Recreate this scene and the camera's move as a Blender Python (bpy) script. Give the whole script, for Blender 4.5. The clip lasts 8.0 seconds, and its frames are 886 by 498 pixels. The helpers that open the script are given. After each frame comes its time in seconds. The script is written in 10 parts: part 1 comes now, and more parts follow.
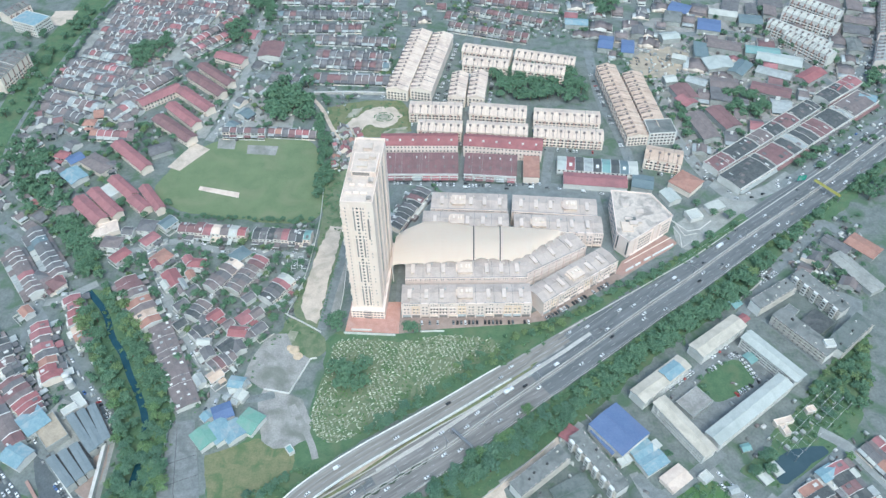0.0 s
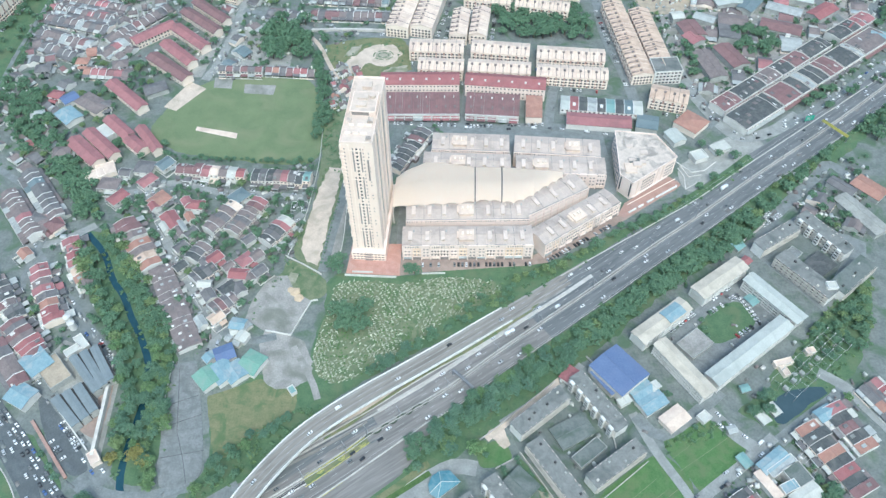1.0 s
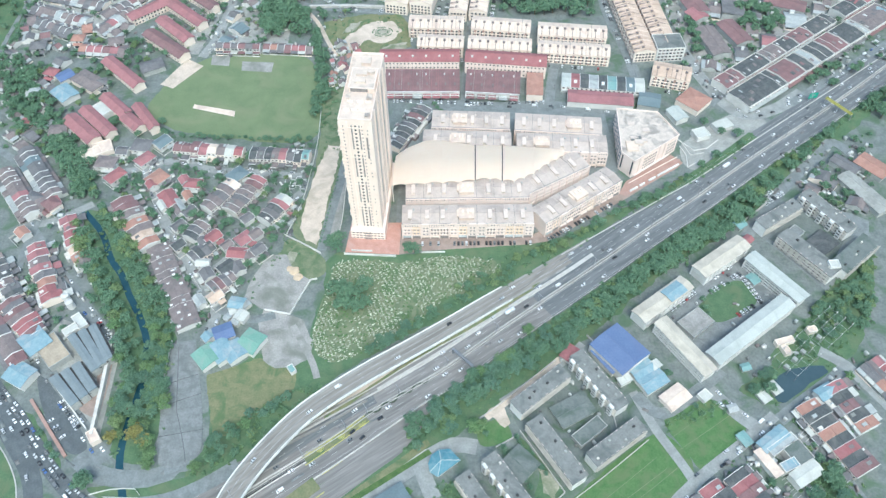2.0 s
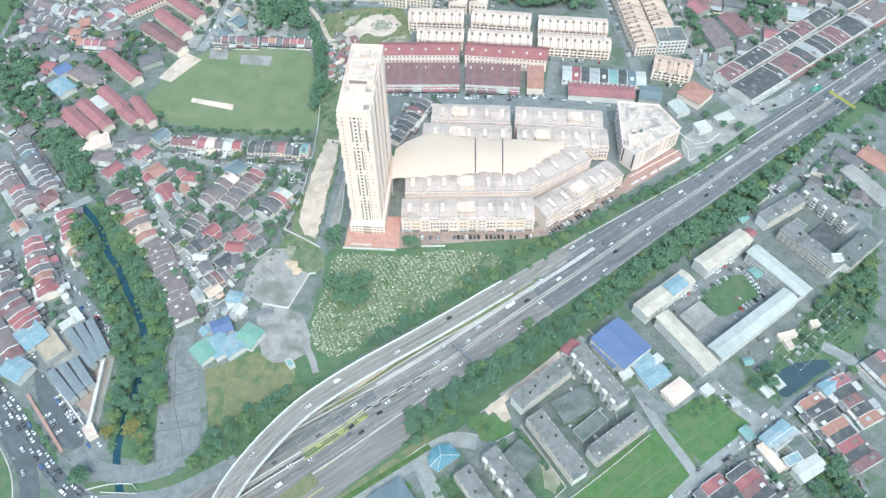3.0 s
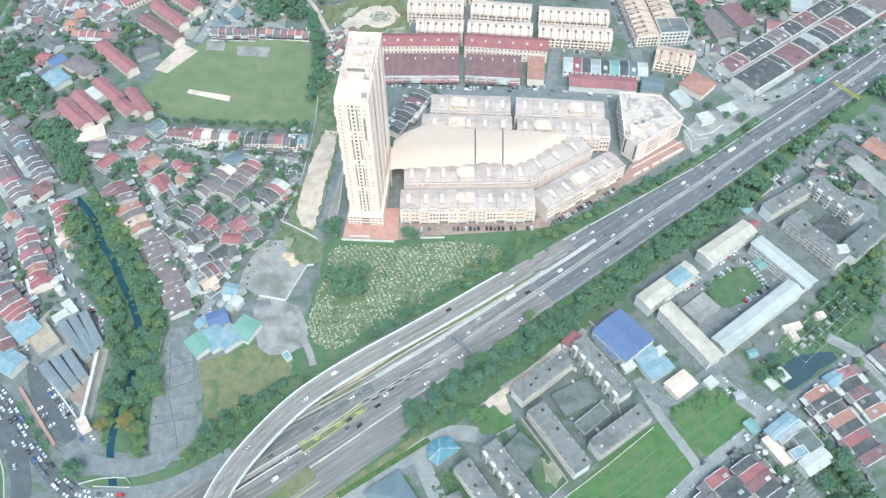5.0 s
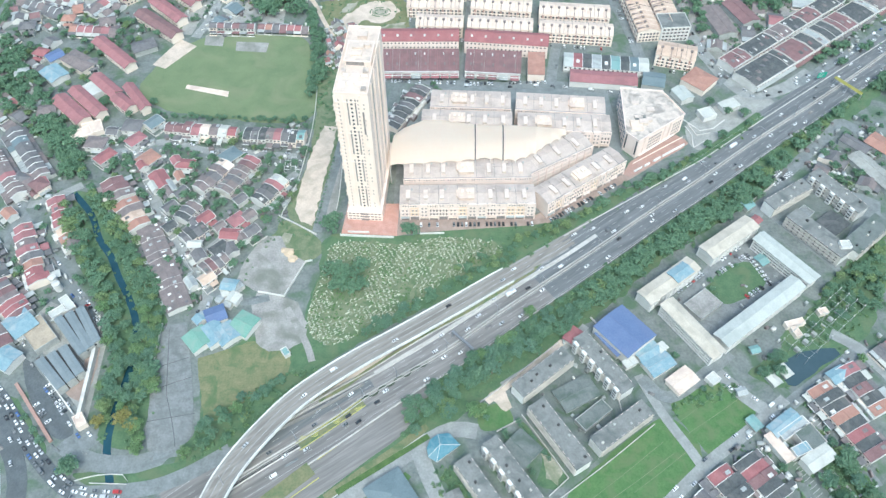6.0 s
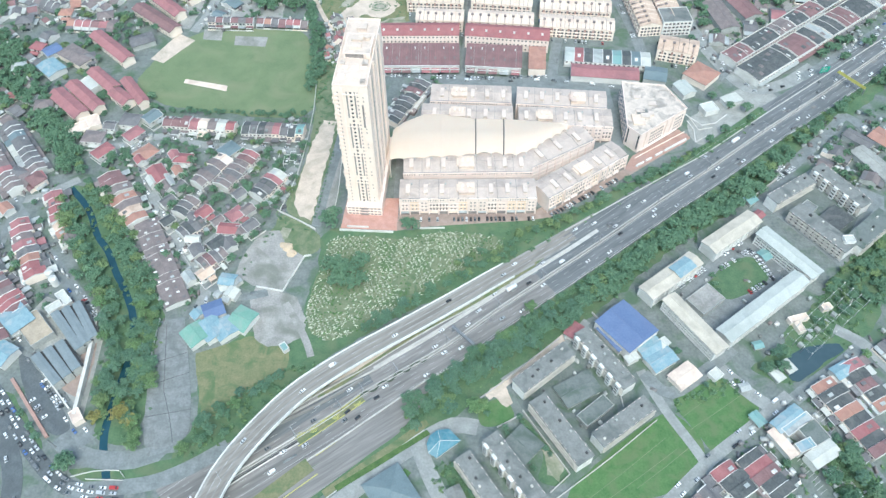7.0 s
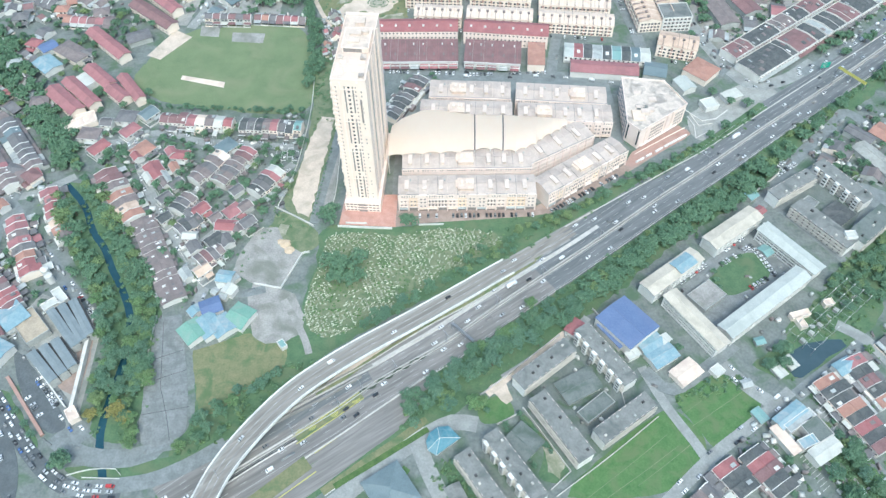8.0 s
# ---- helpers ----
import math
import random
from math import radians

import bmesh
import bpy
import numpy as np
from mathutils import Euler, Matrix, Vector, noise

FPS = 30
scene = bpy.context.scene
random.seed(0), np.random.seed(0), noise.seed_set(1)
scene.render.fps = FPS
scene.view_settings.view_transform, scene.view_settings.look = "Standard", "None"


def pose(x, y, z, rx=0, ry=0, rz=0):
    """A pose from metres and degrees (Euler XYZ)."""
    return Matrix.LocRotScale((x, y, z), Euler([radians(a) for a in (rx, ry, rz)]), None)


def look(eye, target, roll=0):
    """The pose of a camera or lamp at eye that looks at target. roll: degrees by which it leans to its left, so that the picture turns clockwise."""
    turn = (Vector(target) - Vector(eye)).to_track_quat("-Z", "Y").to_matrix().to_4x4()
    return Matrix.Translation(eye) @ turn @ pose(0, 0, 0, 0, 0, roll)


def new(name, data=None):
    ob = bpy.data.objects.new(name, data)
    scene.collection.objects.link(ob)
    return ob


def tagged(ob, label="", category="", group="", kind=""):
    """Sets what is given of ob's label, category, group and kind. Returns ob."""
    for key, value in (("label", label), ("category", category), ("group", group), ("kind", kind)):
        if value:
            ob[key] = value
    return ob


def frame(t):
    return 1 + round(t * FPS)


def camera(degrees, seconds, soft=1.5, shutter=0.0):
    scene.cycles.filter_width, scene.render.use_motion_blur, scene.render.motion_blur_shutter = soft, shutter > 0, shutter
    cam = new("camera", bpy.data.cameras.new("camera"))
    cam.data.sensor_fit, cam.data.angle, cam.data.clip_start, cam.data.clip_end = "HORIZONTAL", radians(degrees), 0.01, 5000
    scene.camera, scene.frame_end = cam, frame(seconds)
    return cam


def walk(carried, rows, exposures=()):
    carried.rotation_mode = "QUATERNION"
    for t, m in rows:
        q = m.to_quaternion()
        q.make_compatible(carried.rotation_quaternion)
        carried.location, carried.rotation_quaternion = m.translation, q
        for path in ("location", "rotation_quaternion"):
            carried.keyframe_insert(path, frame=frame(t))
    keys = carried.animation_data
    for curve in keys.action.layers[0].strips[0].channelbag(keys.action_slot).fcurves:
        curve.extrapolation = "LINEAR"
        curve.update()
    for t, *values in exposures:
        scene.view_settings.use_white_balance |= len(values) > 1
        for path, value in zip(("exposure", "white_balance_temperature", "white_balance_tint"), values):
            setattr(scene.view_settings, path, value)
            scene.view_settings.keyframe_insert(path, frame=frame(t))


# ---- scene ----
cam = camera(61.09, 8.0, 1.45)
PATH = [
    (0.0, pose(0.24, -4.57, 444.32, 43.976, 0.210, 0.139)),
    (0.5, pose(0.21, -2.73, 442.38, 41.276, 0.247, 0.194)),
    (1.0, pose(0.22, -1.49, 440.53, 39.568, 0.264, 0.197)),
    (1.5, pose(0.16, -0.84, 438.83, 38.525, 0.260, 0.182)),
    (3.0, pose(0.32, 0.06, 431.63, 37.928, 0.289, 0.159)),
    (3.5, pose(0.46, -0.03, 429.24, 37.961, 0.277, 0.139)),
    (4.0, pose(0.44, -0.01, 426.62, 37.961, 0.289, 0.133)),
    (4.5, pose(0.52, -0.15, 424.00, 37.965, 0.297, 0.133)),
    (6.0, pose(0.58, -0.19, 416.52, 37.974, 0.281, 0.135)),
    (6.5, pose(0.58, -0.11, 413.82, 37.967, 0.294, 0.108)),
    (7.0, pose(0.43, 0.00, 410.89, 37.942, 0.263, 0.153)),
    (7.5, pose(0.36, -0.15, 408.47, 38.013, 0.254, 0.091)),
    (8.0, pose(0.00, -0.00, 406.00, 37.997, 0.241, -0.000)),
]
walk(cam, PATH, [(0.0, 0.30, 5400, -1), (0.5, 0.35, 5450, -1), (1.0, 0.40, 5500, -1), (1.5, 0.45, 5550, -1), (2.8, 0.57, 5600, -1), (8.0, 0.57, 5600, -1)])

# ---- daylight: thin bright cloud, a wide soft sun from behind the camera ----
SUN_UP, SUN_ROUND = 58.0, 172.0
world = bpy.data.worlds.new("sky")
scene.world = world
world.use_nodes = True
wn = world.node_tree
sky = wn.nodes.new("ShaderNodeTexSky")
sky.sky_type = "NISHITA"
sky.sun_disc = False
sky.sun_elevation, sky.sun_rotation = radians(SUN_UP), radians(SUN_ROUND)
sky.air_density, sky.dust_density = 1.6, 4.0
wn.links.new(sky.outputs["Color"], wn.nodes["Background"].inputs["Color"])
wn.nodes["Background"].inputs["Strength"].default_value = 0.15
sun = new("sun", bpy.data.lights.new("sun", "SUN"))
sun.data.energy, sun.data.angle, sun.data.color = 1.2, radians(25), (1.0, 0.93, 0.86)
to_sun = Vector((math.sin(radians(SUN_ROUND)), math.cos(radians(SUN_ROUND)), math.tan(radians(SUN_UP))))
sun.matrix_world = look((0, 0, 900), Vector((0, 0, 900)) - to_sun)

# ---- materials ----
def mat(name, a, b, size=3.0, fine=0.25, rough=0.85, metal=0.0, bump=0.25, vary=0.0, ribs=0.0, rib_axis="X", island=False, stain=None, stain_amount=0.45, streak=None):
    """Two colours mixed by broad and fine noise; vary: how far single objects (or islands) differ in brightness; ribs: sheet profile spacing in metres."""
    m = bpy.data.materials.new(name)
    m.use_nodes = True
    t = m.node_tree
    n, l = t.nodes, t.links
    p = n["Principled BSDF"]
    tc = n.new("ShaderNodeTexCoord")
    big = n.new("ShaderNodeTexNoise")
    big.inputs["Scale"].default_value, big.inputs["Detail"].default_value = 1.0 / size, 6.0
    small = n.new("ShaderNodeTexNoise")
    small.inputs["Scale"].default_value, small.inputs["Detail"].default_value = 0.5 / fine, 4.0
    inf = n.new("ShaderNodeObjectInfo")
    shift = n.new("ShaderNodeVectorMath")
    shift.operation = "MULTIPLY_ADD"
    shift.inputs[1].default_value = (1, 1, 1)
    off = n.new("ShaderNodeCombineXYZ")
    far = n.new("ShaderNodeMath")
    far.operation = "MULTIPLY"
    far.inputs[1].default_value = 90.0
    l.new(inf.outputs["Random"], far.inputs[0])
    l.new(far.outputs[0], off.inputs[0])
    l.new(far.outputs[0], off.inputs[1])
    l.new(tc.outputs["Object"], shift.inputs[0])
    l.new(off.outputs[0], shift.inputs[2])
    if streak:
        turn = n.new("ShaderNodeMapping")
        turn.inputs["Rotation"].default_value = (0, 0, radians(-streak[0]))
        turn2 = n.new("ShaderNodeMapping")
        turn2.inputs["Scale"].default_value = (1 / streak[1], 1, 1)
        l.new(shift.outputs[0], turn.inputs["Vector"])
        l.new(turn.outputs[0], turn2.inputs["Vector"])
        shift = turn2
    l.new(shift.outputs[0], big.inputs["Vector"])
    l.new(shift.outputs[0], small.inputs["Vector"])
    add = n.new("ShaderNodeMath")
    add.operation = "MULTIPLY_ADD"
    add.inputs[1].default_value = 0.55
    l.new(small.outputs["Fac"], add.inputs[0])
    half = n.new("ShaderNodeMath")
    half.operation = "MULTIPLY"
    half.inputs[1].default_value = 0.6
    l.new(big.outputs["Fac"], half.inputs[0])
    l.new(half.outputs[0], add.inputs[2])
    ramp = n.new("ShaderNodeValToRGB")
    ramp.color_ramp.elements[0].position, ramp.color_ramp.elements[1].position = 0.38, 0.76
    ramp.color_ramp.elements[0].color, ramp.color_ramp.elements[1].color = (*a, 1), (*b, 1)
    l.new(add.outputs[0], ramp.inputs[0])
    last = ramp.outputs["Color"]
    if stain:
        st = n.new("ShaderNodeTexNoise")
        st.inputs["Scale"].default_value, st.inputs["Detail"].default_value, st.inputs["Distortion"].default_value = 0.45 / size, 5.0, 0.8
        l.new(shift.outputs[0], st.inputs["Vector"])
        sr = n.new("ShaderNodeValToRGB")
        sr.color_ramp.elements[0].position, sr.color_ramp.elements[1].position = 0.48, 0.66
        l.new(st.outputs["Fac"], sr.inputs[0])
        sm = n.new("ShaderNodeMath")
        sm.operation = "MULTIPLY"
        sm.inputs[1].default_value = stain_amount
        l.new(sr.outputs["Color"], sm.inputs[0])
        mx = n.new("ShaderNodeMixRGB")
        mx.inputs[2].default_value = (*stain, 1)
        l.new(sm.outputs[0], mx.inputs[0])
        l.new(last, mx.inputs[1])
        last = mx.outputs[0]
    if vary:
        src = n.new("ShaderNodeNewGeometry").outputs["Random Per Island"]
        rng = n.new("ShaderNodeMapRange")
        rng.inputs["To Min"].default_value, rng.inputs["To Max"].default_value = 1 - vary, 1 + vary
        l.new(src, rng.inputs["Value"])
        hs = n.new("ShaderNodeHueSaturation")
        l.new(rng.outputs[0], hs.inputs["Value"])
        if island:
            r2 = n.new("ShaderNodeMapRange")
            r2.inputs["To Min"].default_value, r2.inputs["To Max"].default_value = 0.475, 0.52
            l.new(inf.outputs["Random"], r2.inputs["Value"])
            l.new(r2.outputs[0], hs.inputs["Hue"])
        l.new(last, hs.inputs["Color"])
        last = hs.outputs[0]
    l.new(last, p.inputs["Base Color"])
    p.inputs["Roughness"].default_value, p.inputs["Metallic"].default_value = rough, metal
    bmp = n.new("ShaderNodeBump")
    bmp.inputs["Strength"].default_value, bmp.inputs["Distance"].default_value = bump, 0.12
    if ribs:
        wv = n.new("ShaderNodeTexWave")
        wv.bands_direction = rib_axis
        wv.inputs["Scale"].default_value = 0.314 / ribs
        l.new(tc.outputs["Object"], wv.inputs["Vector"])
        ha = n.new("ShaderNodeMath")
        ha.operation = "ADD"
        l.new(wv.outputs["Fac"], ha.inputs[0])
        l.new(small.outputs["Fac"], ha.inputs[1])
        l.new(ha.outputs[0], bmp.inputs["Height"])
    else:
        l.new(add.outputs[0], bmp.inputs["Height"])
    l.new(bmp.outputs[0], p.inputs["Normal"])
    return m


M = {}
M["town_ground"] = mat("town_ground", (0.122, 0.145, 0.134), (0.235, 0.255, 0.24), 8, 0.9, stain=(0.082, 0.142, 0.075), stain_amount=0.8)
M["asphalt"] = mat("asphalt", (0.162, 0.156, 0.148), (0.298, 0.284, 0.266), 2.2, 0.6, stain=(0.14, 0.136, 0.13), stain_amount=0.65, bump=0.1, streak=(34, 16))
M["asphalt_dark"] = mat("asphalt_dark", (0.125, 0.135, 0.138), (0.215, 0.224, 0.225), 2.2, 0.6, stain=(0.105, 0.112, 0.115), stain_amount=0.55, bump=0.1, streak=(37, 14))
M["tan_dirt"] = mat("tan_dirt", (0.34, 0.29, 0.22), (0.50, 0.42, 0.32), 6, 0.6, 0.95, bump=0.5, stain=(0.27, 0.26, 0.22), stain_amount=0.8)
M["street"] = mat("street", (0.165, 0.183, 0.18), (0.268, 0.29, 0.286), 5, 0.6, bump=0.1, stain=(0.13, 0.147, 0.144))
M["concrete"] = mat("concrete", (0.235, 0.228, 0.212), (0.37, 0.358, 0.335), 2.5, 0.5, stain=(0.18, 0.175, 0.165), stain_amount=0.6, streak=(40, 8))
M["pale_concrete"] = mat("pale_concrete", (0.44, 0.43, 0.40), (0.62, 0.60, 0.56), 5, 0.5, stain=(0.36, 0.34, 0.31))
M["marking"] = mat("marking", (0.38, 0.38, 0.37), (0.52, 0.52, 0.50), 2, 0.3)
M["yellow"] = mat("yellow", (0.44, 0.42, 0.12), (0.56, 0.53, 0.18), 2, 0.3)
M["grass"] = mat("grass", (0.067, 0.13, 0.07), (0.128, 0.20, 0.10), 6, 0.6, 0.95, bump=0.6, stain=(0.152, 0.18, 0.10), stain_amount=0.6)
M["bright_grass"] = mat("bright_grass", (0.066, 0.148, 0.052), (0.122, 0.212, 0.08), 5, 0.6, 0.95, bump=0.6, stain=(0.14, 0.185, 0.088), stain_amount=0.8)
M["field"] = mat("field", (0.135, 0.185, 0.095), (0.195, 0.245, 0.13), 14, 0.5, 0.95, bump=0.3, stain=(0.235, 0.25, 0.15), stain_amount=0.6)
M["dry_grass"] = mat("dry_grass", (0.135, 0.17, 0.082), (0.25, 0.235, 0.135), 5, 0.6, 0.95, bump=0.6, stain=(0.10, 0.158, 0.072), stain_amount=0.9)
M["dirt"] = mat("dirt", (0.50, 0.415, 0.335), (0.68, 0.58, 0.485), 6, 0.6, 0.95, bump=0.5, stain=(0.36, 0.315, 0.24), stain_amount=0.6)
M["track_dirt"] = mat("track_dirt", (0.25, 0.25, 0.19), (0.48, 0.44, 0.36), 7, 0.6, 0.95, bump=0.5, stain=(0.15, 0.19, 0.10), stain_amount=0.9)
M["sand_heap"] = mat("sand_heap", (0.50, 0.385, 0.26), (0.64, 0.52, 0.38), 2, 0.3, 0.95, bump=0.5)
M["gravel"] = mat("gravel", (0.245, 0.24, 0.225), (0.41, 0.395, 0.37), 8, 0.6, 0.95, stain=(0.17, 0.185, 0.15), stain_amount=0.75)
M["red_paving"] = mat("red_paving", (0.44, 0.24, 0.19), (0.58, 0.35, 0.29), 5, 0.5, stain=(0.50, 0.40, 0.36))
M["brown_paving"] = mat("brown_paving", (0.29, 0.225, 0.19), (0.41, 0.325, 0.28), 5, 0.5, stain=(0.23, 0.18, 0.155))
M["water"] = mat("water", (0.015, 0.055, 0.075), (0.028, 0.08, 0.105), 20, 2.0, 0.25, bump=0.03)
M["pond_water"] = mat("pond_water", (0.05, 0.085, 0.10), (0.065, 0.10, 0.115), 20, 2.0, 0.15, bump=0.03)
M["white_wall"] = mat("white_wall", (0.64, 0.63, 0.59), (0.78, 0.77, 0.73), 6, 0.5, stain=(0.46, 0.45, 0.42), stain_amount=0.45, vary=0.07)
M["cream_wall"] = mat("cream_wall", (0.84, 0.73, 0.62), (0.90, 0.80, 0.70), 8, 0.6, stain=(0.62, 0.50, 0.41), stain_amount=0.45, vary=0.06)
M["tower_wall"] = mat("tower_wall", (0.88, 0.735, 0.635), (0.92, 0.80, 0.71), 10, 0.6, stain=(0.78, 0.63, 0.54), stain_amount=0.4)
M["pink_wall"] = mat("pink_wall", (0.74, 0.65, 0.59), (0.83, 0.74, 0.68), 8, 0.6, stain=(0.60, 0.52, 0.47), stain_amount=0.4)
M["grey_wall"] = mat("grey_wall", (0.342, 0.35, 0.33), (0.513, 0.53, 0.50), 5, 0.5, stain=(0.228, 0.24, 0.23), vary=0.08)
M["old_wall"] = mat("old_wall", (0.55, 0.53, 0.48), (0.72, 0.69, 0.63), 4, 0.4, stain=(0.32, 0.31, 0.28), stain_amount=0.5)
M["membrane"] = mat("membrane", (0.98, 0.85, 0.72), (0.98, 0.875, 0.755), 9, 1.0, 0.6, bump=0.03)
M["flat_roof"] = mat("flat_roof", (0.176, 0.182, 0.172), (0.266, 0.275, 0.26), 5, 0.5, stain=(0.100, 0.115, 0.11), stain_amount=0.7)
M["pale_roof"] = mat("pale_roof", (0.49, 0.41, 0.36), (0.62, 0.535, 0.475), 7, 0.6, ribs=0.9, stain=(0.35, 0.295, 0.26), stain_amount=0.6, vary=0.06)
M["office_roof"] = mat("office_roof", (0.50, 0.43, 0.37), (0.72, 0.63, 0.55), 4.0, 0.4, stain=(0.27, 0.245, 0.22), stain_amount=0.85)
M["cream_roof"] = mat("cream_roof", (0.68, 0.55, 0.45), (0.79, 0.67, 0.56), 5, 0.6, stain=(0.50, 0.38, 0.33), stain_amount=0.55, vary=0.07)
M["white_roof"] = mat("white_roof", (0.495, 0.498, 0.446), (0.612, 0.618, 0.567), 8, 0.5, 0.7, ribs=0.8, stain=(0.378, 0.381, 0.344), stain_amount=0.5, vary=0.06)
M["school_roof"] = mat("school_roof", (0.50, 0.455, 0.375), (0.63, 0.58, 0.49), 5, 0.5, 0.8, ribs=0.8, stain=(0.40, 0.365, 0.30), stain_amount=0.55, vary=0.06)
M["aqua_white_roof"] = mat("aqua_white_roof", (0.435, 0.462, 0.432), (0.545, 0.575, 0.54), 6, 0.5, 0.8, ribs=0.8, stain=(0.35, 0.38, 0.36), stain_amount=0.6, vary=0.06)
M["blue_roof"] = mat("blue_roof", (0.115, 0.165, 0.30), (0.155, 0.215, 0.36), 8, 0.5, 0.6, ribs=0.8, stain=(0.16, 0.20, 0.33), vary=0.06)
M["sky_roof"] = mat("sky_roof", (0.20, 0.33, 0.385), (0.31, 0.43, 0.475), 3.5, 0.5, 0.7, ribs=0.8, stain=(0.42, 0.46, 0.47), stain_amount=0.7, vary=0.2)
M["teal_roof"] = mat("teal_roof", (0.19, 0.35, 0.34), (0.28, 0.43, 0.41), 5, 0.5, 0.7, ribs=0.8, stain=(0.28, 0.35, 0.34), stain_amount=0.6, vary=0.18)
M["slate_roof"] = mat("slate_roof", (0.142, 0.19, 0.205), (0.199, 0.255, 0.27), 6, 0.5, 0.6, ribs=0.8, stain=(0.237, 0.28, 0.29), stain_amount=0.4, vary=0.1)
M["red_roof"] = mat("red_roof", (0.30, 0.115, 0.12), (0.41, 0.185, 0.185), 5, 0.4, 0.85, ribs=0.5, stain=(0.26, 0.125, 0.13), stain_amount=0.6, vary=0.16)
M["pink_roof"] = mat("pink_roof", (0.33, 0.15, 0.155), (0.44, 0.215, 0.22), 5, 0.4, 0.85, ribs=0.5, stain=(0.26, 0.14, 0.145), stain_amount=0.6, vary=0.18)
M["maroon_roof"] = mat("maroon_roof", (0.20, 0.115, 0.115), (0.295, 0.18, 0.178), 5, 0.4, 0.85, ribs=0.5, stain=(0.17, 0.12, 0.12), vary=0.14)
M["orange_roof"] = mat("orange_roof", (0.37, 0.195, 0.15), (0.475, 0.28, 0.22), 4, 0.4, 0.85, ribs=0.5, stain=(0.31, 0.19, 0.155), stain_amount=0.6, vary=0.16)
M["brown_roof"] = mat("brown_roof", (0.185, 0.155, 0.148), (0.295, 0.25, 0.24), 4, 0.4, 0.85, ribs=0.5, stain=(0.14, 0.132, 0.13), vary=0.18)
M["grey_roof"] = mat("grey_roof", (0.150, 0.148, 0.150), (0.245, 0.238, 0.240), 4, 0.4, 0.85, ribs=0.5, stain=(0.105, 0.105, 0.107), vary=0.25)
M["pale_sheet"] = mat("pale_sheet", (0.361, 0.38, 0.37), (0.532, 0.56, 0.545), 3, 0.4, 0.6, ribs=0.6, stain=(0.266, 0.275, 0.265), vary=0.22)
M["glass"] = mat("glass", (0.035, 0.05, 0.06), (0.07, 0.09, 0.10), 2, 0.4, 0.15, bump=0.02)
M["shop_white"] = mat("shop_white", (0.81, 0.68, 0.605), (0.89, 0.775, 0.705), 6, 0.5, stain=(0.66, 0.54, 0.48), stain_amount=0.35)
M["shop_glass"] = mat("shop_glass", (0.20, 0.18, 0.17), (0.34, 0.31, 0.29), 2, 0.4, 0.35, bump=0.02)
M["worn_concrete"] = mat("worn_concrete", (0.165, 0.178, 0.175), (0.28, 0.295, 0.29), 5, 0.6, stain=(0.15, 0.165, 0.16), stain_amount=0.7)
M["pale_lane"] = mat("pale_lane", (0.245, 0.258, 0.246), (0.363, 0.374, 0.357), 6, 0.6, bump=0.1, stain=(0.186, 0.194, 0.183))
M["ramp_lane"] = mat("ramp_lane", (0.205, 0.19, 0.168), (0.335, 0.312, 0.278), 2.5, 0.5, stain=(0.165, 0.152, 0.135), stain_amount=0.6, streak=(40, 12))
M["dark_void"] = mat("dark_void", (0.05, 0.05, 0.05), (0.09, 0.09, 0.09), 2, 0.4)
M["blue_glass"] = mat("blue_glass", (0.10, 0.20, 0.26), (0.16, 0.28, 0.34), 6, 0.6, 0.2, bump=0.02)
M["bark"] = mat("bark", (0.11, 0.085, 0.06), (0.19, 0.15, 0.11), 0.6, 0.1, 0.95, bump=0.6)
M["leaf"] = mat("leaf", (0.094, 0.180, 0.118), (0.152, 0.250, 0.154), 5, 0.5, 0.8, vary=0.16, island=True)
M["leaf_light"] = mat("leaf_light", (0.125, 0.205, 0.088), (0.185, 0.275, 0.12), 5, 0.5, 0.75, vary=0.26, island=True)
M["scrub"] = mat("scrub", (0.095, 0.175, 0.095), (0.155, 0.245, 0.125), 5, 0.5, 0.8, vary=0.22, island=True)
M["yard"] = mat("yard", (0.266, 0.268, 0.245), (0.408, 0.41, 0.38), 7, 0.7, stain=(0.199, 0.21, 0.195), stain_amount=0.65)
M["leaf_yellow"] = mat("leaf_yellow", (0.20, 0.21, 0.06), (0.285, 0.275, 0.095), 5, 0.5, 0.7, vary=0.3, island=True)
M["headstone"] = mat("headstone", (0.37, 0.385, 0.30), (0.62, 0.63, 0.51), 1, 0.2, vary=0.4)
M["trim_white"] = mat("trim_white", (0.70, 0.70, 0.67), (0.84, 0.84, 0.81), 3, 0.4, stain=(0.50, 0.49, 0.46), stain_amount=0.5)
M["tar_roof"] = mat("tar_roof", (0.068, 0.077, 0.079), (0.132, 0.142, 0.142), 3.5, 0.5, 0.85, stain=(0.19, 0.185, 0.175), stain_amount=0.55, vary=0.2)
M["panel_cream"] = mat("panel_cream", (0.78, 0.60, 0.42), (0.86, 0.69, 0.52), 5, 0.5, stain=(0.66, 0.50, 0.36), stain_amount=0.4)
M["weeds"] = mat("weeds", (0.05, 0.12, 0.04), (0.11, 0.20, 0.065), 4, 0.4, 0.95, vary=0.3, island=True)
M["dark_hedge"] = mat("dark_hedge", (0.045, 0.062, 0.045), (0.085, 0.105, 0.075), 2, 0.3, 0.95, bump=0.6)
M["moss_roof"] = mat("moss_roof", (0.128, 0.15, 0.14), (0.204, 0.225, 0.21), 5, 0.5, stain=(0.081, 0.115, 0.09), stain_amount=0.8)
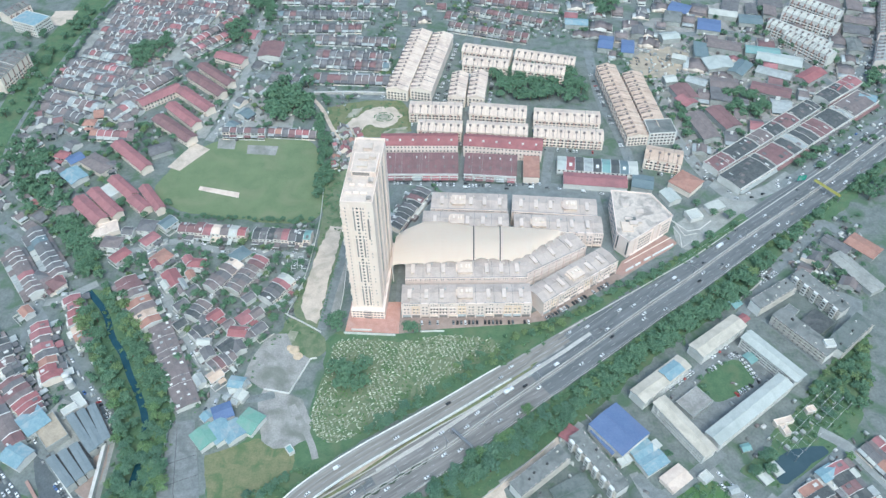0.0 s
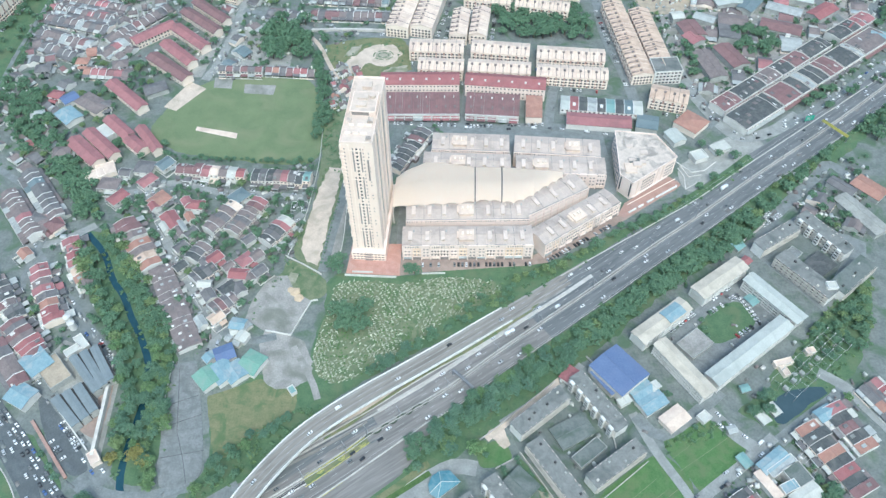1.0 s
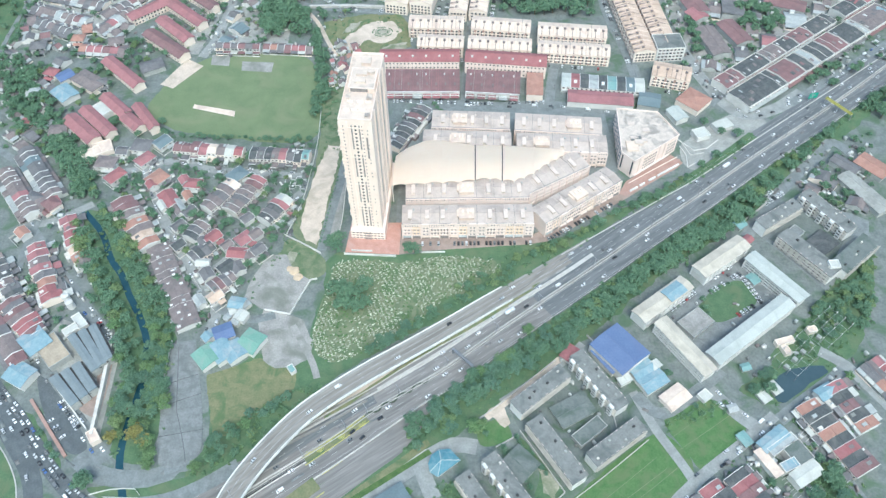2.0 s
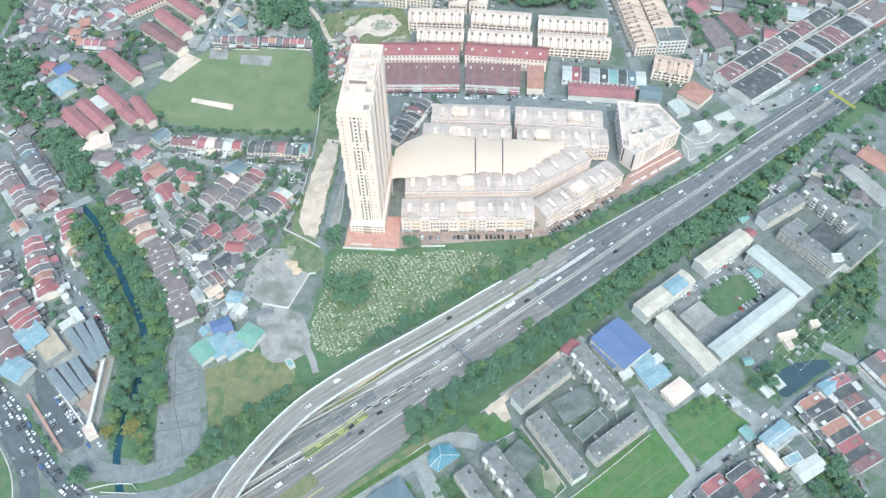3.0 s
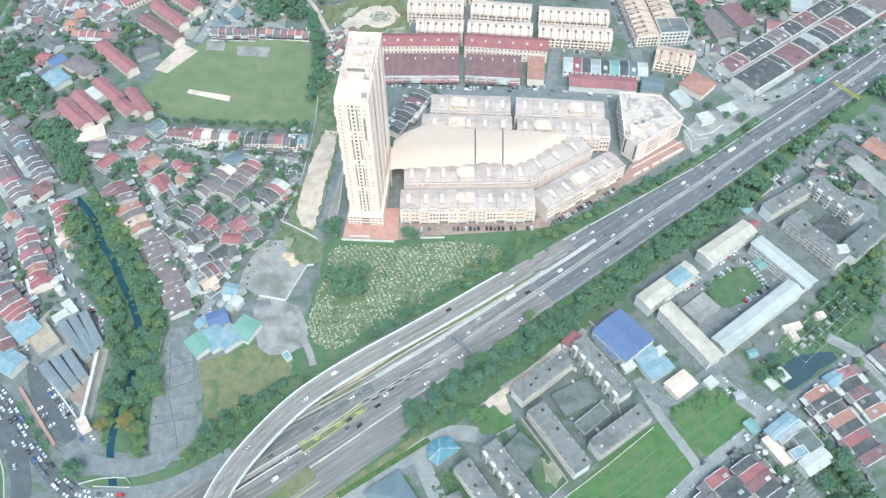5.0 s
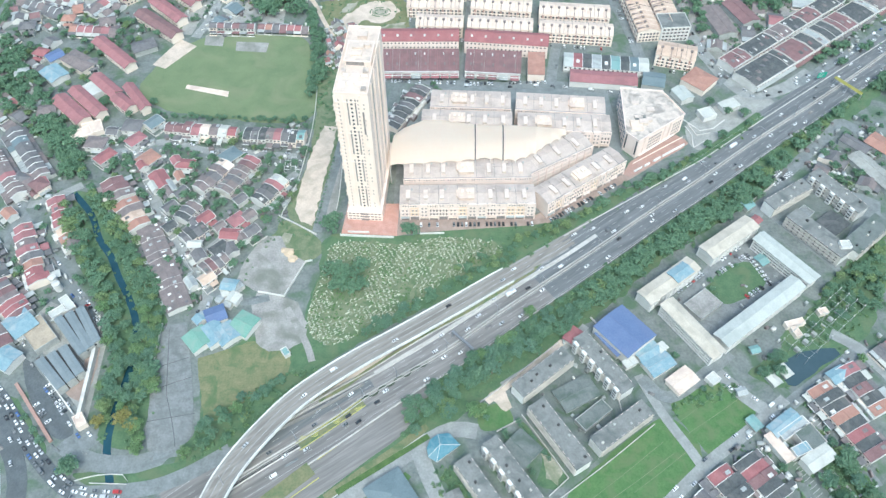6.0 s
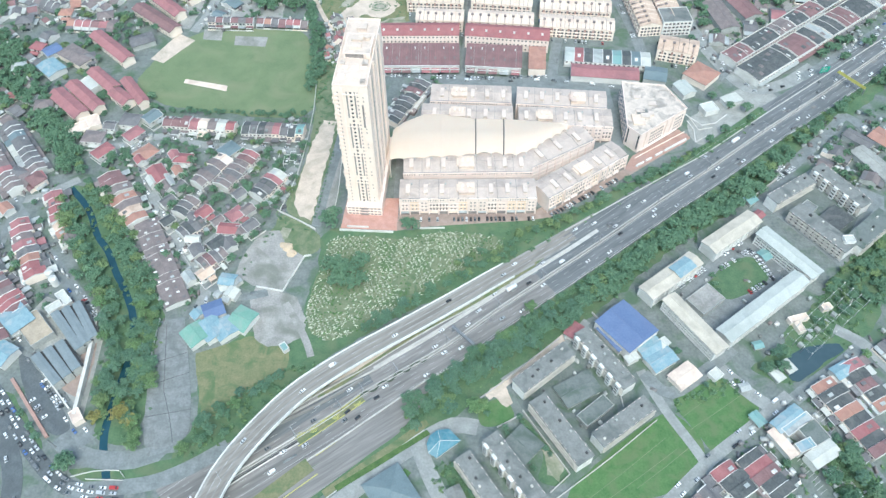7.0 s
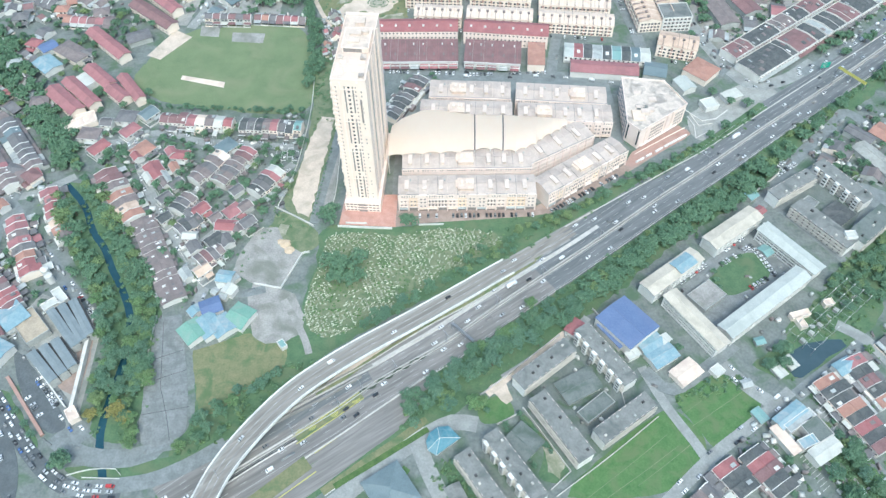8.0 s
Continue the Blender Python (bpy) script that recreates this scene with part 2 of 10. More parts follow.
M["moss_court"] = mat("moss_court", (0.123, 0.145, 0.135), (0.190, 0.215, 0.20), 6, 0.6, stain=(0.076, 0.125, 0.07), stain_amount=0.9)
M["pavilion_roof"] = mat("pavilion_roof", (0.065, 0.18, 0.225), (0.12, 0.25, 0.295), 3, 0.5, 0.6, stain=(0.19, 0.29, 0.31), stain_amount=0.7, vary=0.16)
M["grave_grass"] = mat("grave_grass", (0.13, 0.172, 0.098), (0.225, 0.245, 0.15), 5, 0.6, 0.95, bump=0.6, stain=(0.085, 0.145, 0.065), stain_amount=0.8)
M["parapet_white"] = mat("parapet_white", (0.56, 0.545, 0.51), (0.74, 0.72, 0.68), 4, 0.5, stain=(0.42, 0.40, 0.37), stain_amount=0.5)
M["tower_roof"] = mat("tower_roof", (0.60, 0.50, 0.42), (0.74, 0.63, 0.54), 6, 0.5, stain=(0.40, 0.34, 0.29), stain_amount=0.6)
M["housing"] = mat("housing", (0.60, 0.51, 0.44), (0.72, 0.62, 0.55), 4, 0.5, stain=(0.46, 0.39, 0.34), stain_amount=0.5, vary=0.08)
M["terrace_brick"] = mat("terrace_brick", (0.34, 0.21, 0.17), (0.46, 0.30, 0.25), 5, 0.5, stain=(0.40, 0.30, 0.26))
M["green_roof"] = mat("green_roof", (0.17, 0.345, 0.27), (0.25, 0.415, 0.34), 5, 0.5, 0.7, ribs=0.8, stain=(0.30, 0.38, 0.33), stain_amount=0.6, vary=0.15)
M["tan_roof"] = mat("tan_roof", (0.56, 0.42, 0.32), (0.70, 0.56, 0.45), 5, 0.6, stain=(0.42, 0.30, 0.23), stain_amount=0.6, vary=0.08)
M["works_roof"] = mat("works_roof", (0.195, 0.23, 0.242), (0.265, 0.305, 0.318), 6, 0.5, 0.6, ribs=0.8, stain=(0.19, 0.225, 0.235), stain_amount=0.5, vary=0.08)
M["dark_asphalt"] = mat("dark_asphalt", (0.085, 0.10, 0.108), (0.15, 0.165, 0.17), 5, 0.6, stain=(0.09, 0.102, 0.105), stain_amount=0.5, bump=0.1)
M["tower_glass"] = mat("tower_glass", (0.30, 0.26, 0.235), (0.42, 0.37, 0.33), 2, 0.4, 0.35, bump=0.02)
M["rubber"] = mat("rubber", (0.02, 0.02, 0.02), (0.04, 0.04, 0.04), 1, 0.1)
M["steel"] = mat("steel", (0.35, 0.36, 0.37), (0.5, 0.51, 0.52), 1, 0.2, 0.4, 0.7)
M["sign_green"] = mat("sign_green", (0.02, 0.30, 0.20), (0.04, 0.38, 0.26), 2, 0.3, 0.5)
for key, col in (("white", (0.78, 0.79, 0.80)), ("silver", (0.50, 0.52, 0.54)), ("black", (0.03, 0.03, 0.035)), ("grey", (0.16, 0.17, 0.18)), ("red", (0.42, 0.05, 0.05)), ("blue", (0.07, 0.14, 0.34))):
    M["car_" + key] = mat("car_" + key, col, tuple(min(1, v * 1.1 + 0.01) for v in col), 2, 0.3, 0.3, bump=0.02)

# ---- builders ----
rnd = random.Random(7)


def mesh_of(name, bm, material):
    me = bpy.data.meshes.new(name)
    bm.to_mesh(me)
    bm.free()
    for k in material if isinstance(material, (list, tuple)) else [material]:
        me.materials.append(M[k])
    return me


def part(name, bm, material, parent=None, label=""):
    """One mesh object, under a thing or a part if a parent is given. bm may also be a finished mesh."""
    me = bm if isinstance(bm, bpy.types.Mesh) else mesh_of(name, bm, material)
    ob = new(name, me)
    ob.parent = parent
    return tagged(ob, label)


def box(bm, x0, x1, y0, y1, z0, z1, slot=0):
    v = [bm.verts.new((x, y, z)) for z in (z0, z1) for y in (y0, y1) for x in (x0, x1)]
    for q in ((0, 2, 3, 1), (4, 5, 7, 6), (0, 1, 5, 4), (1, 3, 7, 5), (3, 2, 6, 7), (2, 0, 4, 6)):
        bm.faces.new([v[i] for i in q]).material_index = slot
    return v


def boxes(*rows):
    bm = bmesh.new()
    for r in rows:
        box(bm, *r)
    return bm


def prism(bm, profile, x0, x1, slot=0):
    """A profile in y and z, drawn out along x."""
    a = [bm.verts.new((x0, y, z)) for y, z in profile]
    b = [bm.verts.new((x1, y, z)) for y, z in profile]
    k = len(a)
    for i in range(k):
        bm.faces.new((a[i], b[i], b[(i + 1) % k], a[(i + 1) % k])).material_index = slot
    bm.faces.new(a[::-1]).material_index = slot
    bm.faces.new(b).material_index = slot
    return bm


def gable(x0, x1, y0, y1, z, rise, thick=0.25, at=0.5):
    """A pitched roof sheet with its ridge along x, at a share of the depth."""
    r = y0 + (y1 - y0) * at
    return prism(bmesh.new(), [(y0, z), (r, z + rise), (y1, z), (y1, z + thick), (r, z + rise + thick), (y0, z + thick)][::-1], x0, x1)


def hip(x0, x1, y0, y1, z, rise, thick=0.25):
    bm = bmesh.new()
    w, d = x1 - x0, y1 - y0
    k = min(w, d) / 2
    if w >= d:
        r0, r1 = (x0 + k, (y0 + y1) / 2), (x1 - k, (y0 + y1) / 2)
    else:
        r0, r1 = ((x0 + x1) / 2, y0 + k), ((x0 + x1) / 2, y1 - k)
    lo = [bm.verts.new((x, y, z)) for x, y in ((x0, y0), (x1, y0), (x1, y1), (x0, y1))]
    up = [bm.verts.new((x, y, z + thick)) for x, y in ((x0, y0), (x1, y0), (x1, y1), (x0, y1))]
    a, b = bm.verts.new((*r0, z + rise)), bm.verts.new((*r1, z + rise))
    for i in range(4):
        bm.faces.new((lo[i], lo[(i + 1) % 4], up[(i + 1) % 4], up[i]))
    bm.faces.new(lo[::-1])
    if w >= d:
        bm.faces.new((up[0], up[1], b, a)), bm.faces.new((up[2], up[3], a, b))
        bm.faces.new((up[1], up[2], b)), bm.faces.new((up[3], up[0], a))
    else:
        bm.faces.new((up[1], up[2], b, a)), bm.faces.new((up[3], up[0], a, b))
        bm.faces.new((up[0], up[1], a)), bm.faces.new((up[2], up[3], b))
    return bm


def lie(a, b):
    """Pose at the middle of a-b with x along it, and its length."""
    a, b = Vector(a[:2]), Vector(b[:2])
    d = b - a
    m = (a + b) / 2
    return pose(m.x, m.y, 0, 0, 0, math.degrees(math.atan2(d.y, d.x))), d.length


def smooth(points, step=6.0):
    """A Catmull-Rom line through points in the plane or in space."""
    p = [Vector((*q, 0)[:3]) for q in points]
    if len(p) < 3:
        return p
    p = [2 * p[0] - p[1]] + p + [2 * p[-1] - p[-2]]
    out = []
    for i in range(1, len(p) - 2):
        n = max(1, int((p[i + 1] - p[i]).length / step))
        for k in range(n):
            t = k / n
            out.append(0.5 * (2 * p[i] + (p[i + 1] - p[i - 1]) * t + (2 * p[i - 1] - 5 * p[i] + 4 * p[i + 1] - p[i + 2]) * t * t + (3 * p[i] - p[i - 1] - 3 * p[i + 1] + p[i + 2]) * t ** 3))
    return out + [p[-2]]


def sides(line):
    """Unit vectors to the left of each point of a line."""
    out = []
    for i in range(len(line)):
        d = line[min(i + 1, len(line) - 1)] - line[max(i - 1, 0)]
        out.append(Vector((-d.y, d.x, 0)).normalized())
    return out


def strip(bm, line, left, right, z0, z1, slot=0):
    """A band from left to right of a line (metres, left is positive), from z0 to z1 above it."""
    s = sides(line)
    rows = [[bm.verts.new(p + n * o + Vector((0, 0, z))) for o, z in ((right, z0), (left, z0), (left, z1), (right, z1))] for p, n in zip(line, s)]
    for a, b in zip(rows, rows[1:]):
        for i in range(4):
            bm.faces.new((a[i], a[(i + 1) % 4], b[(i + 1) % 4], b[i])).material_index = slot
    bm.faces.new(rows[0][::-1]).material_index = slot
    bm.faces.new(rows[-1]).material_index = slot
    return bm


def band(name, points, width, material, z=0.0, thick=0.1, label="", category="road", kind="structure", shift=0.0, step=6.0):
    line = smooth(points, step)
    bm = strip(bmesh.new(), line, shift + width / 2, shift - width / 2, z - 0.3, z + thick)
    bmesh.ops.recalc_face_normals(bm, faces=bm.faces)
    return tagged(part(name, bm, material), label, category, kind=kind)


def area(name, points, material, z=0.05, label="", category="ground", wobble=0.0, kind="structure"):
    """A flat patch of ground; above 0 wobble rounds its rim, below 0 it keeps the corners."""
    ring = [Vector((*q[:2], 0)) for q in points]
    if wobble < 0:
        rim = []
        for p, q in zip(ring, ring[1:] + ring[:1]):
            n = max(1, int((q - p).length / 3.0))
            rim += [p + (q - p) * i / n for i in range(n)]
        ring = [p + Vector((noise.noise(p * 0.2), noise.noise(p * 0.2 + Vector((9, 9, 9))), 0)) * -wobble for p in rim]
        for p in ring:
            p.z = 0
    elif wobble:
        k = len(ring)
        closed = smooth([tuple((ring[i] * 0.8 + (ring[i - 1] + ring[(i + 1) % k]) * 0.1)[:2]) for i in [*range(k), 0, 1]], 2.5)
        first = next(i for i, p in enumerate(closed) if i and (p - closed[0]).length < 1e-3)
        ring = [p + Vector((noise.noise(p * 0.13), noise.noise(p * 0.13 + Vector((9, 9, 9))), 0)) * wobble * 2.2 for p in closed[:first]]
        for p in ring:
            p.z = 0
    bm = bmesh.new()
    top, low = [bm.verts.new((p.x, p.y, z)) for p in ring], [bm.verts.new((p.x, p.y, -0.4)) for p in ring]
    bm.faces.new(top)
    for i in range(len(ring)):
        bm.faces.new((low[i], low[i - 1], top[i - 1], top[i]))
    bmesh.ops.triangulate(bm, faces=bm.faces)
    bmesh.ops.recalc_face_normals(bm, faces=bm.faces)
    return tagged(part(name, bm, material), label, category, kind=kind)


def inside(p, poly):
    x, y, hit = p[0], p[1], False
    for a, b in zip(poly, poly[1:] + poly[:1]):
        if (a[1] > y) != (b[1] > y) and x < (b[0] - a[0]) * (y - a[1]) / (b[1] - a[1]) + a[0]:
            hit = not hit
    return hit


def joined(name, items, label, category=""):
    """ONE object of kind stuff out of many (mesh, pose) pairs."""
    cos, loops, starts, totals, slots, mats = [], [], [], [], [], []
    nv = nl = 0
    for me, m in items:
        a = np.empty(len(me.vertices) * 3, np.float32)
        me.vertices.foreach_get("co", a)
        mm = np.array(m)
        cos.append(a.reshape(-1, 3) @ mm[:3, :3].T + mm[:3, 3])
        li, ls, lt, mi = (np.empty(k, np.int32) for k in (len(me.loops), len(me.polygons), len(me.polygons), len(me.polygons)))
        me.loops.foreach_get("vertex_index", li)
        me.polygons.foreach_get("loop_start", ls)
        me.polygons.foreach_get("loop_total", lt)
        me.polygons.foreach_get("material_index", mi)
        for k in me.materials:
            if k not in mats:
                mats.append(k)
        slots.append(np.array([mats.index(k) for k in me.materials], np.int32)[mi])
        loops.append(li + nv)
        starts.append(ls + nl)
        totals.append(lt)
        nv, nl = nv + len(a) // 3, nl + len(li)
    me = bpy.data.meshes.new(name)
    me.vertices.add(nv)
    me.loops.add(nl)
    me.polygons.add(sum(len(s) for s in starts))
    me.vertices.foreach_set("co", np.concatenate(cos).astype(np.float32).ravel())
    me.loops.foreach_set("vertex_index", np.concatenate(loops))
    me.polygons.foreach_set("loop_start", np.concatenate(starts))
    me.polygons.foreach_set("loop_total", np.concatenate(totals))
    for k in mats:
        me.materials.append(k)
    me.polygons.foreach_set("material_index", np.concatenate(slots))
    me.update(calc_edges=True)
    me.validate()
    return tagged(new(name, me), label, category, kind="stuff")


WINDOW = {}


def window_mesh(w, h, material="glass"):
    key = (round(w, 2), round(h, 2), material)
    if key not in WINDOW:
        bm = boxes((-w / 2, w / 2, -0.05, 0.05, -h / 2, h / 2))
        f = 0.12
        for r in ((-w / 2 - f, -w / 2, -0.12, 0.05, -h / 2 - f, h / 2 + f), (w / 2, w / 2 + f, -0.12, 0.05, -h / 2 - f, h / 2 + f), (-w / 2, w / 2, -0.12, 0.05, h / 2, h / 2 + f), (-w / 2, w / 2, -0.2, 0.05, -h / 2 - f, -h / 2)):
            box(bm, *r, 1)
        WINDOW[key] = mesh_of("window", bm, [material, "shop_white"])
    return WINDOW[key]


def windows(parent, length, depth, levels, cols, w, h, faces="f", material="glass", margin=1.0, single=False):
    """Windows in even rows on the front (y-), back, or end walls of a box that is centred on its parent; single: each one an object."""
    me = window_mesh(w, h, material)
    small = []
    for face in faces:
        run = length if face in "fb" else depth
        n = cols if face in "fb" else max(1, int(round(cols * depth / length)))
        for z in levels:
            for i in range(n):
                u = -run / 2 + margin + (run - 2 * margin) * (i + 0.5) / n
                x, y, turn = {"f": (u, -depth / 2, 0), "b": (u, depth / 2, 180), "l": (-length / 2, u, -90), "r": (length / 2, u, 90)}[face]
                small.append((me, pose(x, y, z, 0, 0, turn)))
                if single:
                    ob = new("window", me)
                    ob.parent, ob.matrix_local = parent, small.pop()[1]
    if small:
        joined("glazing", small, "rows of small dark windows", "").parent = parent


FOOT = []


def free(x, y, r=0.0):
    """Whether a spot is clear of houses and streets."""
    for inv, hw, y0, y1 in FOOT:
        p = inv @ Vector((x, y, 0))
        if -hw - r < p.x < hw + r and y0 - r < p.y < y1 + r:
            return False
    if len(LANES):
        d = LANES[:, :2] - (x, y)
        if ((d * d).sum(1) < (LANES[:, 2] + r * 0.7) ** 2).any():
            return False
    return True


LANES = np.zeros((0, 3))


def building(name, a, b, depth, h, roof="flat", wall="white_wall", top="flat_roof", rise=2.5, win=None, over=0.7, label="", category="building", group="", extras=True, sub="roof"):
    """A long building whose middle line runs from a to b. win: (storeys, columns, width, height, faces)."""
    m, w = lie(a, b)
    body = part(name, boxes((-w / 2, w / 2, -depth / 2, depth / 2, -0.3, h)), wall)
    body.matrix_world = m
    FOOT.append((m.inverted(), w / 2, -depth / 2, depth / 2))
    tagged(body, label, category, group)
    if roof == "flat":
        part("roof", boxes((-w / 2 + 0.3, w / 2 - 0.3, -depth / 2 + 0.3, depth / 2 - 0.3, h, h + 0.15)), top, body)
        k = 0.3
        for r in ((-w / 2 - 0.1, w / 2 + 0.1, -depth / 2 - 0.1, -depth / 2 + k, h, h + 0.8), (-w / 2 - 0.1, w / 2 + 0.1, depth / 2 - k, depth / 2 + 0.1, h, h + 0.8), (-w / 2 - 0.1, -w / 2 + k, -depth / 2 + k, depth / 2 - k, h, h + 0.8), (w / 2 - k, w / 2 + 0.1, -depth / 2 + k, depth / 2 - k, h, h + 0.8)):
            part("parapet", boxes(r), wall, body)
    elif roof == "slab":
        part("roof", boxes((-w / 2 - over, w / 2 + over, -depth / 2 - over, depth / 2 + over, h, h + 0.4)), top, body)
    elif roof == "gable":
        sheet = part("roof", gable(-w / 2 - over, w / 2 + over, -depth / 2 - over, depth / 2 + over, h - 0.1, rise), top, body)
        for s in (-1, 1):
            bm = prism(bmesh.new(), [(-depth / 2, h), (depth / 2, h), (0, h + rise * depth / (depth + 2 * over))], s * (w / 2 - 0.2) - 0.2, s * (w / 2 - 0.2) + 0.2)
            bmesh.ops.recalc_face_normals(bm, faces=bm.faces)
            part("gable_wall", bm, wall, body)
        part("ridge_cap", boxes((-w / 2 - over, w / 2 + over, -0.3, 0.3, h + rise + 0.05, h + rise + 0.28)), top, sheet)
    elif roof == "hip":
        part("roof", hip(-w / 2 - over, w / 2 + over, -depth / 2 - over, depth / 2 + over, h - 0.05, rise), top, body)
    elif roof == "shed":
        part("roof", prism(bmesh.new(), [(-depth / 2 - over, h), (depth / 2 + over, h + rise), (depth / 2 + over, h + rise + 0.25), (-depth / 2 - over, h + 0.25)], -w / 2 - over, w / 2 + over), top, body)
        part("back_wall", boxes((-w / 2, w / 2, depth / 2 - 0.3, depth / 2, h, h + rise * 0.9)), wall, body)
    if win:
        levels, cols, ww, wh, faces = win
        windows(body, w, depth, [h * (i + 0.55) / levels for i in range(levels)], cols, ww, wh, faces)
    return body, w


def tree_meshes(r, h, leaf, seed, n=520):
    """A trunk with limbs, and a crown of many small leaf sprays on several lobes."""
    g = random.Random(seed)
    bm = bmesh.new()

    def limb(p, q, r0, r1):
        d = (q - p).normalized()
        s = d.orthogonal().normalized()
        t = d.cross(s)
        a = [bm.verts.new(p + (s * math.cos(k * 1.2566) + t * math.sin(k * 1.2566)) * r0) for k in range(5)]
        b = [bm.verts.new(q + (s * math.cos(k * 1.2566) + t * math.sin(k * 1.2566)) * r1) for k in range(5)]
        for k in range(5):
            bm.faces.new((a[k], a[(k + 1) % 5], b[(k + 1) % 5], b[k]))

    fork = Vector((0, 0, h * 0.38))
    limb(Vector((0, 0, -0.4)), fork, r * 0.085, r * 0.06)
    lobes = []
    for k in range(12):
        ang, out = k * 2.4 + g.uniform(-0.3, 0.3), r * math.sqrt((k + 0.6) / 12) * g.uniform(0.68, 0.88)
        c = Vector((math.cos(ang) * out, math.sin(ang) * out, h * (0.80 - 0.28 * (out / r) ** 2 + g.uniform(-0.09, 0.07))))
        lobes.append((c, r * g.uniform(0.24, 0.40)))
        if k % 2:
            limb(fork, c, r * 0.04, r * 0.015)
    trunk = mesh_of("tree", bm, "bark")
    out = []
    for count, grow in ((n, 1.0), (n // 2, 1.42)):
        verts, faces = [], []
        for _ in range(count):
            c, k = g.choice(lobes)
            d = Vector((g.gauss(0, 1), g.gauss(0, 1), g.gauss(0.45, 0.8))).normalized()
            p = c + Vector((d.x, d.y, d.z * 0.75)) * k * g.uniform(0.6, 1.12)
            nrm = (d * 0.8 + Vector((g.uniform(-1, 1), g.uniform(-1, 1), g.uniform(0.0, 1.3))) * 0.7).normalized()
            s = nrm.orthogonal().normalized()
            t = nrm.cross(s)
            tw = g.uniform(0, 6.28)
            s, t = s * math.cos(tw) + t * math.sin(tw), t * math.cos(tw) - s * math.sin(tw)
            e = r * g.uniform(0.055, 0.115) * grow
            i = len(verts)
            verts += [p - s * e, p - t * e * 0.7 + nrm * e * 0.25, p + s * e, p + t * e * 0.7 + nrm * e * 0.25]
            faces.append((i, i + 1, i + 2, i + 3))
        me = bpy.data.meshes.new("crown")
        me.from_pydata(verts, [], faces)
        me.materials.append(M[leaf])
        out.append(me)
    return trunk, *out


TREES = {}
for key, leaf in (("green", "leaf"), ("light", "leaf_light"), ("yellow", "leaf_yellow")):
    TREES[key] = [tree_meshes(1.0, 1.9 if k % 2 else 1.55, leaf, 11 + k + len(key), 820) for k in range(5 if key == "green" else 3)]
TREE_LABEL = {"green": "broad dark green tree with a dense uneven crown", "light": "young tree with fresh light green leaves", "yellow": "tree with yellowing leaves beside the canal"}


WOOD, TERRACES, TRAFFIC = [], [], []


CANAL = []


def tree(x, y, r, key="green", z=0.0):
    if len(LANES) and (((LANES[:, 0] - x) ** 2 + (LANES[:, 1] - y) ** 2) < (LANES[:, 2] + 0.8) ** 2).any():
        return
    if any((p.x - x) ** 2 + (p.y - y) ** 2 < (r * 0.8 + 2.6) ** 2 for p in CANAL):
        return
    m = pose(x, y, z, 0, 0, rnd.uniform(0, 360)) @ Matrix.Diagonal((r, r, r * rnd.uniform(0.85, 1.15), 1))
    WOOD.append((y, len(WOOD), key, *rnd.choice(TREES[key]), m))


def nearest_first(heap, most=290):
    """The things of the nearer stretch of the plan, and the rest."""
    heap.sort(key=lambda k: k[:2])
    return heap[:most], heap[most:]


def plant_trees():
    near, far = nearest_first(WOOD, 260)
    for y, i, key, trunk, crown, thin, m in near:
        t = tagged(new("tree", trunk), TREE_LABEL[key], "tree", "trees")
        t.matrix_world = m
        new("crown", crown).parent = t
    joined("undergrowth", SCRUB, "low bushy undergrowth of scrub and hedges", "scrub")
    joined("yard_clutter", CLUTTER, "small lean-tos, tanks and crates crowding the yards", "clutter")
    joined("far_trees", [(me, k[6]) for k in far for me in (k[3], k[5])], "many broad dark green trees among far houses", "trees")


def grove(points, spacing, r0, r1, mix=("green",), jitter=0.45):
    """Trees spread over an area."""
    xs, ys = [p[0] for p in points], [p[1] for p in points]
    y, k = min(ys), 0
    while y < max(ys):
        x = min(xs) + (spacing / 2 if k % 2 else 0)
        while x < max(xs):
            p = (x + rnd.uniform(-jitter, jitter) * spacing, y + rnd.uniform(-jitter, jitter) * spacing)
            if inside(p, points):
                tree(p[0], p[1], rnd.uniform(r0, r1), rnd.choice(mix))
            x += spacing
        y += spacing * 0.87
        k += 1


def bush_mesh(seed, leaf="scrub"):
    g = random.Random(seed)
    verts, faces = [], []
    lobes = [(g.uniform(-0.6, 0.6), g.uniform(-0.6, 0.6), g.uniform(0.3, 0.6), g.uniform(0.35, 0.6)) for _ in range(5)]
    for _ in range(84):
        x, y, z, k = g.choice(lobes)
        d = Vector((g.gauss(0, 1), g.gauss(0, 1), abs(g.gauss(0.3, 0.8)))).normalized()
        p = Vector((x, y, z)) + d * k * g.uniform(0.8, 1.1)
        n = (d + Vector((g.uniform(-1, 1), g.uniform(-1, 1), g.uniform(-0.2, 1))) * 0.6).normalized()
        s = n.orthogonal().normalized()
        t = n.cross(s)
        e, i = g.uniform(0.14, 0.26), len(verts)
        verts += [p - s * e, p - t * e * 0.7, p + s * e, p + t * e * 0.7]
        faces.append((i, i + 1, i + 2, i + 3))
    me = bpy.data.meshes.new("bush")
    me.from_pydata(verts, [], faces)
    me.materials.append(M[leaf])
    return me


BUSHES = [bush_mesh(60 + k) for k in range(4)] + [bush_mesh(70 + k, "leaf_light") for k in range(1)]
SCRUB, CLUTTER = [], []


